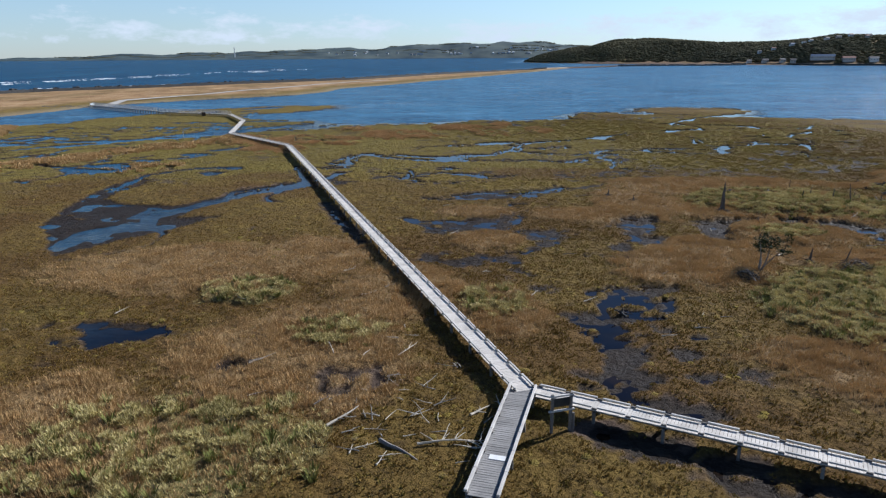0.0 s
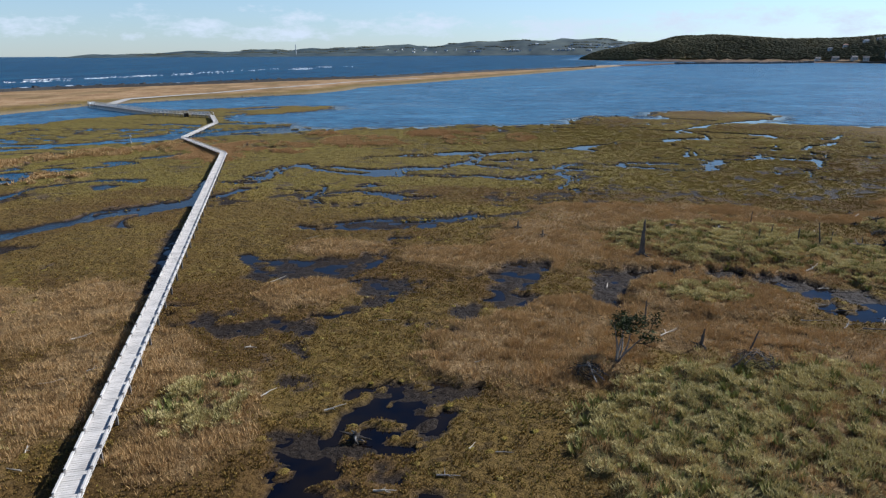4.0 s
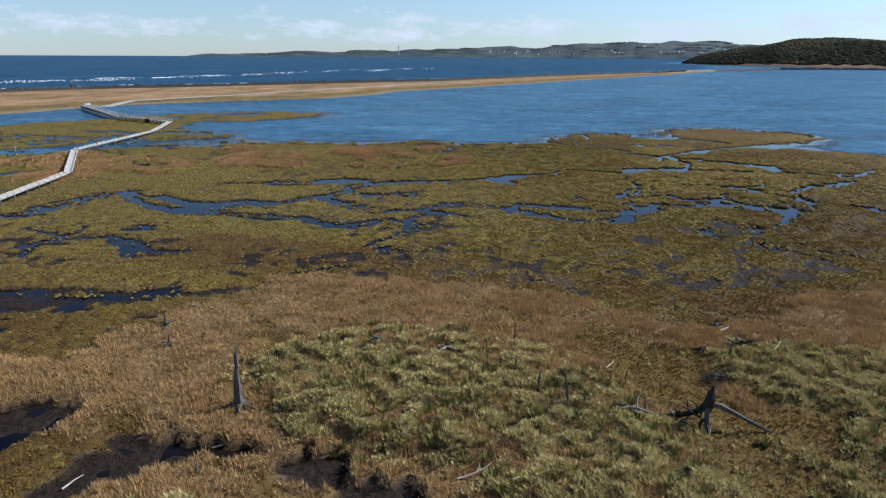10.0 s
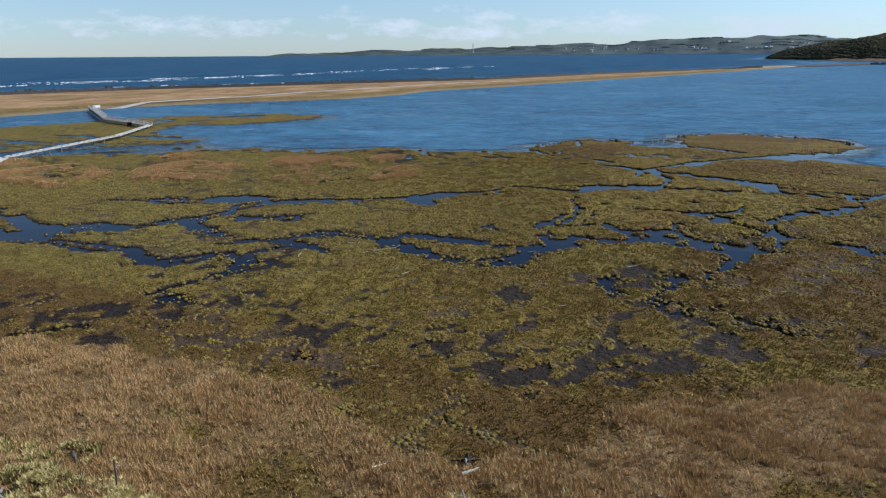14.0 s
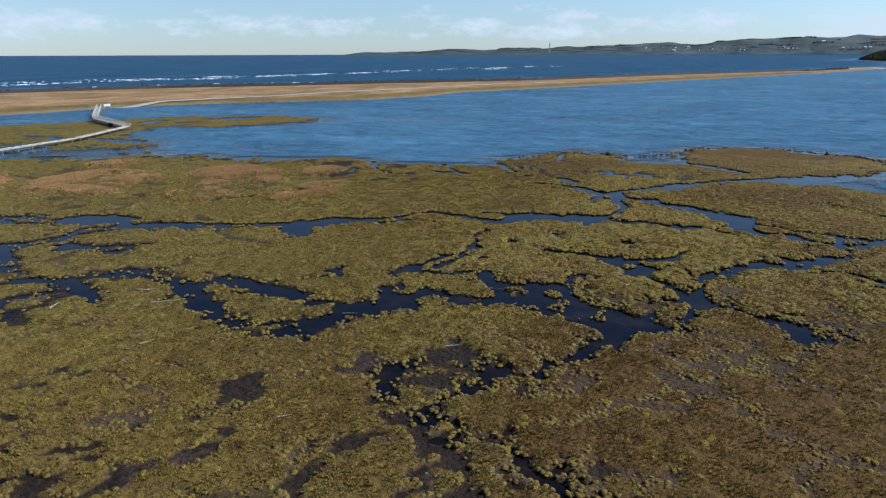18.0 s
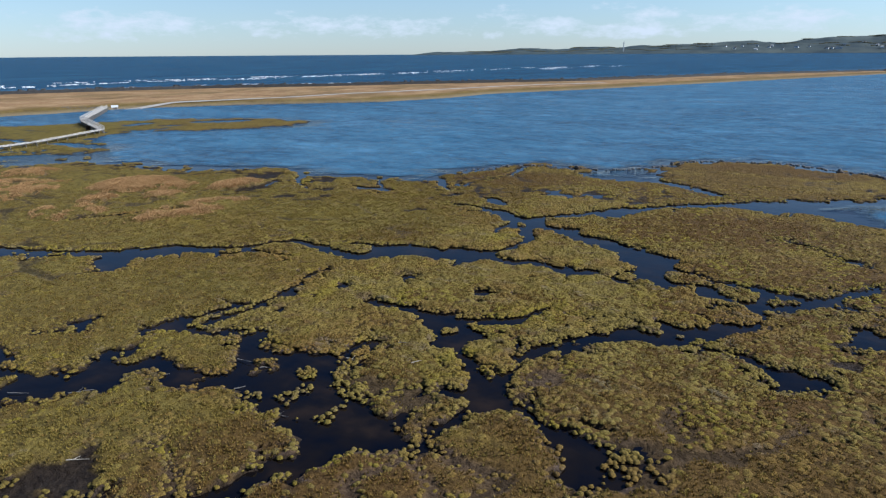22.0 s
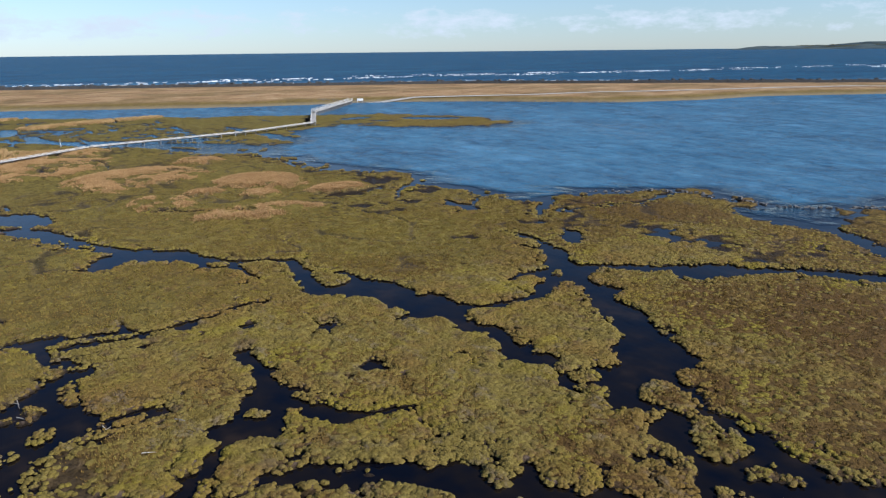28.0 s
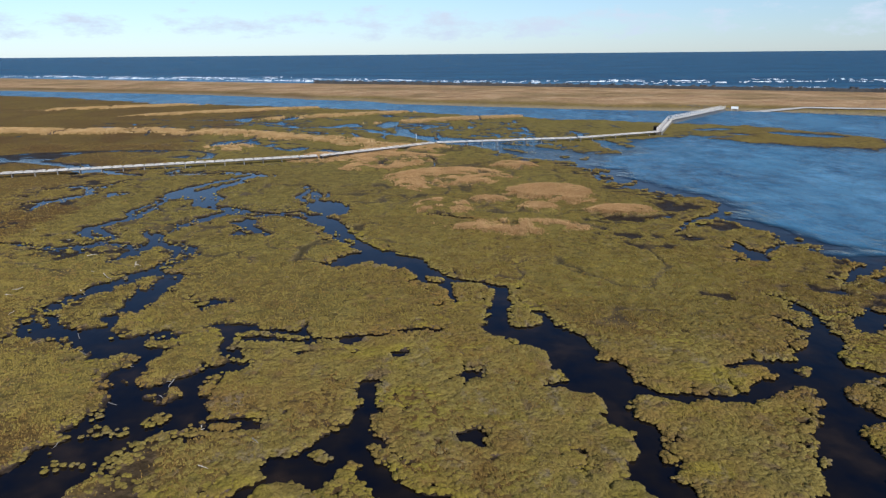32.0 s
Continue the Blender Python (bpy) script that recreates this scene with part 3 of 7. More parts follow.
creek((65, 180.7, 1.4), (65.2, 179.7, 1.8), (64.2, 178.7, 0.8), (64.6, 176.9, 0.8), (65.2, 175.6, 0.8))
creek((64.3, 179.9, 0.7), (64, 182, 0.8), (63.1, 183.6, 0.8), (62.9, 185.6, 0.8), (63.1, 187.6, 0.8))
creek((75.1, 188.5, 0.25), (72.5, 189.2, 0.3), (70, 189.5, 0.3))
pool((80, 188.9), (79.5, 189.7), (80.2, 190.1), (81.6, 190.1), (81.9, 189.2), (81.5, 188.5))
# lower pond
bank_a = [(86.8, 176.9), (87.5, 175.4), (88.7, 174.7), (89.7, 174.4), (90.3, 174.5), (90.3, 175.6), (90.2, 176.7), (89.5, 177.8), (89.6, 178.9), (91.1, 181.4), (92, 183), (93.4, 185), (94.9, 186.3), (97.4, 187.7), (99.5, 188.6), (100, 187.8), (97.7, 185.8), (96, 185.5), (93.7, 183.5), (92.4, 181.8), (91.5, 180.2), (90.5, 178.4), (90.5, 176.9), (90.9, 175.3), (91.3, 173.1), (92.1, 172.5)]
bank_b = [(93, 172), (93.3, 171.1), (92.7, 170.9), (91.9, 170.9), (91, 170.4), (90.5, 169.2), (90.4, 168.2), (89.8, 167.2), (89.6, 166), (90.1, 164.6), (90.1, 163.9), (89.7, 164.4), (89.5, 166.2), (89.6, 167.5), (90, 168.6), (90.1, 169.6), (90.2, 170.9), (89.5, 171.6), (89.1, 171), (88, 170.7), (87.4, 171.4), (87.8, 171.6), (88.9, 172.6), (87.7, 173.8), (86.8, 174.8), (86, 176.1)]
pool(*bank_a, *bank_b)
# east pond
pool((95.2, 170.3), (96, 170.8), (97.1, 170.9), (98.4, 170.6), (99.3, 170.2), (100.1, 169.6), (100.7, 169.2), (101.2, 169.4), (100.9, 168.6), (101.2, 167), (100.4, 166.8), (99.7, 166.2), (98.6, 166), (98.2, 165.9), (97.7, 166.4), (97.2, 167.1), (97, 167.8), (96.5, 168.3), (95.8, 168.8))
creek((93.2, 171.2, 0.7), (94.3, 170.9, 0.5), (95.4, 169.9, 0.5))
# pond south
bank_a = [(75.2, 169.9), (77.4, 170.6), (79, 172.2), (78.9, 174.1), (78.8, 175.5), (79.6, 173.5), (79.4, 172), (78.8, 170.7), (79.3, 169.5), (80.5, 168), (81.8, 167.7), (83.3, 167.3), (84.7, 166.8), (86, 166.1), (87.2, 166.2), (88.2, 165.2), (89.1, 164.5), (90, 163.9), (89, 163.5), (88.3, 163.4), (87, 162.7), (86.3, 161.9), (86.1, 160.7), (85.7, 159.6), (85.3, 158.9), (85, 157.8), (84.7, 156.9), (84, 155.5), (83.4, 154.3), (83, 153.9), (82.5, 152.8), (82.4, 152.3), (82.4, 151.5), (82.1, 151.2), (81.8, 152.1)]
bank_b = [(82, 152.9), (81.8, 153.9), (81.2, 154.3), (81.9, 154.6), (82.8, 155.4), (83.4, 156.3), (83.6, 157.1), (83.5, 158.4), (84.2, 160.1), (84.5, 160.6), (84.3, 161.3), (83.7, 161.8), (82.5, 162.2), (81.6, 162.3), (80.9, 162.3), (80.5, 163), (80.2, 163.8), (79.5, 164.1), (78.8, 163.4), (77.9, 163.4), (76.8, 163.8), (75.7, 164.2), (74.7, 164.1), (72.6, 163.1), (71.4, 162.6), (70.6, 162.3), (69.6, 162.7), (68.5, 163.2), (67.6, 162.9), (67, 162.3), (67.3, 161), (67.9, 159.7), (67.6, 159.2), (66.1, 159.7), (67, 158.7)]
bank_c = [(66.7, 158), (65.7, 156.9), (64.5, 155.9), (63.7, 155.4), (64.1, 154.5), (63.9, 153.4), (63.7, 152), (63.1, 151), (62.2, 150.2), (61.8, 149.4), (61.8, 149), (59.7, 150.1), (60.7, 151.4), (62.3, 152.1), (62.8, 152.9), (62.9, 154.1), (62.8, 155.4), (62.9, 156.2), (63.6, 157.5), (66.1, 158.5), (65.1, 159.7), (63.9, 161), (62.7, 161.6), (63.3, 162.3), (64.8, 162.1), (65.9, 162.3), (67.1, 163.7), (67.7, 164.5), (70, 164), (71.7, 163.5), (74, 164.9), (75.1, 164.9), (76.2, 164.5), (77.1, 166), (76.5, 167.4)]
pool(*bank_a, *bank_b, *bank_c)
creek((60.2, 155.8, 1.4), (61.5, 156.3, 1), (62.9, 156.6, 0.8))
pool((47.7, 157.2), (48.2, 158.1), (49, 158.9), (51.5, 158.2), (53.2, 157.8), (55, 158.2), (57.1, 159), (58, 158.6), (57.9, 157.9), (57.1, 156.9), (54.1, 156.9), (51.7, 157.3), (50, 157.7), (48.6, 157.2))
pool((55, 163.7), (56.1, 164.6), (56.4, 165.6), (57.6, 164.9), (57.2, 164.1), (56.2, 163.7))
creek((65.2, 177.9, 0.6), (65.7, 176, 0.7), (65.2, 174.6, 1.2), (64.5, 173.1, 1.2), (64.6, 171.5, 1.4))
# dark arm
bank_a = [(75.3, 215.7), (77.8, 216.3), (79.4, 216.4), (80.4, 214.8), (81.9, 213.7), (83.3, 213.7), (84.1, 214.1), (85.4, 212.9), (87, 211.6), (88.9, 211), (89.8, 210.7), (91.2, 210.6), (92.2, 210.6), (93.2, 210), (93.5, 209.2), (93.3, 208.1), (93.5, 207.3), (94.3, 206.4), (94.1, 205.3), (93.6, 204.6), (93.7, 203.7), (94.3, 202.6), (94.4, 201.8), (95.3, 201.9), (96.1, 202.1), (97, 202), (97.5, 202.3), (98.1, 202.2), (98.6, 201.5), (99.2, 201), (100.6, 199.8), (100.1, 198.8), (99.8, 198.9), (99, 198.8), (98.5, 198.5), (97.9, 198.9), (97, 199.5), (96.1, 200.3), (95.2, 200.3), (94.5, 199.6)]
bank_b = [(93.4, 199.5), (92.9, 200.1), (93.1, 201), (91.9, 200.9), (91, 200.7), (90.8, 199.6), (92, 199), (90.8, 198.9), (89.4, 199.2), (87.6, 199.9), (86, 200), (85.4, 199.3), (83.8, 200), (81.3, 200.4), (79.5, 200.4), (79.4, 201.3), (81.3, 201.1), (83.2, 200.9), (84.3, 200), (85.7, 200.5), (86.3, 201.5), (87, 200.5), (88.8, 199.7), (89.9, 199.8), (90.7, 200.3), (90.6, 201.1), (90.5, 201.8), (88.9, 202.6), (90.3, 202.7), (89.8, 204.3), (88.9, 205.3), (87.5, 206.3), (87.1, 207.4), (85.7, 209), (84.2, 210.5), (82.8, 210.3), (81.3, 211.3), (80.5, 212.3), (78.3, 213.6)]
pool(*bank_a, *bank_b)
creek((94.3, 205.3, 0.7), (95.6, 205, 0.8), (96.8, 204.5, 0.8), (97.9, 204.1, 0.8), (98.9, 203.9, 0.9), (100.3, 203.6, 1), (101.5, 203.4, 1), (102.8, 203.3, 1.2))
isle((96.2, 200.4), (96.2, 201.1), (96.9, 201.2), (97.1, 200.4))
# lagoon creek
pool((67.2, 219), (68.1, 218.7), (70, 217.5), (71.2, 218.2), (72.2, 220.3), (73.2, 222.5), (75.4, 224), (77.4, 227.4), (79.4, 230.9), (82.1, 233.2), (84.6, 235.9), (88.9, 239.5), (92.9, 242.1), (95.4, 245.2), (98.2, 246.8), (101.2, 247.5), (105, 248.9), (109, 250.1), (110.7, 235.9), (106.8, 238.1), (104.5, 239.8), (102.1, 240.3), (100, 239.2), (99.4, 237.1), (97.8, 238.3), (95.3, 238.5), (92.7, 238.7), (89.7, 237.3), (86.6, 234.7), (84.7, 232.4), (82.6, 229), (82.2, 226.9), (81.7, 225), (80.2, 224.3), (78.3, 224.4), (76.5, 222.2), (74.4, 220.5), (73.3, 219.3), (73.5, 216.6), (73.9, 214.4), (74, 212.7), (73.9, 210.4), (72.8, 212.3), (71.3, 212.6), (70.2, 211.4), (69.6, 213.6), (70.6, 215.1), (68.8, 216.9))
creek((62.1, 218.5, 1), (65, 219.4, 1.4), (67.5, 218.5, 2), (70, 216.2, 3))
creek((75.4, 215.1, 2), (77.2, 214.6, 2.4), (79.9, 213.2, 3.2), (82.6, 212.2, 4))
pool((59.6, 226.8), (60.5, 228.9), (63.1, 227.4), (65.3, 225.1), (64.7, 223.4), (62.6, 223.7))
creek((49.3, 233.5, 1), (45.7, 236.3, 2), (51.7, 230, 0.9))
creek((35.3, 224.9, 1), (39.7, 224.5, 2.6), (43.3, 224.7, 2.6))
# right arm
bank_a = [(99, 201.3), (99.8, 200.6), (100.6, 200), (101.8, 199.7), (102.3, 200), (102.5, 201), (102.6, 202.3), (102, 203.6), (102.9, 203.9), (104.2, 203.7), (105.8, 203.8), (107, 203.5), (107.9, 204.3), (108.9, 206.4), (110.1, 208), (111.3, 210.6), (111.6, 209), (110.6, 207.2), (109.5, 205.1), (108.9, 203.4), (108.3, 202.7), (109, 201.5), (108.3, 201.5), (107.3, 201.1), (106.6, 199.7), (105.8, 199.4), (105.2, 198.4), (104.3, 197.5), (103.4, 197.8), (103.6, 195.9), (103.6, 193.6), (103, 192.2), (102.1, 191.8), (101.6, 191.3), (101.2, 190.1), (101.4, 188.9), (100.4, 188.6), (99.5, 188.3), (98.6, 188.4), (98.4, 186.9), (98.4, 186.4), (97.5, 186.1)]
bank_b = [(96.5, 186.1), (96, 186.2), (95, 185.4), (94.3, 185.5), (93.4, 184.4), (93.1, 183.6), (91.7, 183), (91, 181.7), (90.2, 179.9), (89.4, 178.3), (89.1, 178.1), (89.2, 179.4), (89.6, 180.6), (90, 182.1), (90.8, 183.5), (92.1, 184.8), (93.6, 185.9), (94, 187.3), (95, 188.1), (95.6, 187.8), (96.3, 187.8), (97.2, 188.3), (97.1, 189.1), (96.4, 190), (96.5, 191.2), (97.4, 190.4), (98.5, 190.3), (99.5, 191.6), (100.1, 191.2), (99.9, 192.5), (100.3, 193.2), (101.3, 193.1), (102, 193.7), (103, 194.2), (103.2, 195.2), (103.2, 196.4), (102.8, 197.1), (102, 197.6), (101, 198.5), (100, 198.6), (98.8, 198.8), (98.2, 199.6)]
pool(*bank_a, *bank_b)
isle((102.9, 199.7), (103.3, 201.7), (104.9, 202.1), (106.1, 202), (105.2, 200.7), (103.5, 199.3))
# south dark
pool((100, 186.9), (101.2, 187.5), (102.2, 187.8), (103.1, 188), (104, 187.9), (104.8, 187), (105.4, 186.2), (106.4, 186.6), (107.3, 186.7), (108.2, 186.5), (108.8, 185.7), (109.1, 185.2), (105.7, 182.4), (105.8, 183.2), (105.6, 185), (105, 185.8), (104.2, 186.5), (103.5, 186.7), (102.6, 186.9), (101.6, 186.7), (100.5, 186.5))
creek((99.3, 186.9, 0.7), (100.2, 186.9, 0.8))
creek((84.2, 183.4, 0.8), (85.4, 184.7, 0.8), (86.4, 186.1, 0.8), (87, 187.6, 0.8), (87.2, 188.8, 0.5), (89.4, 188.1, 0.25), (91.2, 188.4, 0.25), (91.9, 189.5, 0.25), (94.2, 189.6, 0.3), (96.2, 189.3, 0.4))
creek((77.4, 199.6, 1.6), (79.8, 200, 1.6), (82.5, 199.9, 1.6), (84.8, 198.9, 1.6), (86.4, 199.6, 1.4), (87, 201.3, 1.2))
creek((83.7, 195.1, 0.4), (84.1, 196.3, 0.4))
pool((107.4, 219.4), (108.4, 218.5), (109.8, 218.2), (110.2, 217.4), (109.5, 217.3), (108.5, 217.2))
creek((101, 224.2, 0.3), (103.4, 222.9, 0.5), (105, 222.2, 0.3))
creek((100.9, 197.2, 0.4), (98.8, 197.2, 0.3))
creek((12.4, 151.1, 1.1), (13.8, 153.6, 1.1), (15.7, 155.9, 1), (17.7, 158.2, 1), (18.7, 160.7, 1.2), (17.5, 163, 2), (18.2, 164.6, 1.6), (19, 166.7, 1), (21.7, 168.9, 1), (24.7, 171, 1.2), (27.7, 172, 1), (34.1, 175.9, 1), (38.6, 178.6, 1.4))
pool((9.3, 166.3), (9.4, 169), (11.4, 170.6), (14.4, 172), (17.7, 170.8), (16.7, 168.8), (12.4, 166.9))
creek((-5.7, 163.1, 0.6), (-0.5, 164.6, 0.8), (5.7, 164.3, 1.3), (9.3, 166.3, 1))
creek((16.8, 171.1, 1.2), (21.6, 169.6, 1.2))
pool((21.4, 157.6), (20.9, 159.7), (22.4, 160), (24, 159), (22.7, 157.3))
pool((26.8, 159.7), (28.3, 161.5), (29.3, 163.4), (30.1, 161.5), (29.7, 159.7))
creek((16.4, 154.3, 1.6), (20.5, 152.7, 2.2), (23.7, 151.7, 1.4), (25.9, 151, 0.8))
creek((27.3, 147.3, 0.9), (29.6, 148.7, 1), (32, 150.2, 1), (34.1, 151.2, 1), (33.4, 152.6, 0.9), (35.7, 154.3, 0.9), (38.2, 155.8, 0.8))
bare((29.5, 142.6), (30.7, 144.1), (34.4, 143.1), (36.7, 145), (36.3, 146.6), (34.6, 148.7), (36.6, 148.6), (38.9, 146.9), (38.3, 144.8), (39.4, 142.1), (37.9, 139.9), (36.9, 137.9), (36, 136.6), (36.5, 135.3), (34.2, 136.7), (35.2, 138.6), (32.9, 140.8), (29.8, 141.9), share=0.75)
creek((29, 140.2, 1.6), (30.3, 141.5, 1), (30.1, 142.8, 0.8))
bare((53.6, 150.4), (54.3, 152), (55.6, 152.5), (57.8, 149.6), (60, 149.9), (61.5, 151.3), (61.4, 148.7), (59.2, 147.7), (56.3, 148.5), share=0.75)
bare((56.7, 141.6), (57, 143), (58.1, 144.1), (59.2, 143.2), (58.6, 141.7))
creek((43.9, 159.1, 0.3), (48.1, 157.5, 0.4), (50.5, 157.1, 0.6), (54.2, 156.8, 0.5), (57, 157.6, 0.4))
bare((74.2, 129.2), (73.9, 131.4), (73.6, 133.8), (73.9, 136.1), (74.3, 137.8), (74.3, 139.4), (75, 140.6), (75.4, 141.7), (74.5, 142.7), (73.2, 143.6), (72, 147.3), (71.2, 148.8), (73.1, 150.3), (73.5, 153.1), (74.1, 155.7), (76.3, 153.7), (78.7, 152.8), (78.7, 151), (79, 148), (78.1, 146.8), (76.6, 146.1), (75.1, 145.4), (73.7, 147), (74.2, 145.1), (75.7, 143.7), (78, 143.3), (79, 143.8), (80.1, 142.9), (81.1, 140.9), (83.1, 138.8), (84.9, 137), (86.1, 134.6), (86.9, 133.3), (83.8, 131.9), (81.8, 132.7), (80.3, 134.9), (79.5, 137.2), (79.6, 138.7), (78.2, 140.4), (77, 141.5), (76.1, 139.8), (75.7, 138.1), (75.5, 136.1), (76, 133.6), (77.4, 130.7), (77.6, 129.1), (75.5, 128.1), share=0.66)
isle((73.5, 148.8), (74.5, 150.5), (76, 151.7), (77.7, 150.7), (78.6, 149.3), (77.9, 147.2), (76.2, 147), (74.7, 147.6))
creek((72.1, 148.7, 1), (73, 146.3, 1.2), (74.4, 144.8, 1))
creek((77.2, 145.5, 0.7), (77.8, 146.8, 0.8), (78.9, 148.2, 1), (78.8, 150.6, 1), (79.6, 152.1, 1.2))
creek((77.1, 143.4, 0.5), (78.6, 143.8, 0.6), (79.9, 143, 0.6), (80.6, 142, 0.5), (82.4, 143, 0.3), (83.7, 142.1, 0.5), (84.7, 141.5, 1), (85.3, 140.7, 0.7), (86.9, 140, 0.4), (88.3, 139.6, 0.5), (89.5, 139.2, 0.4))
bare((54.2, 139.1), (53.3, 137.2), (52.5, 135.7), (51, 134), (49.5, 132.8), (50.2, 134.2), (51.6, 136.1), (52.5, 137.9), (53.7, 139.6))
bare((55.8, 134.7), (57, 136.2), (56.1, 137.4), (57.2, 134.8), (56.8, 133.2))
bare((43, 130.9), (43.5, 133.3), (44.9, 135.1), (46.7, 134.2), (47.3, 131.8), (48.7, 129.6), (51.9, 130.1), (54.9, 130.7), (57.1, 128.4), (56.6, 126.1), (54.2, 125.7), (50.3, 126.1))
bare((60, 126.3), (60.2, 129.5), (61.5, 130.5), (63.4, 127.2), (64.7, 124.9), (63.3, 124.2))
bare((59.9, 132.1), (62, 133.4), (64.7, 133.5), (65.5, 131.5), (63.4, 130.9))
bare((66.7, 125.2), (66.2, 127.9), (66.7, 130), (68.4, 129.5), (71.9, 131.7), (73.6, 130.1), (73.1, 127.6), (71, 126.7), (68.4, 127.1), (68.7, 125), (67.4, 124.4))
bare((65.5, 137.2), (66, 139.3), (68.1, 137.5), (68.8, 134.5), (68.4, 132.1), (66.9, 132.9))
pool((-18.6, 152.2), (-18, 153.3), (-12.4, 148.5), (-7.3, 145), (-3.8, 143.9), (-0.3, 144.3), (3.2, 144), (6.5, 141.7), (4.5, 140.4), (1.6, 140.1), (-1.8, 140.7), (-6.5, 142.7), (-11.7, 145.9))
creek((-20.8, 144.7, 1), (-18.9, 147.8, 1), (-17.6, 151.2, 1.2))
creek((3.9, 143.2, 1.6), (4.7, 146.2, 1.2), (5, 148.1, 2), (9.7, 148.1, 2), (11.8, 150.2, 1.2), (14, 153.9, 1), (15.9, 158.6, 1))
creek((6.9, 141.2, 1), (11.6, 140.7, 1.2), (15, 139.7, 1.4), (18, 141.2, 1), (19.4, 141.6, 1.4), (22.1, 139.9, 2), (24.6, 138.5, 2.4), (27.5, 138.8, 2), (28.3, 140.1, 1), (30.5, 143, 0.8), (32.3, 144.2, 0.8))
creek((-0.2, 130.3, 1.4), (1.2, 131, 1.8), (3.2, 131.1, 1.2))
pool((1, 125.4), (2.5, 125.9), (5.3, 124.5), (7.9, 121.7), (8.5, 119.5), (7.9, 119.3))
bare((1, 125.4), (4.3, 126.9), (9.1, 128.4), (11.7, 127.3), (9.4, 125.7), (10.4, 123.2), (14.2, 122.4), (11.1, 120.5), (8.1, 119.2))
bare((21.4, 118.3), (22.2, 121.1), (25.4, 123), (28.6, 125.9), (31.4, 128.7), (34.5, 125.8), (33.8, 123.8), (29.1, 120.7), (25.1, 117), (22.8, 114.8), (21.6, 116.7))
creek((28.6, 118.8, 0.5), (30.5, 120.5, 0.7), (32.3, 122.2, 0.7))
bare((33.5, 127.4), (36.7, 132.4), (39.9, 131.3), (40.1, 125.7), (38.8, 123.6), (35.8, 123.6))
bare((34, 119.8), (36.1, 122), (40.1, 120.1), (39.3, 117.7), (36.3, 117.9))
creek((34.3, 129.4, 1.4), (35.1, 130.4, 1.6))
bare((17.4, 111), (18.2, 112), (20.7, 111.3), (24.1, 112.8), (26.2, 114.4), (27.1, 115.4), (27.2, 112), (24.1, 110.4), (21.2, 109.3), (19.6, 109))
creek((18.4, 110.1, 1.6), (18.9, 110.7, 2))
bare((36.2, 139.2), (36.1, 145.9), (37.8, 149.5), (38.5, 143.8), (40.9, 143.2), (39.2, 138.9), (38.3, 136.2))
bare((39, 133.1), (43.5, 136.7), (45.7, 135.2), (47, 131.5), (43, 131.3), (40.7, 129.6))
bare((48.2, 129.1), (50.8, 131.7), (55.9, 132.4), (57.9, 131.2), (56.9, 126), (53.6, 124.3), (50.3, 126.3))
creek((52.9, 123.1, 0.4), (54.1, 122.9, 0.6))
bare((53.2, 124.1), (54.7, 122.4), (57.5, 121.3), (59.1, 120.5), (58.2, 118.4), (57, 119.3), (54.6, 121.1))
bare((58.2, 129.6), (63, 133.7), (66.3, 133.8), (67.7, 127.9), (63.8, 127.4), (60.3, 127.1))
bare((67.9, 125.1), (71.1, 129.6), (76, 132.7), (80.4, 133.2), (80.1, 128.9), (75.7, 127.5), (73.3, 124.9), (69.8, 123.2), share=0.7)
pool((-1.5, 82.8), (-1.9, 84.5), (-0.7, 85.6), (0.5, 86.2), (-0.2, 87.9), (1.1, 88.4), (2.9, 88.9), (5.3, 88.6), (7.1, 88.2), (8, 89.5), (8.1, 90.2), (8.9, 88), (7.4, 86.1), (7.2, 84.8), (7, 83), (5.2, 83.3), (3.6, 84.8), (1.8, 84.5), (0.3, 83.1), (-0.2, 81.8))
bare((-6.4, 89.9), (-5.4, 90.9), (-2.3, 89.1), (0.7, 88.8), (7.2, 89.9), (9.6, 92.5), (11.5, 94.4), (10.6, 89.7), (10.4, 86.4), (7.9, 82.4), (3.1, 82.2), (-1.4, 81.4), (-2.3, 82.5), (-3.2, 86.1))
pool((9.9, 81), (10.6, 81.9), (12.6, 81.7), (13.5, 82.7), (13.9, 83.5), (14.6, 82.5), (14.9, 80.5), (14.1, 79.9), (12, 80.3))
bare((7.5, 82.9), (13.7, 83.9), (16.3, 80.1), (14.5, 79.3), (11.3, 79.3))
pool((21.7, 85.4), (23.3, 86.2), (24.3, 87.6), (24.8, 88.9), (26.9, 88.6), (27.6, 87.7), (26.3, 85.6), (25.9, 83.3), (25.3, 81.7), (23.9, 82.5), (22.5, 83.3))
bare((18.2, 83.5), (20.2, 84.4), (21.3, 86.3), (24.2, 89.3), (27.4, 88.3), (27.2, 85.5), (26.3, 82.7), (25.1, 81), (22.6, 80.6), (20.8, 81.8))
pool((22.1, 78.8), (22.8, 80.3), (23.2, 81.4), (23.3, 79.5), (24.3, 78.6), (26, 78.6), (24.1, 77), (23.2, 76.8))
bare((21.2, 80.9), (23.1, 81.7), (26.9, 78.2), (23.2, 76.3))
pool((31.5, 79), (31.7, 81.8), (31.9, 84.8), (32.9, 86.6), (34.3, 86.5), (36, 87.1), (36.6, 85.6), (36, 83.5), (34.7, 81.3), (33.5, 78.9), (32.3, 75.6), (31.9, 76.7))
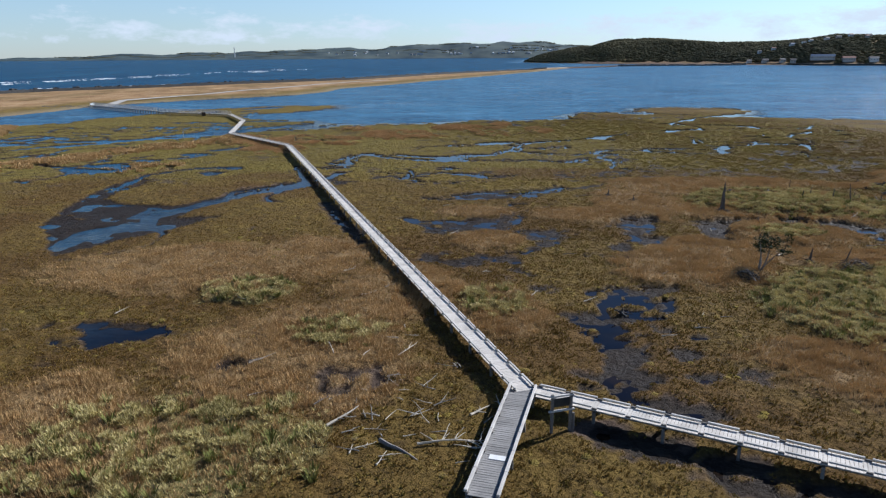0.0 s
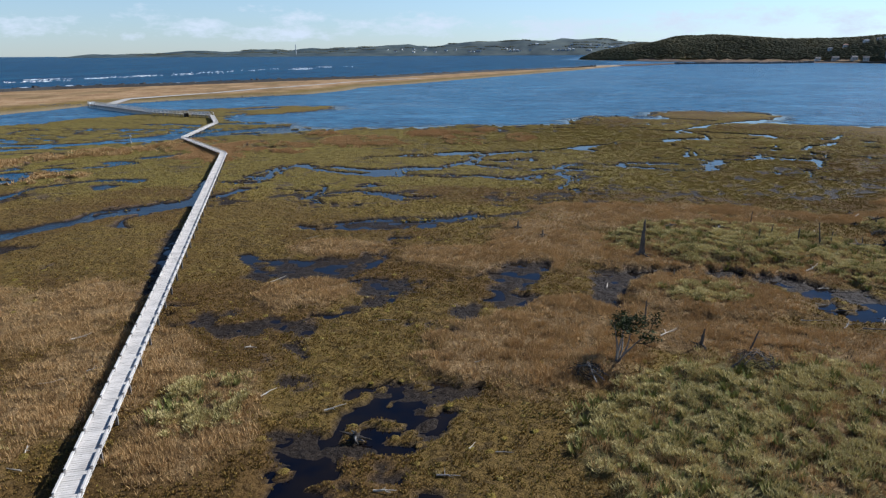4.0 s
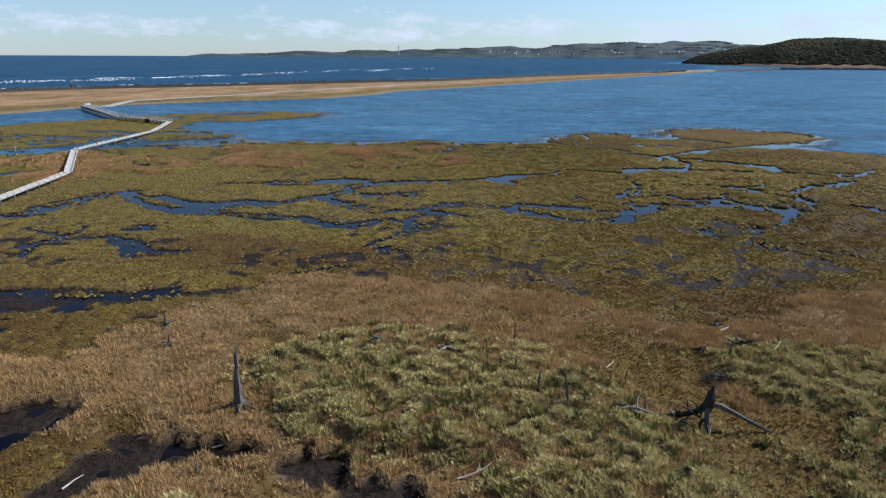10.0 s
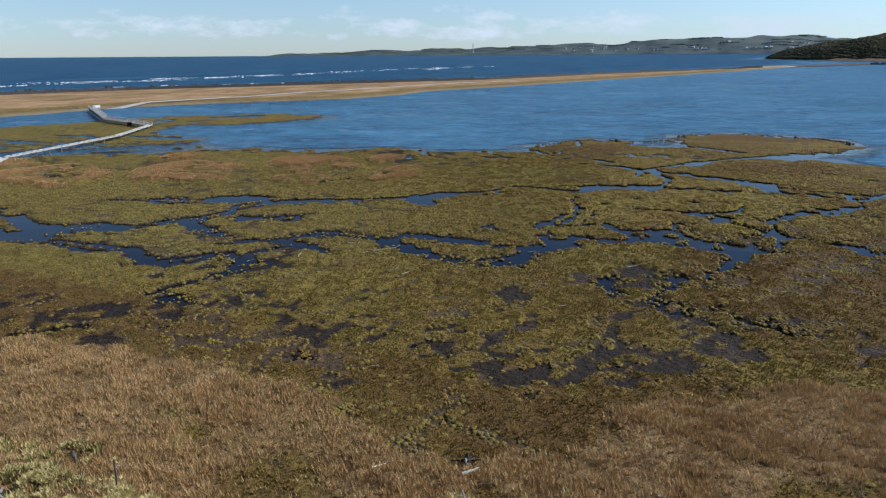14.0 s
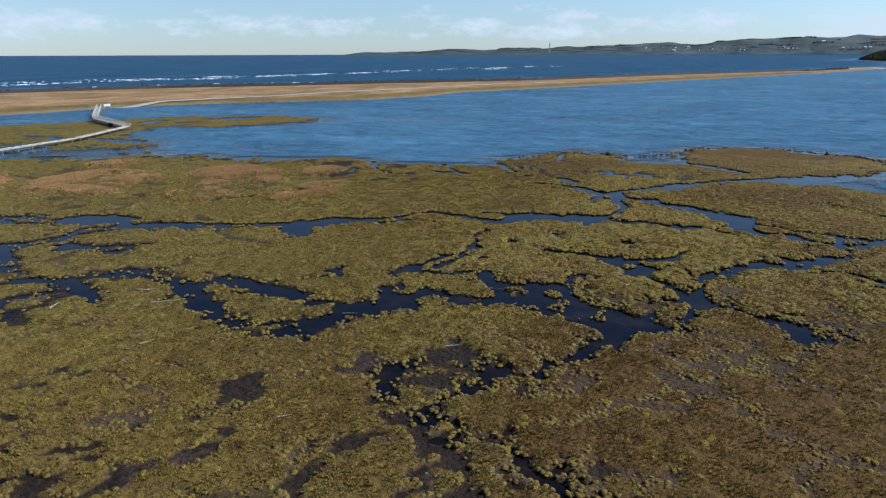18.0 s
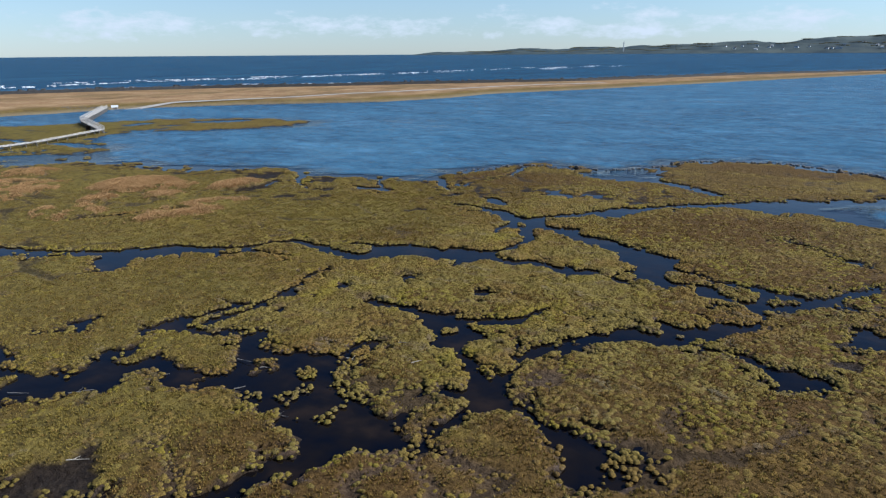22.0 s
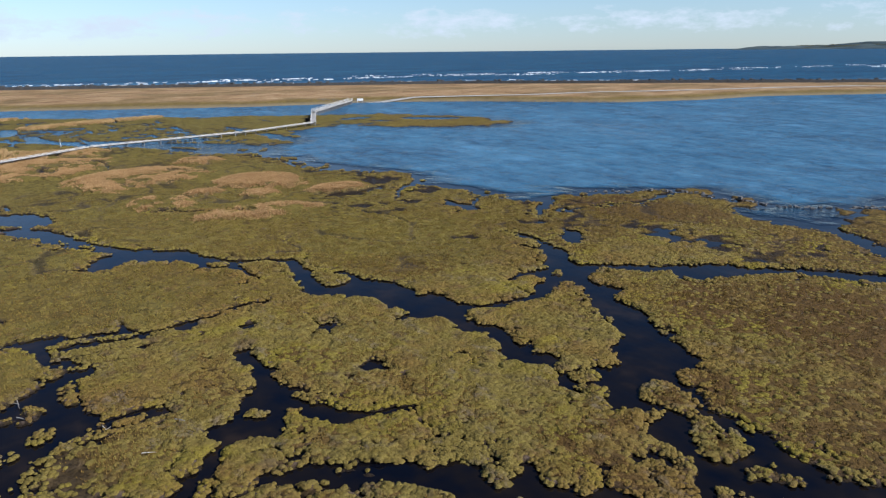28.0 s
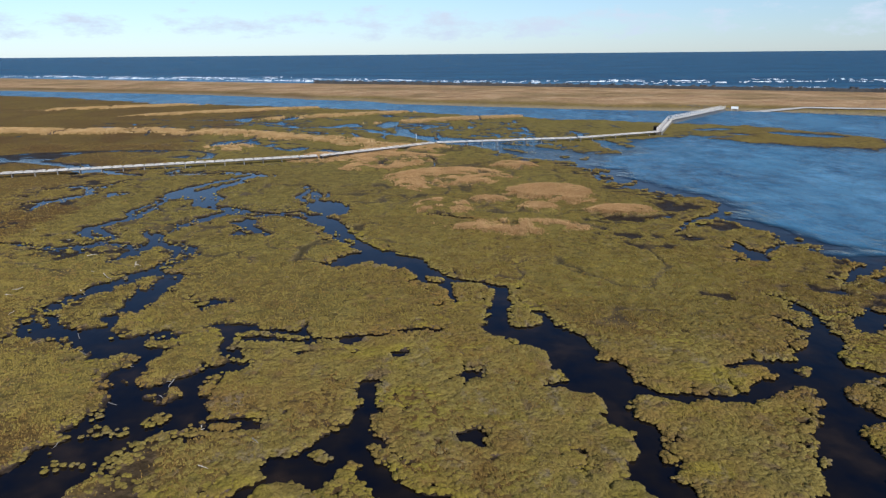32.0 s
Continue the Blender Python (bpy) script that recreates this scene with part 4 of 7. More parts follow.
bare((33.4, 86.6), (36, 87.5), (38.7, 87.4), (43.1, 88.1), (45.7, 88), (44.3, 86.2), (38.8, 86.3), (36.1, 83.3), (33.2, 78.3), (32.1, 75.8), (31.7, 78.1))
pool((44.4, 86.9), (45.7, 87.9), (47.4, 87.1), (46.8, 85.7), (45.6, 85.5), (44.5, 85.6))
pool((47.6, 84.9), (48.9, 86.1), (50.9, 85.9), (51.8, 84.1), (53.1, 82.6), (54.8, 82), (56.6, 81.9), (56.8, 80.4), (55.6, 79.8), (53.9, 79.9), (52.1, 81.6), (50.9, 83.1), (49.1, 84.2))
bare((46.8, 85.1), (51.3, 85.8), (57.1, 81.4), (57.2, 79.2), (59.6, 79.6), (62.2, 77.9), (61.9, 77.2), (59.2, 77.4), (56.5, 77), (54.6, 74.8), (52.7, 74.5), (50.4, 76), (50.2, 78.8), (49.3, 82.7))
pool((57.3, 79.7), (59, 79.6), (60.3, 78.8), (61.6, 77.9), (61.6, 77.2), (59.8, 77.3), (58.3, 78.4))
pool((55.6, 71.5), (56.7, 71.9), (58.2, 71.4), (57.3, 70.5), (55.7, 70.5))
bare((51.8, 70.5), (54.8, 71.2), (54.9, 69.9), (51.8, 69.4))
pool((19.6, 75.4), (20.5, 76), (21, 74.1), (21.5, 72.4), (21, 72.7))
creek((18.3, 70.9, 0.8), (19.2, 70.5, 0.8))
creek((10, 74.3, 0.4), (12, 76.3, 0.5), (13.2, 77.1, 0.5))
bare((5.9, 73.1), (8.6, 73.9), (11.1, 75.1), (13.3, 77), (11.8, 74), (9.2, 72.1), (7.4, 71.4))
pool((0.7, 104.2), (3.8, 105.8), (7, 106.3), (10.1, 106.8), (12.4, 106.1), (10.2, 103.6), (7, 103.5), (4.2, 102.6))
creek((10.5, 105.8, 1.4), (13.5, 106.7, 1.6), (15.7, 107.7, 1.6), (17.7, 109.7, 1.7), (19.8, 111.9, 1))
bare((-6.7, 103.9), (-0.4, 104.9), (7.5, 109.7), (15, 109.7), (19.5, 112.9), (19.6, 108.1), (13.7, 102.9), (4.8, 101.5), (-1.7, 101.4))
creek((-23.1, 134, 1.2), (-20.1, 135.4, 1.5), (-18.7, 137.9, 2), (-20.1, 144.1, 1), (-17.9, 149.9, 1))
creek((-13.5, 127.3, 0.6), (-3.7, 125.3, 0.6))
creek((1.8, 114.8, 1.2), (2.1, 116.6, 1.2))
creek((-0.8, 132.2, 1), (1.7, 132.6, 1.2))
creek((1.5, 126.8, 1), (5.8, 122.4, 1.4))
pool((-45.3, 76.3), (-45.4, 82.7), (-44.2, 85.4), (-40, 88.3), (-40.3, 91.9), (-40.4, 94.5), (-38, 96.9), (-35.9, 101.7), (-33.2, 105.7), (-32.1, 108.7), (-28.9, 111.4), (-26.2, 114.7), (-24.6, 119.8), (-22, 114.7), (-24.9, 110), (-28.7, 107.8), (-30.6, 105.7), (-33, 100.6), (-34.8, 96.9), (-36.9, 94.5), (-38.1, 92.9), (-38.1, 89.7), (-37.9, 86.2), (-41.3, 82.7), (-43.1, 79), (-43.6, 75.6))
bare((-51.9, 86.5), (-54.4, 97.7), (-55.9, 107.6), (-56, 114.5), (-55.1, 122.4), (-49.9, 119.6), (-52.6, 109.8), (-51.8, 103.4), (-46.4, 99.5), (-38.8, 98.8), (-35.2, 104.2), (-36.1, 91), (-30.5, 91.9), (-33.5, 85.1), (-37.8, 80), (-40.3, 76.5), (-42.7, 72.3), share=0.85)
creek((-22, 114.7, 2), (-25.1, 123.7, 2), (-28.5, 134.8, 1.4))
creek((-25.3, 133.4, 1.2), (-21.4, 132.7, 1.8), (-17.4, 134.7, 1))
creek((-17.7, 99.8, 1.2), (-14.3, 91.3, 1.3), (-11.2, 82.8, 1.3), (-9.1, 76.8, 1))
pool((-74.4, 132), (-70.6, 133.9), (-65.1, 131.9), (-61.3, 135.1), (-60.3, 128.7), (-66, 127.5))
pool((-45.6, 127.3), (-43.9, 129.8), (-40.8, 128.5), (-41.6, 124.9), (-43.6, 125))
creek((-68.7, 138.7, 1.6), (-64.9, 140.1, 1.8))
creek((-58.3, 146, 1.6), (-54.5, 148.4, 2), (-52.1, 151.7, 1.6))
pool((-27.7, 49.2), (-28.6, 51.1), (-26.7, 51.7), (-24.2, 51), (-23, 52), (-22.3, 51.4), (-22.9, 50.2), (-23.6, 49.2), (-25.7, 50), (-25.6, 47.8), (-26.3, 46.9))
bare((-30.2, 53.1), (-26.4, 52.6), (-22.5, 52.6), (-21.5, 49.1), (-24.6, 48.1), (-25.9, 46.4))
creek((-15.4, 44.2, 0.7), (-14.3, 44.6, 0.7), (-13.7, 45, 0.5))
bare((-9.6, 41.6), (-8.8, 43.8), (-6, 44.2), (-2.3, 43.5), (-3.3, 41.3), (-6.5, 39.4), (-8.2, 39.7))
pool((-2, 71.6), (-1.2, 72.6), (0.2, 72.6), (-0.5, 70.3), (-1.3, 70.3))
pool((0.5, 69.2), (1.8, 70.1), (3.2, 70.7), (3.5, 69.2), (1.9, 68))
pool((-1, 82), (0.3, 87.4), (3.5, 84.6), (5.9, 86.3), (6.7, 89.1), (7.7, 87.4), (5.9, 82.8), (3.9, 82), (1.2, 84.1))
pool((10.1, 80.3), (12.4, 81.5), (14.3, 80.3), (14.4, 78.7), (12.1, 78), (10.6, 79.1))
bare((10, 53.4), (13.6, 54.5), (17.3, 53.5), (17.2, 49.4), (13.7, 45.1), (11.7, 41.5), (13.1, 38.4), (15, 37.3), (15.6, 36.3), (13.6, 37.9), (11.3, 39), (10.3, 41.5), (11.8, 45.1), (11.2, 49.4))
pool((10.2, 53.2), (11.7, 53.6), (13.4, 53.4), (15.2, 53.8), (15.5, 53.1), (14.1, 52.3), (12.6, 52.3), (11.2, 52.7))
pool((16, 53.1), (17.2, 53.6), (17.4, 52), (16.7, 50.5), (15.8, 51.3))
pool((17.2, 54.7), (18.5, 56.5), (19.5, 57.1), (18.6, 55.3), (17.5, 54.2))
pool((15.8, 59.7), (16.8, 59.9), (17.1, 59), (16.1, 58.3))
creek((18.3, 57.7, 0.6), (20.8, 60.4, 0.6))
pool((12.4, 45.3), (13.1, 47.1), (13.7, 47.3), (13.6, 46.1), (14.1, 45.3), (14.3, 44.5), (12.8, 44.5))
pool((16.6, 46.8), (17.4, 46.8), (17.9, 46.1), (16.9, 45.5))
pool((14, 42.3), (14.8, 42.9), (15.3, 42), (14.7, 41.5), (14.1, 41.7))
pool((11.7, 41), (12.5, 42.5), (13.2, 42.3), (12.6, 41.3), (13.5, 41.6), (12.9, 40.7))
creek((17.5, 41.8, 0.7), (17.9, 41.7, 0.7))
pool((20.1, 41.7), (20.9, 42.4), (21, 41.7), (20.3, 41.2))
pool((13.1, 38.5), (13.8, 39.4), (14.3, 38.8), (14.2, 38), (13.5, 37.7))
pool((15.3, 36.9), (15.9, 37.3), (16.2, 36.7), (15.6, 36.4))
creek((9.4, 42.6, 0.5), (10, 41.9, 0.5))
creek((6.2, 63.2, 0.4), (8.7, 61.7, 0.5), (9.6, 60.3, 0.4))
creek((3.7, 70.7, 1), (6.4, 70.7, 1.3), (7.5, 68.9, 0.8))
creek((7.4, 66.3, 0.6), (8.9, 64.7, 0.6))
bare((13.1, 60.8), (21.9, 60.9), (19.1, 53.5), (13.1, 51.3))
creek((-137.7, 76.9, 1), (-135.5, 86.5, 1), (-135.5, 95.4, 2), (-133.3, 105.1, 3), (-134, 110.3, 3), (-130.9, 115.6, 2))
pool((-137.4, 113), (-142.5, 118.3), (-135.6, 120.8), (-125.7, 121.8), (-126.4, 118.6))
creek((-123.3, 123.7, 1), (-112.3, 133.1, 1.5), (-107.2, 140.9, 3), (-104.5, 145.5, 2), (-107, 149.4, 3), (-105.8, 154.7, 5), (-115.4, 158.9, 4), (-106, 161.5, 4))
pool((-133.2, 131.6), (-141.3, 132.8), (-144.7, 137.1), (-135.9, 137.6), (-130.6, 133.9))
creek((-142.4, 137.5, 0.8), (-138, 146.9, 0.8), (-127.9, 154.8, 0.8))
pool((-109.9, 167.4), (-124.1, 171.1), (-121.2, 175), (-108.2, 174.5), (-100.4, 171.4))
creek((-92.1, 166.1, 2), (-89.5, 171.1, 2))
pool((-98, 174.9), (-98.9, 178.3), (-89, 180.2), (-81.2, 182.6), (-77.4, 187.4), (-70.9, 186.5), (-73.1, 182.7), (-79.1, 179.5), (-85.5, 176.2))
pool((-87.4, 187.6), (-77, 188.9), (-74.6, 193.6), (-71, 198), (-68.4, 204), (-64.9, 208.2), (-61.1, 203.2), (-60.4, 195.7), (-64, 190), (-70.6, 188))
creek((-116.3, 188.2, 3), (-113.7, 190.9, 3))
pool((-63.8, 133.2), (-68.9, 134.6), (-73.2, 136.3), (-70.4, 138.4), (-62.5, 138.8), (-62.2, 135.6))
pool((-61, 141.2), (-65.9, 143.5), (-64.3, 145.9), (-59.1, 144.9))
pool((-54.9, 150.3), (-58.6, 152.3), (-56.9, 155.2), (-52, 154.7), (-50.7, 151.7))
creek((-66.3, 146.9, 1), (-63.2, 150.9, 1))
pool((-40, 131.6), (-43.1, 132.7), (-49.4, 131.4), (-45.3, 134.4), (-40.1, 135.3), (-38.9, 133.3))
creek((-53.8, 110.5, 1), (-54.2, 117.7, 1.2), (-54.5, 124.9, 1), (-50.7, 129.8, 1.4), (-47.1, 133.9, 1))
creek((-54.1, 159, 0.8), (-50.3, 162.7, 0.8))
pool((-60.7, 194.3), (-56.5, 202.7), (-49.5, 204.8), (-43.3, 209.5), (-37.5, 214), (-30.6, 216.5), (-32.3, 213), (-37.1, 207.2), (-43.5, 204.1), (-52.8, 199.5))
creek((-115.4, 209.1, 1.4), (-111.1, 210.9, 1.4))
creek((-89.3, 214, 1.4), (-87.3, 215.5, 1.4))
creek((-89.4, 228.1, 1), (-76.7, 228.9, 1.6))
pool((10.7, 34), (11.7, 33.6), (12.7, 32.8), (13.8, 31.8), (15, 31), (16, 30.5), (16.8, 29.2), (15.1, 29.2), (14.1, 30.2), (13, 31), (11.8, 32), (10.8, 33.2))
# small pool on the outer marsh
pool((109.5, 197.0), (110.3, 196.3), (109.9, 194.7), (110.3, 193.4), (111.4, 193.4), (112.6, 194.6), (113.4, 195.9), (113.1, 196.8), (111.8, 197.0), (110.7, 197.8))
creek((111.6, 201.3, 0.6), (112.9, 201.1, 0.6), (114.0, 200.2, 0.6), (114.8, 200.2, 0.6))
# river and ponds behind the boardwalk
creek((-101.6, 160.7, 2.1), (-97.1, 166.5, 2.8), (-89.7, 170.5, 2.8), (-83.0, 177.1, 3.1), (-74.3, 184.0, 3.1), (-61.8, 191.4, 2.8), (-59.2, 198.4, 3.5))
creek((-61.7, 199, 6), (-50, 212, 8), (-40, 220, 9))
creek((-52, 159, 2.2), (-48, 164, 2.2))
creek((-45, 203, 2.5), (-42, 212, 3), (-33, 216, 3.5), (-41, 224, 3))
# pools between the boardwalk and the dune
creek((9.5, 34.8, 1), (11.2, 33.6, 1.5), (13.2, 31.8, 1.6), (15, 30, 1.5), (17.5, 28.8, 1.5))
creek((-89, 268, 6), (-90, 274, 6))
creek((-79, 286, 6), (-73, 291, 9), (-70, 296, 7))
creek((-71, 259, 4), (-70, 261, 4))
creek((-78, 273, 4), (-75, 275, 4))
creek((-65, 231, 4), (-52, 232, 5), (-45, 234, 6))
# inlet by the outer island, and nicks in the shore
creek((68, 259, 3), (75, 256, 3), (82, 252.5, 2.4), (90, 247.5, 2.4))
creek((20, 229, 2), (26, 222, 1.2), (31, 219, 0.6))
creek((36, 232, 1.6), (41, 226, 1), (44, 221, 0.5))
creek((52, 258, 2), (54, 247, 1), (52, 240, 0.5))
creek((25.5, 196.5, 0.8), (21.5, 192, 1), (19, 187, 0.6))

panne(4, 74, 12, 12, 0.4)
panne(18, 57, 11, 10, 0.4)
panne(15, 43, 6, 9, 0.4)
panne(23, 80, 10, 7, 0.4)
panne(8, 94, 18, 10, 0.4)
panne(6, 103, 18, 5, 0.4)
panne(46, 84, 12, 4, 0.4)
panne(54, 77, 9, 6, 0.4)
panne(-29, 50, 12, 6, 0.4)
panne(36, 142, 12, 7, 0.4)
panne(40, 132, 14, 6, 0.4)
panne(55, 136, 20, 8, 0.4)
panne(76, 149, 10, 9, 0.4)
panne(67, 139, 12, 7, 0.4)
panne(76, 130, 8, 6, 0.4)
panne(85, 136, 13, 6, 0.4)
panne(70, 126, 14, 4, 0.4)
panne(92, 140, 10, 7, 0.4)
panne(62, 128, 16, 6, 0.4)
panne(-8, 124, 20, 9, 0.4)
panne(1, 117, 16, 8, 0.4)
panne(20, 124, 20, 7, 0.4)
panne(44, 153, 12, 5, 0.4)
panne(-60, 215, 40, 26, 0.58)
panne(-12, 219, 28, 8, 0.5)
panne(34, 222, 18, 12, 0.4)
panne(58, 226, 12, 12, 0.46)
panne(70, 238, 14, 10, 0.44)
panne(-75, 262, 20, 18, 0.46)
panne(-110, 170, 40, 40, 0.41)
panne(63, 66, 8, 7, 0.4)
panne(78, 243, 16, 8, 0.38)
panne(108, 200, 9, 14, 0.4)
panne(104, 170, 8, 20, 0.3)
panne(20, 100, 12, 8, 0.34)
panne(-140, 120, 40, 60, 0.41)
panne(92, 196, 8, 5, 0.3)
panne(68, 107, 4, 4, 0.4)
panne(74, 112, 7, 6, 0.3)
panne(32, 121, 14, 4, 0.4)
panne(58, 161, 12, 5, 0.34)
panne(-20, 118, 10, 6, 0.44)
panne(-98, 190, 24, 30, 0.41)
panne(-40, 208, 12, 14, 0.6)
panne(-110, 110, 20, 40, 0.41)
panne(28, 216, 22, 10, 0.5)
panne(10, 225, 30, 6, 0.6)
panne(44, 234, 12, 10, 0.55)
panne(36, 131, 7, 4, 0.4)
panne(40, 136, 8, 4, 0.4)
panne(48, 134, 7, 4, 0.4)
panne(69, 125, 5, 4, 0.4)
panne(74, 128, 6, 4, 0.4)
panne(79, 131, 6, 4, 0.4)
panne(44, 128, 6, 3, 0.4)
panne(30, 135, 6, 3, 0.4)
# five patches by the branch boardwalk: ditch mud, with its shadow drawn as peat
panne(9, 35.6, 2, 1.4, 0.8)
panne(12, 34, 2, 1.3, 0.8)
panne(16, 31.8, 2.2, 1.3, 0.8)
panne(20, 29.6, 2.4, 1.3, 0.8)
panne(24, 27.4, 2.4, 1.3, 0.8)
panne(1, 44, 1.6, 3, 0.4)
panne(-2.5, 54, 1.6, 4, 0.4)

grow("sage", 49, 97.5, 13, 8.5, -8, 0.8)
grow("sage", 61, 90, 8, 6, -35, 0.5)
grow("sage", 76, 105, 9, 6, -10, 0.4)
grow("sage", 41, 58, 9, 8.5, 20, 0.5)
grow("sage", 34, 53, 6, 8, 0, 0.4)
grow("sage", 41.5, 79.5, 4.2, 3.2, 0, 0.5)
grow("sage", -18, 60.5, 4, 3.5, 0, 0.3)
grow("sage", -8, 50, 4, 3, 0, 0.2)
grow("sage", -15, 33.5, 8, 6, 0, 0.4)
grow("sage", 4.5, 56.5, 3, 4, 0, 0.2)
grow("sage", 66, 88, 10, 8, 0, 0.4)
grow("sage", 86, 96, 12, 8, 0, 0.4)
grow("sage", 47, 48, 10, 10, 0, 0.3)
grow("sage", -38, 36, 8, 8, 0, 0.3)
grow("sage", 62, 60, 8, 8, 0, 0.3)
grow("reed", 41, 109, 15, 8, -12, 0.3)
grow("reed", 29, 97, 7, 9, 10, 0.3)
grow("reed", 45, 89, 15, 4.5, -8, 0.3)
grow("reed", 56, 106, 6, 6, -30, 0.2)
grow("reed", 41.2, 79, 8, 5.5, -20, 0.5)
grow("reed", 66, 82, 10, 5, -35, 0.2)
grow("reed", 25.5, 67.5, 9, 7, 15, 0.3)
grow("reed", 31, 75, 5, 4, 0, 0.2)
grow("reed", 5, 93.5, 5, 3.4, 0, 0.2)
grow("reed", 5, 77.8, 4.6, 4.2, 0, 0.3)
grow("reed", 18.5, 90.5, 7, 4.2, 0, 0.2)
grow("reed", 22, 89.5, 4, 5, 0, 0.2)
grow("reed", -28, 68, 13, 8, 12, 0.2)
grow("reed", -11, 46, 9, 10, 0, 0.2)
grow("reed", -14, 72, 6, 8, 0, 0.1)
grow("reed", 28, 104.5, 5, 4, 0, 0.2)
grow("reed", 46, 67, 9, 6, 0, 0.2)
grow("reed", 38, 71, 8, 4, 0, 0.2)
grow("reed", -4, 60, 6, 8, 0, 0.1)
grow("reed", -24, 34, 9, 8, 0, 0.2)
grow("reed", 32, 43, 10, 6, 0, 0.2)
grow("reed", 52, 52, 12, 10, 0, 0.2)
grow("reed", 83, 121, 6, 4, 0, 0.1)
grow("reed", 87, 122, 6, 4, 0, 0.1)
grow("reed", 80, 116, 5, 4, 0, 0.1)
grow("reed", 91, 126, 6, 4, 0, 0.1)
grow("reed", 75, 113, 5, 3, 0, 0.1)
grow("reed", 66, 111, 5, 3, 0, 0.1)
grow("reed", 55, 115, 5, 4, 0, 0.1)
grow("reed", 61, 112, 5, 4, 0, 0.1)
grow("reed", 47, 116, 6, 4, 0, 0.1)
grow("reed", 38, 116, 8, 4, 0, 0.1)
grow("reed", 66, 100, 5, 3.4, 0, 0.1)
grow("reed", 80, 108, 6, 5, 0, 0.1)
grow("reed", 4.5, 55, 4, 6, 0, 0.1)
grow("brown", -23, 41, 11, 8, 0, 0.1)
grow("brown", 20, 53, 12, 14, 0, 0)
grow("brown", 72, 115, 14, 9, -20, 0)
grow("brown", 85, 118, 14, 11, 0, 0)
grow("brown", 66, 106, 5, 6, 0, 0)
grow("brown", 96, 154, 20, 15, 20, 0)
grow("brown", 112, 178, 20, 26, 0, 0)
grow("brown", 104, 142, 16, 14, 0, 0)
grow("brown", 99, 174, 10, 12, 0, 0)
grow("brown", 26, 47, 8, 10, 0, 0)
grow("brown", -14, 75, 10, 16, 0, 0)
grow("brown", 8, 64, 8, 10, 0, 0)
grow("brown", 57, 107, 5, 7, 0, 0)
grow("brown", 9, 36, 10, 8, 0, 0)
grow("brown", 66, 119, 18, 5, -15, 0)
grow("brown", 82, 185, 10, 7, 30, 0)
grow("brown", 107, 201, 15, 15, 0, 0)
grow("brown", 57, 245, 12, 7, 20, 0)
grow("brown", 94, 225, 16, 10, 20, 0)
grow("brown", 97, 275, 14, 7, 0, 0)
grow("brown", -2, 40, 9, 12, 0, 0)
grow("brown", 12, 30, 12, 8, 0, 0)
grow("brown", 12, 44, 26, 20, 0, 0)
grow("brown", -70, 80, 40, 26, 0, 0)
grow("brown", 0, 64, 34, 26, 0, 0)
grow("brown", 8, 92, 26, 14, 0, 0)
grow("brown", 40, 120, 34, 9, -10, 0)
grow("brown", -30, 118, 12, 10, 0, 0)
grow("tawny", -10.3, 189.8, 10.2, 7.0, 87, 0.4)
grow("tawny", 13.8, 188.2, 4.2, 5.3, 87, 0.4)
grow("tawny", 9.3, 195.8, 2.8, 1.7, 87, 0.4)
grow("tawny", 3.3, 206.9, 6.7, 6.2, 87, 0.4)
grow("tawny", 15.9, 202.9, 2.8, 3.1, 87, 0.4)
grow("tawny", 18.4, 215.3, 4.9, 3.4, 87, 0.4)
grow("tawny", 27.2, 198.2, 8.8, 3.6, 87, 0.4)
grow("tawny", -25.6, 176.0, 7.5, 5.7, 86, 0.4)
grow("tawny", -25.3, 203.8, 4.2, 4.3, 86, 0.4)
grow("tawny", -6.3, 182.9, 3.1, 6.8, 87, 0.4)
grow("tawny", -12.9, 189.1, 8.6, 10.5, 17, 0.4)
grow("tawny", -34.4, 178.2, 7.8, 10.1, 17, 0.4)
grow("tawny", 4.1, 207.7, 7.5, 4.6, 17, 0.4)
grow("tawny", -52.7, 178.8, 5.2, 10.1, 17, 0.4)
grow("tawny", -44, 174, 9, 9, 40, 0.3)
grow("tawny", -40, 160, 7, 8, 0, 0.2)
grow("tawny", -82, 140, 5, 16, -32, 0.4)
grow("tawny", -68, 163, 5, 16, -38, 0.4)
grow("tawny", -54, 181, 4, 9, -40, 0.3)
grow("tawny", -92, 118, 6, 18, -10, 0.4)
grow("tawny", -98, 84, 7, 22, 4, 0.4)
grow("tawny", -101, 45, 8, 24, 0, 0.4)
grow("tawny", -171, 104, 5, 34, 26, 0.3)
grow("tawny", -147, 152, 5, 30, 26, 0.3)
grow("tawny", -127, 194, 4, 26, 22, 0.3)
grow("tawny", -197, 42, 6, 34, 24, 0.3)
grow("tawny", -58, 134, 7, 5, 30, 0.2)
grow("green", 6, 203, 34, 22, 30, 0)
grow("green", 8, 160, 52, 34, 0, 0)
grow("green", -50, 165, 45, 45, 0, 0)
grow("green", -110, 160, 50, 70, 0, 0)
grow("green", -90, 230, 45, 40, 0, 0)
grow("green", -4, 182, 20, 14, 30, 0)
grow("green", 45, 50, 9, 7, 0, 0)
grow("green", -36, 57, 7, 6, 0, 0)
grow("green", -8, 158, 20, 12, 0, 0)
grow("green", 50, 208, 14, 10, 0, 0)
grow("green", 55, 170, 16, 10, 0, 0)
grow("green", 57, 155, 20, 8, 10, 0)
grow("green", 30, 150, 18, 8, 0, 0)
grow("green", -95, 265, 20, 10, 45, 0)
grow("green", 82, 218, 6, 6, 0, 0)

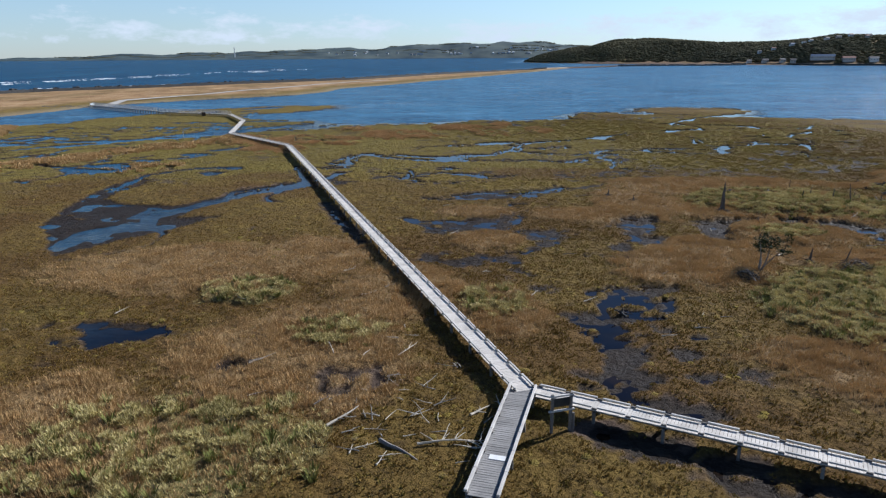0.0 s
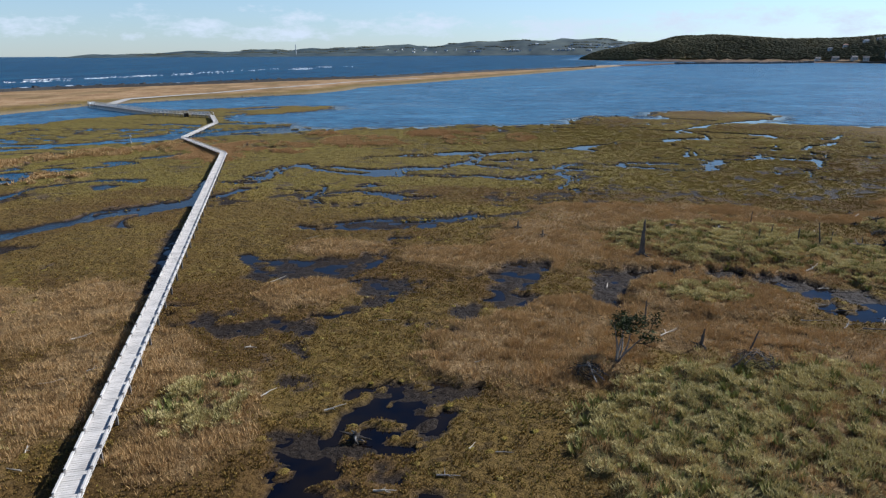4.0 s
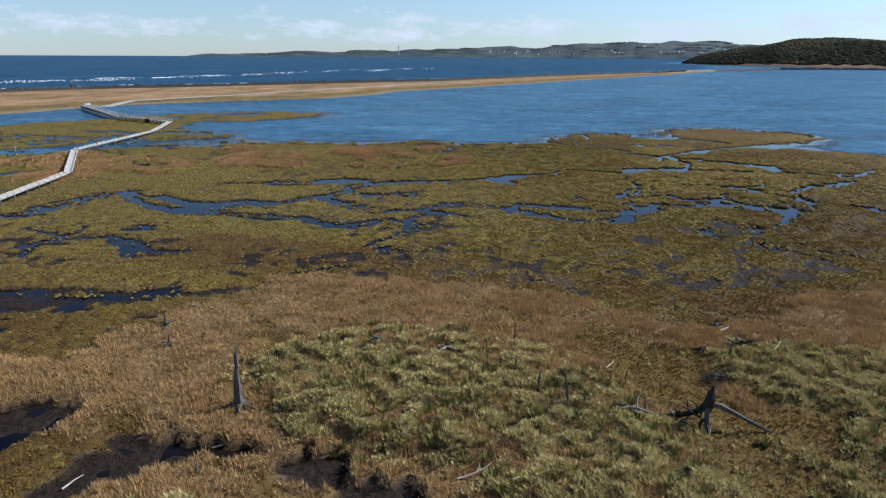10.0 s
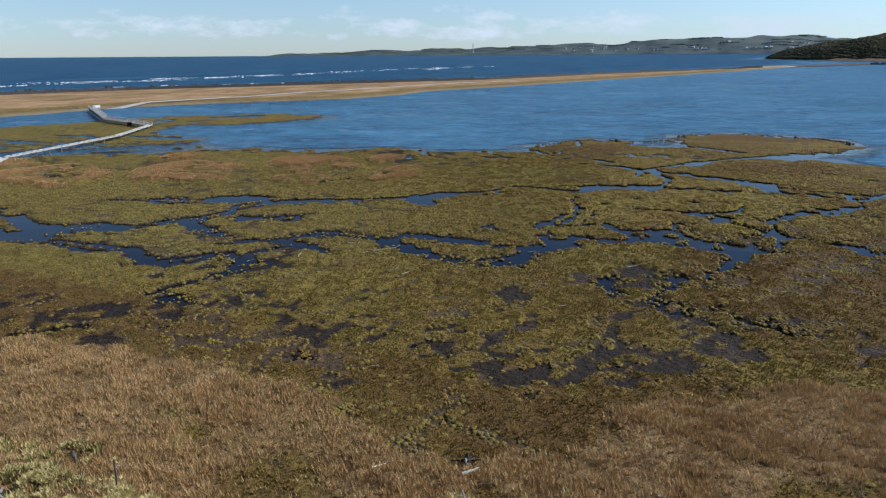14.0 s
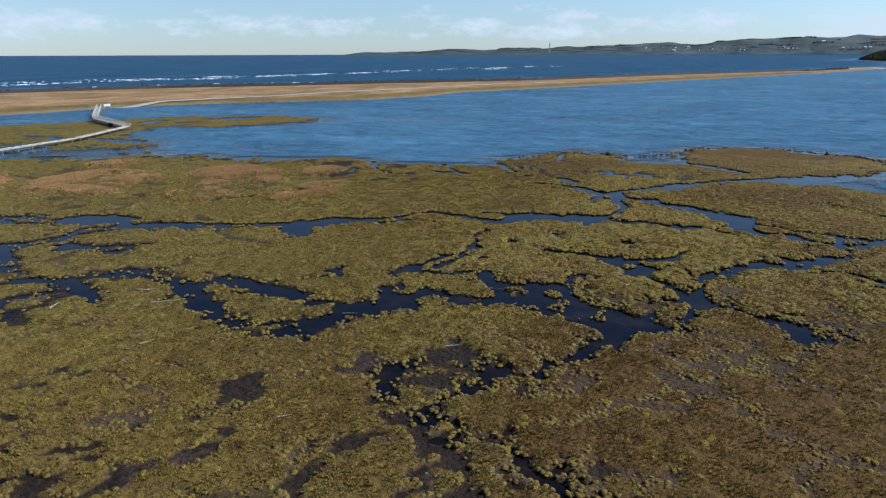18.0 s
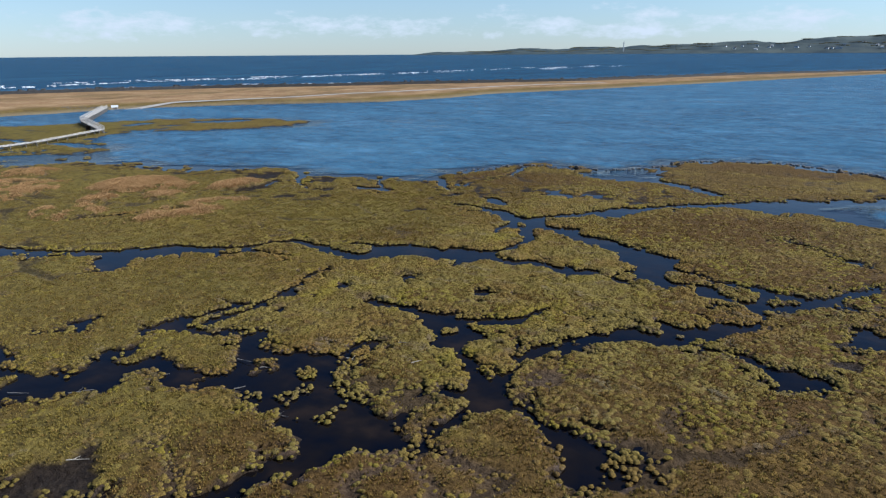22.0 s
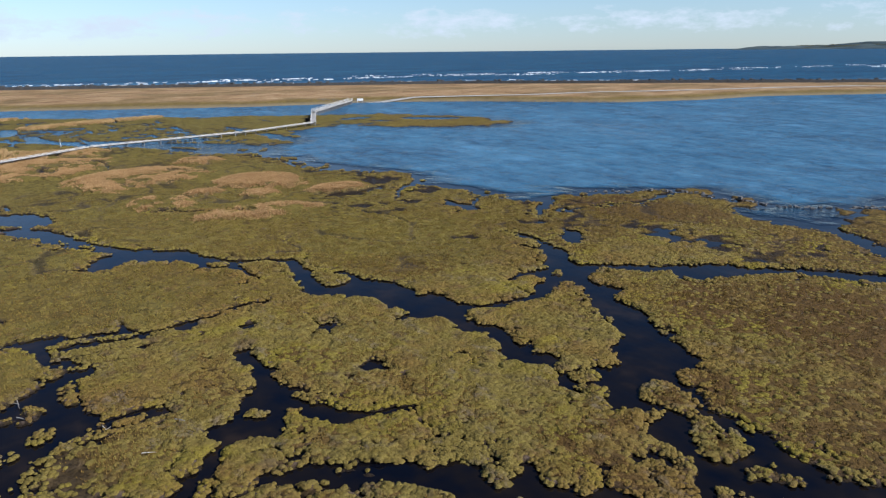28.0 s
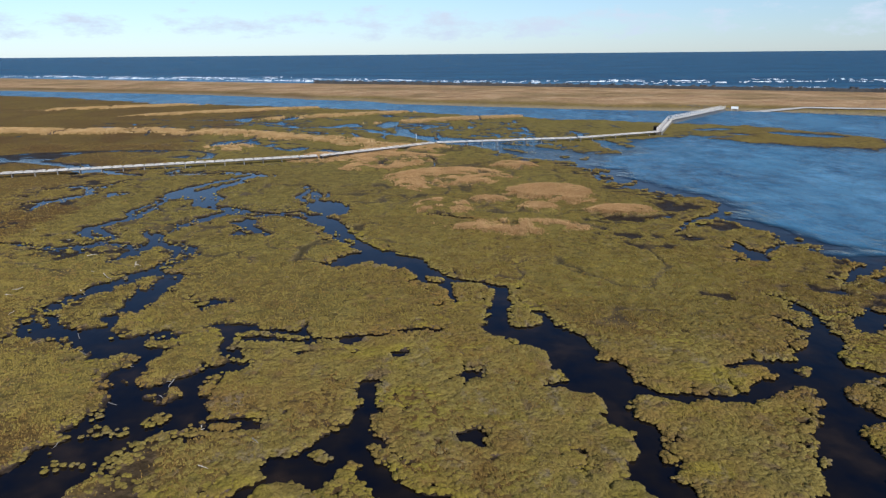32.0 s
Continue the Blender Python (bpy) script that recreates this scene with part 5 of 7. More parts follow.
MARSH = [(-420, -900), (-360, -200), (-287, -36), (-236, 37), (-222, 56), (-211, 84), (-199, 108), (-189, 133), (-175, 157), (-159, 180), (-139, 212), (-124, 230), (-113, 256), (-98, 284), (-66, 308), (-48, 304), (-46, 292), (-52, 278), (-66, 265), (-76, 252), (-66, 240),
         (-48, 236), (-38, 223), (-24, 216), (-12, 220.5), (0.5, 224), (11, 229), (17, 230), (25, 226.5), (29.5, 228), (34.5, 230.6), (41, 235), (44, 238), (43.8, 246), (48, 253.5), (55, 258.5), (61, 258.6), (66.5, 254.5), (71, 252.8), (77, 253.6),
         (76, 258), (73.8, 266), (76, 275.5), (81, 280.3), (88, 283), (95.7, 283.3), (101.8, 280.9), (107, 277), (112, 273), (113, 265), (107.5, 253), (98, 247), (95, 241), (103, 239.8), (107, 237.7), (112, 234), (130, 228), (160, 222), (300, 195), (900, 100), (900, -900)]
INNER_SHORE = [(-460, -900), (-420, -400), (-356, -89), (-313, 8), (-289, 58), (-264, 98), (-244, 120), (-228, 153), (-206, 170), (-190, 202), (-176, 231), (-160, 262), (-156, 285), (-152, 312), (-128, 345), (-82, 388), (-70, 425), (-68, 462), (-42, 515), (8, 635), (121, 900), (195, 1100),
        (172, 1090)]
OUTER_SHORE = [(110, 950), (0, 775), (-80, 610), (-160, 520), (-250, 415), (-330, 270), (-425, 73), (-600, -250), (-900, -900)]
SPIT = INNER_SHORE + OUTER_SHORE
HEAD = [(219, 1945), (250, 1800), (292, 1690), (400, 1630), (500, 1560), (575, 1390), (640, 1235), (744, 1195), (950, 1050), (4900, 900), (4900, 3800), (900, 3300), (350, 2600)]
FLATS = [(150, 1020), (187, 1085), (229, 1118), (317, 1250), (408, 1285), (482, 1268), (561, 1310), (640, 1240), (640, 1400), (500, 1600), (400, 1660), (292, 1720), (330, 1560), (400, 1480), (380, 1350), (300, 1270), (205, 1150), (140, 1060)]
VALE = [(60, 109), (64, 103), (67.5, 97), (70, 91), (72.5, 84), (76, 76)]


def inside(poly, x, y):
    """Signed distance to a polygon, positive inside."""
    p = np.array(poly, float)
    q = np.roll(p, -1, 0)
    best = np.full(x.shape, 1e18)
    odd = np.zeros(x.shape, bool)
    for (ax, ay), (bx, by) in zip(p, q):
        ux, uy = bx - ax, by - ay
        t = np.clip(((x - ax) * ux + (y - ay) * uy) / (ux * ux + uy * uy), 0, 1)
        np.minimum(best, (x - ax - t * ux) ** 2 + (y - ay - t * uy) ** 2, out=best)
        if ay != by:
            odd ^= ((ay > y) != (by > y)) & (x < ux * (y - ay) / (by - ay) + ax)
    return np.where(odd, 1, -1) * np.sqrt(best)


def axis_coords(lo, hi, fine, ends, mid=()):
    """Grid lines: fine between lo and hi, then ever wider to the ends."""
    core = list(np.arange(lo, hi, fine))
    for a, b, s in mid:
        core += list(np.arange(a, b, s))
    core = sorted(core)
    for sign in (-1, 1):
        p, s = (core[0], fine * 2) if sign < 0 else (core[-1], fine * 2)
        side = []
        while sign * p < ends:
            s = min(s * 1.075, 260)
            p += sign * s
            side.append(p)
        core = side[::-1] + core if sign < 0 else core + side
    return np.array(core)


XS = axis_coords(-72, 121, 0.38, 4900, [(-205, -72, 1.1), (-430, -205, 5.0)])
YS = axis_coords(22, 262, 0.38, 4900, [(262, 320, 1.0), (320, 1300, 7.0)])
GX, GY = np.meshgrid(XS, YS)


def creek_distance():
    """Distance to the nearest creek bank, negative in the water."""
    wx = GX + 0.5 * (vnoise(GX / 4.3, GY / 4.3, 3) - 0.5) + 0.8 * (vnoise(GX / 1.1, GY / 1.1, 5) - 0.5)
    wy = GY + 0.5 * (vnoise(GX / 4.3, GY / 4.3, 4) - 0.5) + 0.8 * (vnoise(GX / 1.1, GY / 1.1, 6) - 0.5)
    d = np.full(GX.shape, 9.0)
    for line in CREEKS:
        line = [(x, y, w if w < 2.4 or x < -40 else 2.4 + (w - 2.4) * 0.72) for x, y, w in line]
        for (ax, ay, aw), (bx, by, bw) in zip(line, line[1:]):
            m = max(aw, bw) + 9
            i0, i1 = np.searchsorted(XS, (min(ax, bx) - m, max(ax, bx) + m))
            j0, j1 = np.searchsorted(YS, (min(ay, by) - m, max(ay, by) + m))
            x, y = wx[j0:j1, i0:i1], wy[j0:j1, i0:i1]
            ux, uy = bx - ax, by - ay
            t = np.clip(((x - ax) * ux + (y - ay) * uy) / (ux * ux + uy * uy), 0, 1)
            r = np.hypot(x - ax - t * ux, y - ay - t * uy) - (aw + (bw - aw) * t) / 2 - 0.08
            np.minimum(d[j0:j1, i0:i1], r, out=d[j0:j1, i0:i1])
    for shore, sign in [(p, 1) for p in POOLS] + [(p, -1) for p in ISLES]:
        win = window(shore, 9)
        r = -sign * inside(shore, wx[win], wy[win]) - 0.16     # metres to the bank, negative in water
        d[win] = np.minimum(d[win], r) if sign > 0 else np.maximum(d[win], r)
    return d


def window(shore, margin):
    """The part of the grid round a shoreline."""
    x, y = [p[0] for p in shore], [p[1] for p in shore]
    i0, i1 = np.searchsorted(XS, (min(x) - margin, max(x) + margin))
    j0, j1 = np.searchsorted(YS, (min(y) - margin, max(y) + margin))
    return slice(j0, j1), slice(i0, i1)


def blob(x, y, rx, ry, turn=0.0, ragged=0.45, seed=0):
    """A soft ragged ellipse, 0 to 1."""
    c, s = math.cos(radians(turn)), math.sin(radians(turn))
    dx, dy = GX - x, GY - y
    r = np.hypot((dx * c + dy * s) / rx, (-dx * s + dy * c) / ry)
    return step(1.18, 0.82, r + ragged * (EDGE - 0.5) * 2)


EDGE = 0.6 * fbm(GX / 6, GY / 6, 21, 3) + 0.4 * vnoise(GX / 1.1, GY / 1.1, 25)
cover = {k: np.zeros(GX.shape) for k in ("reed", "sage", "brown", "tawny", "green")}
rise = np.zeros(GX.shape)
for kind, x, y, rx, ry, turn, up in COVER:
    f = blob(x, y, rx, ry, turn)
    np.maximum(cover[kind], f, out=cover[kind])
    np.maximum(rise, up * blob(x, y, rx, ry, turn, 0.15), out=rise)
vale = np.full(GX.shape, 1e9)      # damp hollow that parts the dune rises
for (ax, ay), (bx, by) in zip(VALE, VALE[1:]):
    along_vale = np.clip(((GX - ax) * (bx - ax) + (GY - ay) * (by - ay)) / ((bx - ax) ** 2 + (by - ay) ** 2), 0, 1)
    np.minimum(vale, np.hypot(GX - ax - along_vale * (bx - ax), GY - ay - along_vale * (by - ay)), out=vale)
vale = step(3.6, 1.6, vale + 2.2 * (EDGE - 0.5))
for kind in ("sage", "reed"):
    cover[kind] *= 1 - 0.92 * vale
rise *= 1 - 0.8 * vale
share, silt = np.zeros(GX.shape), np.zeros(GX.shape)
for x, y, rx, ry, k in PANNES:
    np.maximum(share, k * np.clip(1.25 - np.hypot((GX - x) / rx, (GY - y) / ry), 0, 1) ** 0.6, out=share)
    if k > 0.7:
        np.maximum(silt, step(1.3, 0.9, np.hypot((GX - x) / rx, (GY - y) / ry)), out=silt)
np.maximum(silt, step(8, 5, np.hypot(GX + 6, GY - 41)), out=silt)
peaty = np.zeros(GX.shape)
for rim_line, bareness in BARES:
    win = window(rim_line, 3)
    np.maximum(peaty[win], bareness * step(-1.2, 0.6, inside(rim_line, GX[win], GY[win])), out=peaty[win])
peaty *= 1 - 0.15 * step(112, 118, GY) * step(152, 144, GY)
damp = cover["brown"] * step(114, 122, GY)
np.maximum(cover["brown"], np.maximum(0.62 * step(120, 150, GY) * (0.05 + 0.31 * step(-60, -25, GX) + 0.64 * step(40, 70, GX)) + 0.75 * step(116, 102, GY), 0.85 * step(24, -16, GX) * step(90, 105, GY) * step(132, 116, GY)), out=cover["brown"])
cover["brown"] *= np.where(GY < 118, 0.6, 0.2) + np.where(GY < 118, 0.4, 0.8) * step(0.42, 0.60, fbm(GX / 12, GY / 12, 27, 5))
np.maximum(cover["brown"], 0.85 * damp, out=cover["brown"])
cover["tawny"] *= step(0.40, 0.60, 0.65 * fbm(GX / 7, GY / 7, 23, 3) + 0.35 * vnoise(GX / 1.5, GY / 1.5, 24) + 0.06)
share *= 1 - 0.85 * np.maximum.reduce([cover["reed"], cover["sage"], cover["tawny"]])
creek = creek_distance()
shore_w = 5 * (fbm(GX / 9, GY / 9, 31, 3) - 0.5) * 2 + 9 * (fbm(GX / 3.2, GY / 3.2, 32, 3) - 0.5) * step(260, 200, np.abs(GX))
marsh = inside(MARSH, GX, GY) + shore_w
meander = np.abs(fbm(GX / 13 + 0.25 * vnoise(GX / 3, GY / 3, 37), GY / 13, 36, 2) - 0.5)     # thin side creeks of the western marsh
veins = (vnoise(GX / 26, GY / 26, 38) > 0.43) & (GX < -24) & (GX > -150) & (GY > np.where(GX < -14, 62, 112)) & (GY < 216)
creek = np.minimum(creek, np.where(veins, (meander - np.where(GX < -60, 0.024, 0.018)) * 22, 9))
cleft = np.abs(fbm(GX / 3.4, GY / 3.4, 33, 2) - 0.5)     # nicks that the tide cuts into the banks
land = np.minimum(marsh, creek)
land = land + 0.30 * (2 * vnoise(GX / 0.95, GY / 0.95, 34) - 1) * step(2.2, 0.2, np.abs(land)) * step(116, 130, GY)
land = land + (0.9 * (2 * vnoise(GX / 0.9, GY / 0.9, 35) - 1) + 1.3 * (2 * fbm(GX / 2.4, GY / 2.4, 39, 2) - 1)) * step(2.6, 0.6, np.abs(land)) * step(112, 100, GY) * step(-16, -8, GX)     # mats and tussocks in the pools round the dune
land = np.where(GY > 108, np.minimum(land, np.maximum(land - 4.0 * step(2.4, 0.4, land), -0.3 + (cleft - 0.010) * 22)), land)
panne = share - (0.62 * fbm(GX / 5.5, GY / 5.5, 41, 3) + 0.38 * vnoise(GX / 1.2, GY / 1.2, 43))
ridge = np.abs(fbm(GX / 8 + 0.3 * vnoise(GX / 2, GY / 2, 47), GY / 8, 45, 3) - 0.5)
crack = step(0.040, 0.016, ridge) * step(0.36, 0.52, vnoise(GX / 17, GY / 17, 49)) * step(105, 118, GY) * step(4, 8, marsh)
crack *= 1 - np.clip(cover["reed"] + cover["sage"] + cover["tawny"], 0, 1)
tussocks = 0.45 * fbm(GX / 2.2, GY / 2.2, 42, 3) + 0.55 * vnoise(GX / 0.9, GY / 0.9, 44)
pan = np.maximum(np.maximum(step(-0.03, 0.05, panne), step(-0.03, 0.04, peaty - tussocks)), 0.7 * crack)
bumps = 0.12 * (fbm(GX / 1.6, GY / 1.6, 51, 3) - 0.5) + 0.20 * (vnoise(GX / 0.8, GY / 0.8, 57) - 0.5)
top = 0.02 + bumps * (1 - 0.25 * step(112, 128, GY)) + rise - 0.05 * step(182, 208, GY) * step(48, 66, GX) + 0.22 * step(0, 30, marsh) * (fbm(GX / 28, GY / 28, 61, 2) - 0.5)
floor_z = WL + 0.04 + 0.22 * (fbm(GX / 3.2, GY / 3.2, 71, 3) - 0.56) - 0.10 * step(-30, -60, GX) * step(110, 150, GY) - 0.07 * step(112, 104, GY) * step(-14, -4, GX) * (1 - silt) + 0.13 * np.maximum(silt, 0.45 * step(108, 116, GY) * step(166, 156, GY))
z = top * (1 - pan) + np.minimum(top, floor_z) * pan
shoal = step(116, 104, GY) * step(-24, -15, GX)      # shallow muddy pools round the dune, steep creeks beyond
bank = step(-0.16, 0.16, land) * (1 - shoal) + step(-0.25, 0.6, land) * shoal
bed = WL - 0.10 - 0.5 * step(0, 3, -land)
bed = bed * (1 - shoal) + (WL + 0.048 + 0.27 * (0.6 * vnoise(GX / 1.1, GY / 1.1, 58) + 0.4 * fbm(GX / 3, GY / 3, 59, 2) - 0.55)) * shoal
z = bed + (z - bed) * bank
spit = inside(SPIT, GX, GY) + 4 * (fbm(GX / 14, GY / 14, 81, 3) - 0.5)
dune = 1.1 * step(0, 14, spit) + 0.7 * step(10, 40, spit) * (fbm(GX / 22, GY / 22, 83, 4) + 0.3)
z = np.maximum(z, np.where(spit > -8, np.minimum(WL + 0.10 * spit, 0.1) + dune, -9))
head = inside(HEAD, GX, GY) + 26 * (fbm(GX / 120, GY / 120, 91, 3) - 0.5)
hill = 1.5 * step(0, 10, head) + 64 * (1 - np.exp(-np.maximum(head - 8 - 26 * step(380, 480, GX), 0) / 125)) * (1 - 0.45 * step(230, 620, head)) * (0.82 + 0.75 * (fbm(GX / 190, GY / 190, 93, 4) - 0.34))
flats = inside(FLATS, GX, GY)
z = np.maximum(z, np.where(flats > 0, WL + 1.6 * step(0, 12, flats), -9))
z = np.maximum(z, np.where(head > 0, hill, -9))
ROOM = np.maximum(np.maximum(np.abs(GX), np.abs(GY)) - 4200, 0)
z = z - 0.05 * step(0, 400, ROOM)

seaward = inside(SPIT, GX - 12, GY + 8) < inside(SPIT, GX, GY)
nx, ny = len(XS), len(YS)
idx = np.arange(nx * ny).reshape(ny, nx)
quads = np.stack([idx[:-1, :-1], idx[:-1, 1:], idx[1:, 1:], idx[1:, :-1]], -1).reshape(-1, 4)
me = mesh_from("ground", np.stack([GX, GY, z], -1).reshape(-1, 3), quads, GROUND, True)
mud_and_shade = np.clip(np.maximum(pan, 1 - step(0.12, 0.42 + 0.15 * shoal, land)) * (spit < -2) * (head < 0), 0, 1) + 0.5 * (head > 8)     # the headland's woodland floor is darkened too, as shade under its trees
tanmask = np.clip(np.maximum(cover["reed"], cover["tawny"]), 0, 1)
near = {"cover": (tanmask, cover["sage"], mud_and_shade, np.where(head > 4, 0.15, cover["brown"])),
        "cover_far": (np.maximum(np.where(seaward, step(2, 10, spit), step(5, 20, spit)), np.maximum(step(0, 6, flats) * (head < 0), (head > 2) * (head < 36) * (GX > 420) * (GY < 1700))), np.clip(step(9, 1, spit) * step(-4, 0, spit) * np.where(seaward, 0.9, 0.35), 0, 1), np.maximum(cover["green"], head > 4), np.clip(mud_and_shade * step(0.25, 0.0, z - WL), 0, 1))}
for key, chans in near.items():
    a = me.attributes.new(key, "FLOAT_COLOR", "POINT")
    a.data.foreach_set("color", np.stack(chans, -1).astype(np.float32).ravel())
tagged(new("ground", me), "olive and tan salt marsh with dark peat pannes and winding creeks", "ground", kind="structure")

keep_x, keep_y = np.r_[0 : nx - 1 : 4, nx - 1], np.r_[0 : ny - 1 : 4, ny - 1]
WX, WY = GX[np.ix_(keep_y, keep_x)], GY[np.ix_(keep_y, keep_x)]
wi = np.arange(WX.size).reshape(WX.shape)
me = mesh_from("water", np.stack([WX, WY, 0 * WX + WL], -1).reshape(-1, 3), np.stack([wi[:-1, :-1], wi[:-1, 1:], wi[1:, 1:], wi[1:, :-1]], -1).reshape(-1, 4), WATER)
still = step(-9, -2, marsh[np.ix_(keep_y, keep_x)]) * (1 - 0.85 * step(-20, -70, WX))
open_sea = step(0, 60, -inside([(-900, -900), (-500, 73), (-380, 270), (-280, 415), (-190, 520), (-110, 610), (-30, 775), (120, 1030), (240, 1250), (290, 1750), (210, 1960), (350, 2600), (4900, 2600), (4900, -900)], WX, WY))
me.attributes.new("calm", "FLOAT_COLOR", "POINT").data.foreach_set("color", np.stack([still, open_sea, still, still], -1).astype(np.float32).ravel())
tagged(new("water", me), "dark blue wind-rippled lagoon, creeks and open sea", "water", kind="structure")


def sample(field, x, y):
    """A grid field at places, by the nearest lower grid lines and their neighbours."""
    i = np.clip(np.searchsorted(XS, x) - 1, 0, nx - 2)
    j = np.clip(np.searchsorted(YS, y) - 1, 0, ny - 2)
    u = (x - XS[i]) / (XS[i + 1] - XS[i])
    v = (y - YS[j]) / (YS[j + 1] - YS[j])
    return (field[j, i] * (1 - u) + field[j, i + 1] * u) * (1 - v) + (field[j + 1, i] * (1 - u) + field[j + 1, i + 1] * u) * v


def ground_z(x, y):
    return float(sample(z, np.array([float(x)]), np.array([float(y)]))[0])


# ---- boardwalk ----
DECK_Z = 0.92
J = (4.95, 39.0)
BENDS = [J, (-36.0, 161.0), (-57.0, 187.0), (-64.2, 225.0), (-76.3, 250.5), (-107.0, 263.5), (-149.0, 298.0)]
RAIL_BAY = 2.0
meshes = {
    "plank": box_mesh("plank", (1.0, 0.185, 0.045), DECK, 0.006),
    "grey_plank": box_mesh("grey_plank", (1.0, 0.185, 0.045), DECK_GREY, 0.006),
    "rail": box_mesh("rail", (RAIL_BAY - 0.34, 0.13, 0.10), RAIL, 0.012),
    "kerb": box_mesh("kerb", (RAIL_BAY - 0.015, 0.16, 0.15), RAIL, 0.012),
    "block": box_mesh("block", (0.30, 0.11, 0.11), PILE, 0.01),
    "support_post": box_mesh("support_post", (0.17, 0.17, 1.55), PILE, 0.015),
    "bearer": box_mesh("bearer", (0.10, 1.0, 0.16), PILE, 0.008),
}


def boardwalk(a, b, width, singles, label, deck=DECK_Z, tall=False, ends=(0.0, 0.0), solid=False):
    """A straight run of boardwalk from a to b; its first singles metres have boards of their own."""
    a, b = Vector((*a, 0)), Vector((*b, 0))
    way = (b - a).normalized()
    a, b = a + way * ends[0], b - way * ends[1]
    length = (b - a).length
    run = thing("boardwalk", Matrix.Translation((a.x, a.y, deck)) @ Matrix.Rotation(math.atan2(way.y, way.x), 4, "Z"), label, "boardwalk", "runs of the boardwalk")
    count = int(length / 0.2)
    rng = random.Random(int(length * 100))
    loose, faces = [], []
    for n in range(count):
        x = (n + 0.5) * length / count
        dz, dw = rng.uniform(-0.006, 0.006), width + rng.uniform(-0.03, 0.03)
        if x < singles:
            ob = part("plank", meshes["grey_plank" if solid else "plank"], DECK, run)
            ob.matrix_local = Matrix.Translation((x, 0, dz - 0.0225)) @ Matrix.Rotation(radians(90 + rng.uniform(-0.4, 0.4)), 4, "Z") @ Matrix.Diagonal((dw, 1, 1, 1))
        else:
            k, h = len(loose), 0.0925
            for sx, sy, sz in ((-1, -1, -1), (1, -1, -1), (1, 1, -1), (-1, 1, -1), (-1, -1, 0), (1, -1, 0), (1, 1, 0), (-1, 1, 0)):
                loose.append((x + sx * h, sy * dw / 2, dz + 0.045 * sz))
            faces += [(k, k + 3, k + 2, k + 1), (k + 4, k + 5, k + 6, k + 7), (k, k + 1, k + 5, k + 4), (k + 1, k + 2, k + 6, k + 5), (k + 2, k + 3, k + 7, k + 6), (k + 3, k, k + 4, k + 7)]
    if faces:
        tagged(part("decking", mesh_from("decking", loose, faces, DECK), DECK, run), kind="stuff")
    bays = max(1, round(length / RAIL_BAY))
    pitch = length / bays
    for side in (-1, 1):
        y = side * (width / 2 - 0.08)
        bm = bmesh.new()
        box(bm, (length, 0.09, 0.2), (length / 2, side * (width / 2 - 0.3), -0.15))
        part("joist", bm, PILE, run)
        for n in range(bays):
            ob = part("rail", meshes["kerb" if solid else "rail"], RAIL, run)
            ob.matrix_local = Matrix.Translation(((n + 0.5) * pitch, y + (0.06 * side if solid else 0), (0.20 if solid else 0.155) + rng.uniform(-0.006, 0.006))) @ Matrix.Diagonal((pitch / RAIL_BAY, 1, 1, 1))
        for n in range(bays + 1):
            ob = part("block", meshes["block"], RAIL, run)
            ob.matrix_local = Matrix.Translation((min(max(n * pitch, 0.2), length - 0.2), y, 0.052))
        for n in range(bays + 1 if tall else bays // 2 + 1):
            x = min(max(n * (1 if tall else 2) * pitch, 0.15), length - 0.15)
            ob = part("support_post", meshes["support_post"], PILE, run)
            ob.matrix_local = Matrix.Translation((x, side * (width / 2 - 0.1), -0.25 - 0.775 + 0.06)) @ Matrix.Diagonal((1.5, 1.5, 1.25, 1) if tall else (1, 1, 1, 1))
    for n in range(bays // 2 + 1):
        ob = part("bearer", meshes["bearer"], PILE, run)
        ob.matrix_local = Matrix.Translation((min(max(n * 2 * pitch, 0.15), length - 0.15), 0, -0.33)) @ Matrix.Diagonal((1, width - 0.1, 1, 1))
    return run


W = 1.42
for n, (a, b) in enumerate(zip(BENDS, BENDS[1:])):
    boardwalk(a, b, W, 22 if n == 0 else 0, "weathered grey plank boardwalk with low side rails on piles", DECK_Z + (0.25 if n == 5 else 0), n > 3, (-0.35 if n == 0 else 0.35, 0.35))
boardwalk(J, (1.75, 28.0), 1.62, 14, "grey plank boardwalk spur with pale side rails", DECK_Z - 0.016, False, (-0.2, 0), True)
boardwalk(J, (26.6, 27.4), W, 25, "sun-bleached plank boardwalk branch with dark low rails", DECK_Z, False, (0.75, 0))

# ---- plants of the marsh ----
FOCUS = [(-16, 40), (0, 44), (20, 62), (45, 92), (68, 118), (80, 150), (80, 178), (70, 200), (40, 200)]


def near_focus(x, y, reach):
    d = np.full(x.shape, 1e9)
    for (ax, ay), (bx, by) in zip(FOCUS, FOCUS[1:]):
        t = np.clip(((x - ax) * (bx - ax) + (y - ay) * (by - ay)) / ((bx - ax) ** 2 + (by - ay) ** 2), 0, 1)
        d = np.minimum(d, np.hypot(x - ax - t * (bx - ax), y - ay - t * (by - ay)))
    return np.exp(-((d / reach) ** 2))


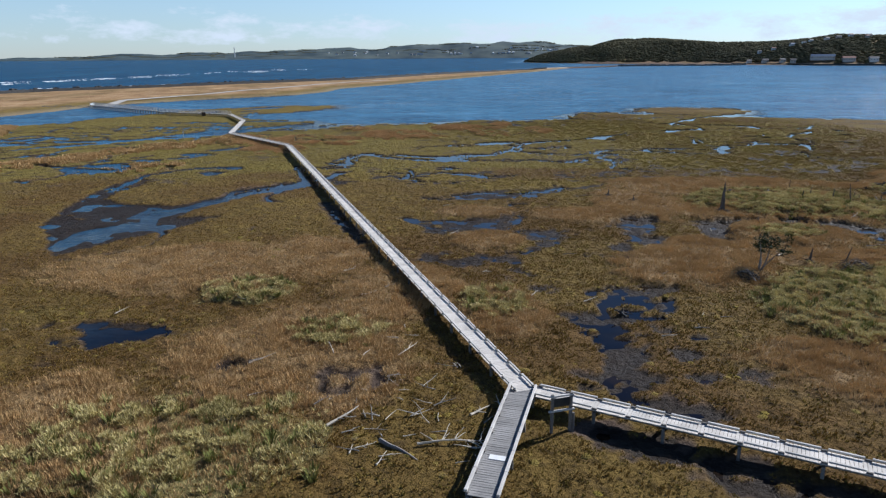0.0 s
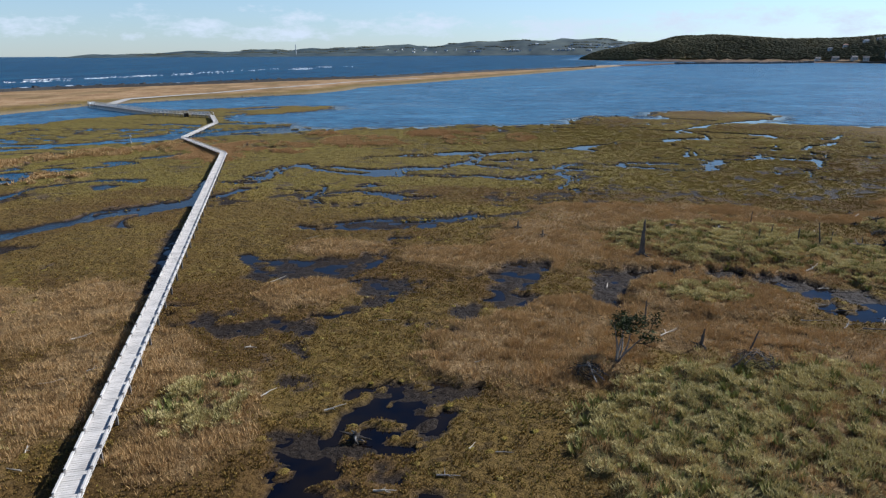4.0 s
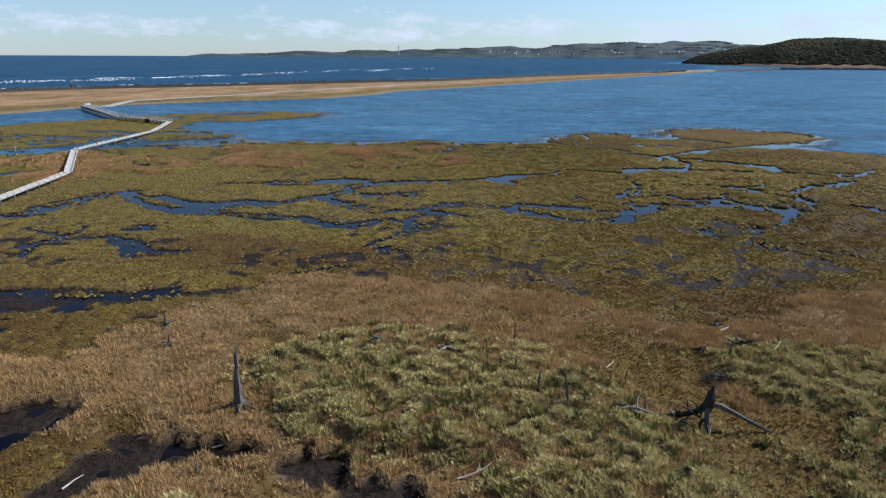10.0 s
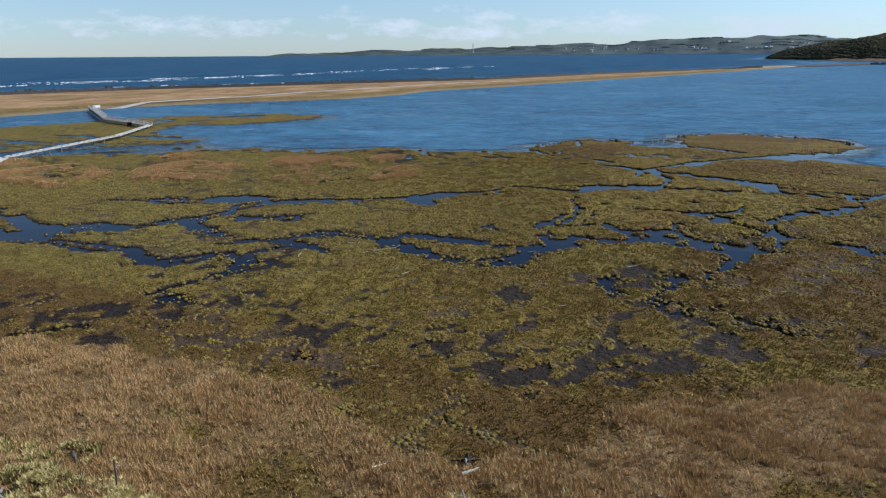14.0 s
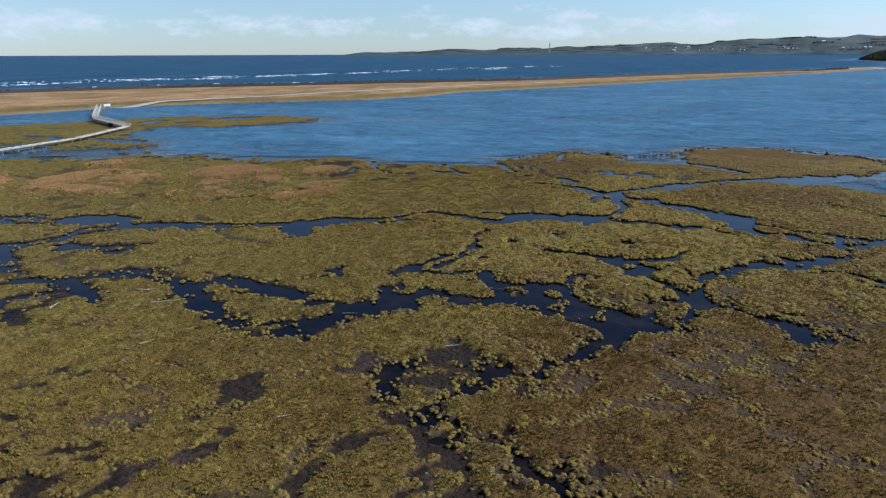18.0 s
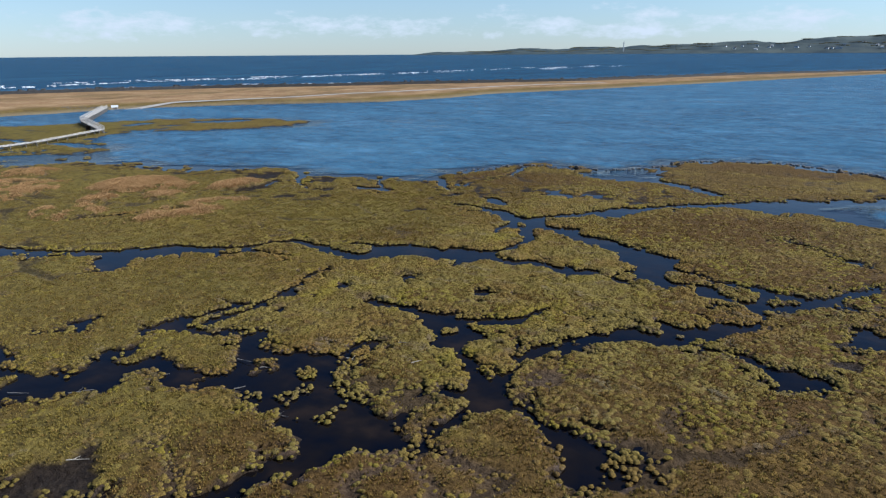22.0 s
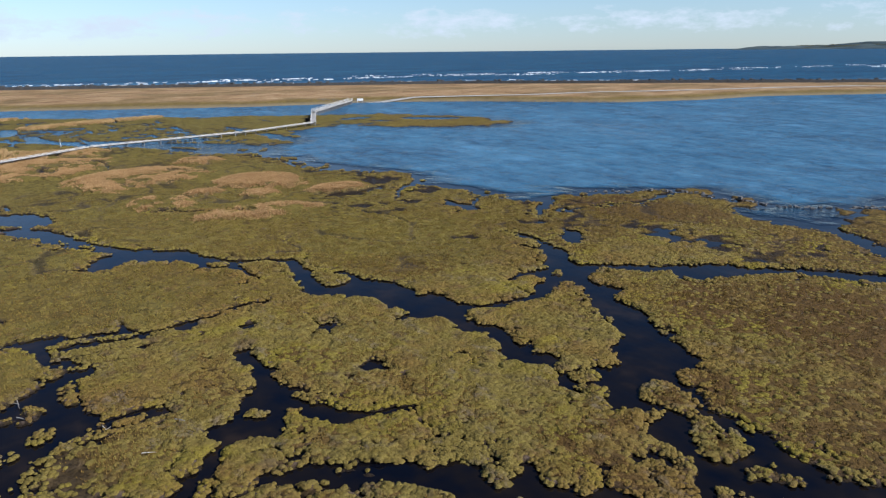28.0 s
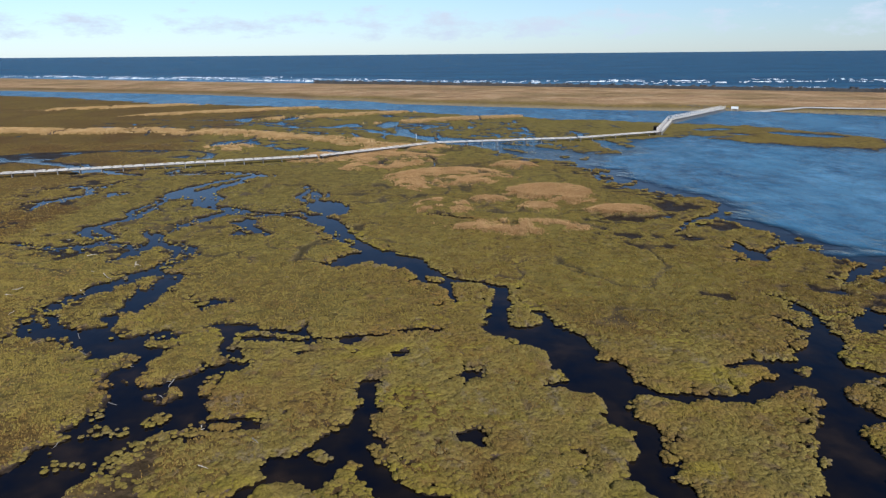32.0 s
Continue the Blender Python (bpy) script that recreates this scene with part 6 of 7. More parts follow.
def scatter(count, field, seed, floor=0.10, reach=38, box4=(-70, 120, 22, 258), clump=0.0, lift=0.0):
    """Places drawn where the field is high, densest along the middle of the marsh."""
    rng = np.random.default_rng(seed)
    xs, ys, have = [], [], 0
    while have < count:
        x, y = rng.uniform(box4[0], box4[1], 400000), rng.uniform(box4[2], box4[3], 400000)
        gather = step(0.25, 0.62, vnoise(x / 0.85, y / 0.85, 77 + seed)) if clump else 1.0
        keep = rng.random(400000) < sample(field, x, y) * np.maximum(near_focus(x, y, reach), floor) * (1 - clump + clump * gather)
        if not keep.any():
            break
        xs.append(x[keep])
        ys.append(y[keep])
        have += keep.sum()
    x, y = np.concatenate(xs)[:count], np.concatenate(ys)[:count]
    return x, y, sample(z, x, y) + lift * step(0.3, 0.8, vnoise(x / 0.85, y / 0.85, 77 + seed))


def tufts(name, label, places, blades, radius, height, width, material, seed, size=None, sink=0.04):
    """Many small plants in one mesh: each a rosette of pointed leaves."""
    rng = np.random.default_rng(seed)
    x, y, base = places
    n = len(x)
    s = (np.ones(n) if size is None else size) * rng.uniform(0.7, 1.3, n)
    a = rng.uniform(0, math.tau, (n, 1)) + np.arange(blades) * math.tau / blades + rng.uniform(-0.5, 0.5, (n, blades))
    dx, dy = np.cos(a), np.sin(a)
    r = radius * s[:, None] * rng.uniform(0.35, 1.0, (n, blades))
    h = height * s[:, None] * rng.uniform(0.65, 1.15, (n, blades)) * (1.15 - 0.35 * r / (radius * s[:, None]))
    w = width * s[:, None] * rng.uniform(0.7, 1.2, (n, blades)) / 2
    cx, cy, cz = x[:, None] + dx * r * 0.35, y[:, None] + dy * r * 0.35, (base[:, None] - sink) + 0 * r
    v = np.empty((n, blades, 3, 3), np.float32)
    v[:, :, 0] = np.stack([cx - dy * w, cy + dx * w, cz], -1)
    v[:, :, 1] = np.stack([cx + dy * w, cy - dx * w, cz], -1)
    v[:, :, 2] = np.stack([x[:, None] + dx * r, y[:, None] + dy * r, cz + h], -1)
    f = np.arange(n * blades * 3).reshape(-1, 3)
    tagged(new(name, mesh_from(name, v.reshape(-1, 3), f, material)), label, "plants", kind="stuff")


def cushions(name, label, places, radius, height, material, seed):
    """Many low domed plants in one mesh, each with an uneven rim."""
    rng = np.random.default_rng(seed)
    x, y, base = places
    n, sides = len(x), 6
    s = rng.uniform(0.55, 1.35, n)
    a = rng.uniform(0, math.tau, (n, 1)) + np.arange(sides) * math.tau / sides
    v = np.empty((n, 2 * sides + 1, 3), np.float32)
    for ring, (out, up) in enumerate(((1.0, -0.35), (0.74, 0.66))):
        r = radius * out * s[:, None] * rng.uniform(0.75, 1.2, (n, sides))
        v[:, ring * sides : (ring + 1) * sides] = np.stack([x[:, None] + r * np.cos(a), y[:, None] + r * np.sin(a), base[:, None] + height * s[:, None] * (up + rng.uniform(-0.14, 0.14, (n, sides)))], -1)
    v[:, -1] = np.stack([x + rng.normal(0, 0.03, n), y + rng.normal(0, 0.03, n), base + height * s * rng.uniform(0.85, 1.1, n)], -1)
    k = np.arange(sides)
    q = (k + 1) % sides
    f = np.concatenate([np.stack([k, q, sides + q], -1), np.stack([k, sides + q, sides + k], -1), np.stack([sides + k, sides + q, 0 * k + 2 * sides], -1)])
    f = f[None] + (np.arange(n) * (2 * sides + 1))[:, None, None]
    tagged(new(name, mesh_from(name, v.reshape(-1, 3), f.reshape(-1, 3), material, True)), label, "plants", kind="stuff")


dry = step(0.12, 0.32, land) * (1 - pan) ** 2 * (spit < -3)
tall = np.clip(cover["reed"] + cover["sage"], 0, 1)
soft = np.clip(cover["reed"] * (1 - 0.7 * cover["sage"]) + 0.5 * cover["sage"], 0, 1)
rim = step(1.1, 0.35, land) + step(-0.25, -0.02, panne) * (share > 0.05)
low = dry * (1 - 0.5 * step(140, 165, GY) * step(50, 30, GX)) * (1 - 0.45 * step(190, 212, GY) * step(48, 66, GX)) * (0.42 + 0.58 * step(102, 116, GY)) * (1 - 0.85 * tall) * (1 - 0.8 * cover["tawny"]) * (1 - 0.85 * cover["brown"]) * (0.55 + 0.45 * np.clip(rim, 0, 1))
cushions("marsh_cushions", "rounded olive cushions of low salt marsh plants", scatter(30000, low * np.maximum(step(166, 184, GY) * step(60, 74, GX), 0.03), 1, clump=0.3), 0.27, 0.050, CUSHION, 11)
tufts("marsh_plants", "low olive and yellow-green salt marsh plants in cushions", scatter(150000, low, 1, clump=0.55, lift=0.05), 4, 0.10, 0.13, 0.085, MARSH_TUFT, 11)
edge = np.maximum(step(-0.06, 0.02, land) * step(0.45, 0.25, land), 0.8 * (pan > 0.1) * (pan < 0.7) * (GY > 112) * (GY < 170)) * (GY > 106) * (spit < -3) * (marsh > -2)
ex, ey, ez = scatter(25000, edge * (0.25 + 0.75 * step(166, 180, GY)), 19)
cushions("bank_cushions", "olive cushions overhanging the creek banks", (ex, ey, np.maximum(ez, -0.07)), 0.18, 0.075, CUSHION, 21)
tufts("brown_sedge", "rusty brown low sedge covering damp marsh", scatter(88000, dry * cover["brown"] * (1 - tall), 2, clump=0.75, lift=0.06), 4, 0.13, 0.15, 0.075, BROWN_TUFT, 12)
tufts("reed_grass", "dry tan and pinkish reed grass stands", scatter(105000, dry * soft * (0.35 + 0.75 * step(0.35, 0.6, fbm(GX / 3, GY / 3, 65, 3))), 3, clump=0.6, lift=0.08), 5, 0.30, 0.36, 0.040, REED, 13)
tufts("grey_herbs", "grey-green mugwort and grass clumps on dune rises", scatter(42000, dry * cover["sage"], 4, clump=0.97, lift=0.34), 8, 0.30, 0.22, 0.060, SAGE, 14)
tufts("tawny_grass", "tawny tall grass on low hummocks by the lagoon", scatter(34000, np.clip(cover["tawny"], 0, 1) * dry, 5, 1.0, 400, (-52, 60, 150, 230)), 5, 0.30, 0.28, 0.11, TAWNY, 15)
tufts("beige_grass", "beige tall grass in long strips of the back marsh", scatter(30000, np.clip(cover["tawny"] + cover["reed"], 0, 1) * dry, 7, 1.0, 400, (-215, -52, 20, 290)), 5, 0.5, 0.5, 0.24, REED, 17)


def shrub_clumps():
    """Rounder darker shrubs dotted through the herbs."""
    tufts("herb_shrubs", "darker green low shrubs among the dune herbs", scatter(1500, dry * cover["sage"], 6), 18, 0.55, 0.5, 0.16, blades_material("green shrubs", (0.10, 0.11, 0.03), (0.20, 0.20, 0.055), (0.31, 0.29, 0.10), 0.3), 16)


shrub_clumps()

# ---- dead wood ----


def limb(bm, start, way, length, radius, rng, bend=0.25, pieces=5, sides=6):
    p, d, pts, rad = Vector(start), Vector(way).normalized(), [], []
    for k in range(pieces):
        pts.append(p.copy())
        rad.append(radius * (1 - 0.8 * k / (pieces - 1)) + 0.006)
        d = (d + Vector((rng.uniform(-bend, bend), rng.uniform(-bend, bend), rng.uniform(-bend, bend)))).normalized()
        p = p + d * length / (pieces - 1)
    tube(bm, pts, rad, sides, 0.12, rng)
    return pts


def dead_trunk(x, y, height, radius, lean, label, seed, material=TRUNK):
    rng = random.Random(seed)
    ob = thing("dead_tree_trunk", Matrix.Translation((x, y, ground_z(x, y))), label, "dead tree", "dead tree trunks")
    bm = bmesh.new()
    k = 9
    tube(bm, [(lean[0] * n / k + rng.uniform(-0.02, 0.02), lean[1] * n / k, -0.15 + (height + 0.15) * n / k) for n in range(k + 1)], [radius * (1.5 if n == 0 else 1.12 if n == 1 else 1.0 - 0.68 * n / k) for n in range(k + 1)], 9, 0.14, rng)
    part("trunk", bm, material, ob)
    bm = bmesh.new()
    limb(bm, (lean[0], lean[1], height - 0.04), (0.1, 0.05, 1), height * 0.09, radius * 0.3, rng, 0.2, 3, 5)
    part("splintered_tip", bm, material, ob)
    for n in range(6):
        a = n * math.tau / 6 + rng.uniform(-0.4, 0.4)
        bm = bmesh.new()
        limb(bm, (math.cos(a) * radius * 0.8, math.sin(a) * radius * 0.8, 0.22), (math.cos(a), math.sin(a), -0.22), radius * rng.uniform(2.6, 4.6), radius * 0.42, rng, 0.2)
        part("root", bm, material, ob)


def stake(x, y, height, radius, lean, seed, label="weathered grey wooden stake standing in the grass"):
    rng = random.Random(seed)
    ob = thing("wooden_stake", Matrix.Translation((x, y, ground_z(x, y))), label, "stake", "stakes in the marsh")
    bm = bmesh.new()
    tube(bm, [(lean * n / 5 + rng.uniform(-0.03, 0.03), rng.uniform(-0.03, 0.03), -0.2 + (height + 0.2) * n / 5) for n in range(6)], [radius * 1.5 * (1 - 0.09 * n) for n in range(6)], 6, 0.15, rng)
    part("shaft", bm, TRUNK, ob)
    if height > 0.9:
        bm = bmesh.new()
        limb(bm, (lean * 0.7, 0, height * 0.7), (rng.uniform(-1, 1), rng.uniform(-1, 1), 0.5), height * 0.22, radius * 0.45, rng, 0.3, 4, 5)
        part("twig", bm, DEAD, ob)


def root_stump(x, y, size, material, label, seed, stub=0.6):
    """An upturned or eroded stump: a stub with roots that splay out."""
    rng = random.Random(seed)
    ob = thing("root_stump", Matrix.Translation((x, y, ground_z(x, y))), label, "stump", "stumps in the marsh")
    bm = bmesh.new()
    tube(bm, [(rng.uniform(-0.05, 0.05), rng.uniform(-0.05, 0.05), -0.1 + (stub + 0.1) * n / 4) for n in range(5)], [size * r for r in (0.24, 0.17, 0.13, 0.10, 0.05)], 8, 0.25, rng)
    part("stub", bm, material, ob)
    for n in range(8):
        a = n * math.tau / 8 + rng.uniform(-0.3, 0.3)
        bm = bmesh.new()
        limb(bm, (0, 0, stub * rng.uniform(0.2, 0.55)), (math.cos(a), math.sin(a), rng.uniform(-0.3, 0.2)), size * rng.uniform(0.45, 1.1), size * 0.11, rng, 0.35, 6)
        part("root", bm, material if n % 3 else DEAD, ob)


def driftwood(x, y, length, turn, radius, seed, material=BLEACHED, label="bleached driftwood branch lying on the marsh", branches=2, rise=0.05):
    rng = random.Random(seed)
    ob = thing("driftwood", Matrix.Translation((x, y, max(ground_z(x, y), WL) + radius * 0.8 + 0.08)) @ Matrix.Rotation(radians(turn), 4, "Z"), label, "driftwood", "driftwood on the marsh")
    bm = bmesh.new()
    pts = limb(bm, (-length / 2, 0, 0), (1, 0, rise), length, radius, rng, 0.12, 7)
    part("stem", bm, material, ob)
    for n in range(branches):
        bm = bmesh.new()
        limb(bm, pts[2 + n % 4], (rng.uniform(0.2, 1), rng.choice((-1, 1)) * rng.uniform(0.5, 1), rng.uniform(0.0, 0.3)), length * rng.uniform(0.18, 0.38), radius * 0.55, rng, 0.3, 5, 5)
        part("branch", bm, material, ob)


dead_trunk(37.9, 91.2, 3.7, 0.31, (0.10, 0.05), "tall bare grey dead tree trunk with flared roots", 3)
dead_trunk(25.0, 102.2, 1.0, 0.17, (0.05, 0.0), "short grey dead trunk among tan grass", 4)
dead_trunk(27.9, 98.6, 0.8, 0.14, (-0.05, 0.0), "short broken grey trunk among tan grass", 5)
dead_trunk(84.9, 110.6, 3.0, 0.13, (0.35, 0.1), "leaning grey dead pole in brown sedge", 6)
dead_trunk(37.8, 67.9, 1.4, 0.17, (0.25, 0.1), "crooked grey dead trunk with leaning root", 7)
for n, (x, y, h, r, lean) in enumerate([(52.3, 98.2, 1.0, 0.06, 0.05), (54.3, 99.9, 1.2, 0.05, 0.1), (56.2, 97.2, 1.5, 0.07, 0.05), (58.2, 96.3, 2.3, 0.06, -0.35), (53.5, 104.8, 1.9, 0.045, 0.15), (59.2, 96.0, 0.7, 0.06, 0.0),
                                        (65.3, 85.2, 1.5, 0.06, 0.1), (69.3, 107.0, 1.2, 0.07, 0.25), (34.7, 72.9, 1.7, 0.06, 0.1), (39.6, 84.0, 0.6, 0.06, 0.0), (70.6, 84.4, 1.0, 0.06, 0.1), (77.4, 99.2, 2.2, 0.05, 0.5),
                                        (49.3, 106.1, 0.7, 0.08, 0.0), (41.0, 67.2, 1.6, 0.05, 0.6), (61.8, 101.5, 0.9, 0.05, 0.1), (63.0, 96.8, 1.1, 0.05, -0.1)]):
    stake(x, y, h, r, lean, 30 + n)


def propped_stump(x, y):
    """A broken dead tree: a ragged stub held up by a long limb and a short pale one."""
    rng = random.Random(50)
    ob = thing("propped_stump", Matrix.Translation((x, y, ground_z(x, y))), "big dark broken stump propped on two grey limbs", "stump", "stumps in the marsh")

    def piece(name, points, radii, material, sides=8):
        bm = bmesh.new()
        tube(bm, points, radii, sides, 0.2, rng)
        part(name, bm, material, ob)

    piece("stub", [(-0.05, 0.1, 0.9), (-0.02, 0.05, 1.4), (0.05, 0, 1.9), (0.08, 0.02, 2.3), (0.14, 0, 2.7)], [0.22, 0.34, 0.27, 0.18, 0.05], BARK)
    piece("splintered_tip", [(-0.1, 0, 2.0), (-0.14, 0.02, 2.45)], [0.09, 0.02], BARK, 5)
    piece("long_limb", [(0.0, 0, 1.55), (0.7, -0.05, 1.42), (1.6, 0.02, 1.0), (2.6, 0.06, 0.5), (3.7, 0.1, 0.02)], [0.18, 0.17, 0.15, 0.12, 0.08], TRUNK)
    piece("front_limb", [(0.0, 0, 1.5), (-0.16, -0.3, 1.0), (-0.1, -0.6, 0.5), (-0.02, -0.85, -0.05)], [0.17, 0.15, 0.13, 0.08], TRUNK)
    piece("pale_root", [(-0.08, -0.66, 0.42), (0.06, -0.84, 0.2), (0.02, -1.0, 0.0)], [0.09, 0.1, 0.05], BLEACHED, 6)
    piece("back_root", [(-0.05, 0.1, 1.3), (-0.7, 0.25, 0.75), (-1.6, 0.4, 0.3), (-2.6, 0.6, 0.05)], [0.24, 0.2, 0.14, 0.06], BARK)
    for n in range(22):
        a, out = rng.uniform(1.9, 4.4), rng.uniform(0.2, 3.2)
        bm = bmesh.new()
        limb(bm, (-out, rng.uniform(-0.8, 0.5), rng.uniform(0.1, 1.0 - 0.25 * out)), (math.cos(a), math.sin(a), rng.uniform(-0.3, 0.35)), rng.uniform(0.5, 1.4), rng.uniform(0.06, 0.16), rng, 0.5, 6)
        part("root", bm, BARK if n % 5 else DEAD, ob)


propped_stump(66.6, 96.5)
root_stump(69.3, 113.6, 0.9, BARK, "small dark stump in brown sedge", 51, 0.7)
driftwood(69.9, 112.6, 1.0, 35, 0.10, 68, BLEACHED, "short white root lying before a dark stump", 1, 0.1)
root_stump(60.2, 81.8, 1.4, BARK, "black tangled root stump beside the pool", 52, 0.9)
root_stump(48.9, 101.9, 1.3, BARK, "dark root stump half sunk in herbs", 53, 0.7)
root_stump(54.6, 74.8, 1.0, DEAD, "grey stump at the edge of peat", 55, 0.5)
root_stump(67.5, 108.0, 0.9, BARK, "dark low root in brown sedge", 56, 0.5)
root_stump(14.9, 53.8, 1.0, BARK, "dark root standing in a shallow pool", 57, 0.7)
root_stump(70.6, 109.4, 1.1, BARK, "dark mossy stump in sedge", 58, 0.4)
root_stump(43.3, 102.4, 0.8, DEAD, "grey stump among herbs", 59, 0.5)
driftwood(62.0, 96.9, 3.4, 150, 0.13, 70, DEAD, "long grey fallen trunk beside the big stump", 3)
driftwood(-2.0, 32.9, 4.2, -40, 0.13, 71, PILE, "long dark fallen log lying in the sedge", 0, 0.0)
driftwood(-5.9, 36.5, 2.4, 38, 0.10, 72)
driftwood(0.6, 34.0, 4.2, 5, 0.07, 73, BLEACHED, "pale branching driftwood tree lying on the marsh", 8, 0.08)
driftwood(2.2, 37.7, 1.7, 45, 0.09, 74)
rng = random.Random(5)
for n in range(52):
    driftwood(rng.gauss(-1.8, 3.0), rng.gauss(38.0, 4.0), rng.uniform(0.5, 1.6), rng.uniform(0, 180), rng.uniform(0.022, 0.045), 100 + n, BLEACHED if rng.random() < 0.75 else DEAD, branches=rng.randint(0, 2))
for n, (x, y, ln, a) in enumerate([(-13.2, 45.0, 1.4, 40), (-12.7, 36.0, 1.0, 30), (17.4, 49.0, 1.2, -5), (33.2, 82.4, 1.3, 70), (54.4, 75.4, 0.9, 60), (36.2, 70.4, 2.4, 40), (46.4, 59.8, 1.6, 60),
                                   (13.0, 57.0, 1.4, 20), (20.5, 50.6, 1.3, 5), (8.2, 58.6, 1.3, 60), (4.4, 65.8, 0.9, 20), (-9.4, 66.5, 1.6, 45), (51.2, 95.5, 1.8, 20), (50.8, 94.6, 1.5, 30), (57.8, 88.6, 1.9, 20), (56.6, 87.8, 1.7, 30),
                                   (38.9, 87.5, 1.1, 30), (64.9, 111.8, 1.0, 60), (72.8, 108.6, 1.9, 70), (79.7, 113.8, 0.7, 20), (84.4, 121.3, 0.6, 20), (60.5, 84.0, 1.8, 25), (53.2, 83.2, 1.5, 20), (57.2, 102.5, 1.0, 30),
]):
    driftwood(x, y, ln, a, 0.055, 200 + n, BLEACHED if n % 4 else DEAD, branches=n % 3)

for n, (x, y, ln, a) in enumerate([(53.4, 142.4, 1.6, 15), (53.0, 143.9, 1.2, 60), (43.1, 152.6, 2.4, 20), (52.2, 150.8, 2.2, 30), (39.2, 145.8, 1.2, 110), (55.0, 141.0, 1.4, 20), (69.9, 139.4, 0.8, 40), (81.1, 134.9, 0.6, 10), (59.5, 122.9, 0.8, 0), (63.5, 156.3, 1.4, 40), (67.3, 158.4, 1.6, 45), (69.5, 163.1, 0.8, 70), (75.6, 164.5, 0.8, 60), (74.6, 153.8, 1.3, 40), (79.4, 172.0, 1.4, 20), (74.9, 167.9, 1.4, 50), (80.6, 163.2, 1.2, -5), (72.7, 167.5, 1.4, 0), (47.3, 151.3, 3.0, 40), (52.0, 144.1, 2.4, 0), (26.5, 131.7, 1.2, 30), (31.8, 139.1, 1, 0)]):
    driftwood(x, y, ln, a, 0.022 + 0.010 * ln, 300 + n, BLEACHED if n % 5 and ground_z(x, y) > WL else DEAD, branches=n % 3)
for n, (x, y, ln, a) in enumerate([(34.9, 142.8, 0.9, 60), (9.4, 124.2, 1.2, 10), (45.8, 149.0, 0.8, 45), (57.9, 147.1, 0.9, 0), (83.8, 173.5, 0.8, 60), (81.1, 175.9, 1, 40), (-19.6, 59.7, 1.8, -50), (-17.8, 57.4, 2.0, -45), (-27.4, 55.1, 1.4, 60), (-6.7, 58.8, 1.6, 20), (-5.0, 61.1, 1.2, 50), (-2.5, 46.2, 2.4, 50), (-12.8, 44.7, 2.0, 35), (-11.9, 39.6, 1.2, 20), (21.7, 63.8, 0.8, 0), (23.4, 53.1, 1.0, 0), (21.6, 53.5, 0.7, 60), (54.0, 87.5, 2.2, 25), (51.3, 77.0, 3.4, -10), (49.4, 78.5, 4.0, -8), (50.9, 73.4, 2.2, 45), (54.2, 74.6, 1.2, 60)]):
    driftwood(x, y, ln, a, 0.022 + 0.010 * ln, 322 + n, BLEACHED if n % 5 and ground_z(x, y) > WL else DEAD, branches=n % 3)
for n, (x, y, ln, a) in enumerate([(53.2, 71.9, 3.6, -25), (48.4, 73.6, 2.2, -30), (57.3, 90.8, 1.4, 45), (1.0, 96.7, 2.0, 5), (26.2, 71.9, 0.8, 20), (13.8, 71.9, 1.6, 15), (1.5, 81.7, 2.0, 45), (29.0, 112.8, 0.6, 0), (24.7, 107.1, 1.4, 5), (29.6, 108.8, 0.7, 0), (67.5, 112.7, 1.4, 25), (60.9, 103.8, 1.6, 60), (52.9, 100.4, 2.2, 20), (34.5, 96.7, 1.4, 40)]):
    driftwood(x, y, ln, a, 0.022 + 0.010 * ln, 344 + n, BLEACHED if n % 5 and ground_z(x, y) > WL else DEAD, branches=n % 3)


def brush_heap(x, y, size, seed):
    """A dome of dead twigs with a few poles leaning on it."""
    rng = random.Random(seed)
    ob = thing("brush_heap", Matrix.Translation((x, y, ground_z(x, y))), "dark domed heap of dead brushwood on the dune", "brushwood", "brush heaps")
    bm = bmesh.new()
    for n in range(90):
        a, r = rng.uniform(0, math.tau), size * math.sqrt(rng.random())
        top = 0.62 * size * math.sqrt(max(0.05, 1 - (r / size) ** 2))
        b = a + rng.uniform(1.2, 2.2)
        limb(bm, (r * math.cos(a), r * math.sin(a), top * rng.uniform(0.4, 1.0)), (math.cos(b), math.sin(b), rng.uniform(-0.3, 0.25)), size * rng.uniform(0.5, 0.9), 0.022, rng, 0.3, 4, 4)
    tagged(part("mound", bm, BARK, ob), kind="stuff")
    for n in range(5):
        a = rng.uniform(0, math.tau)
        bm = bmesh.new()
        limb(bm, (1.2 * size * math.cos(a), 1.2 * size * math.sin(a), 0), (-math.cos(a), -math.sin(a), 0.5), size * 1.5, 0.05, rng, 0.1, 5, 6)
        part("pole", bm, DEAD, ob)


brush_heap(40.6, 64.6, 1.5, 91)
brush_heap(29.0, 62.6, 1.1, 92)
brush_heap(68.0, 103.0, 0.9, 93)


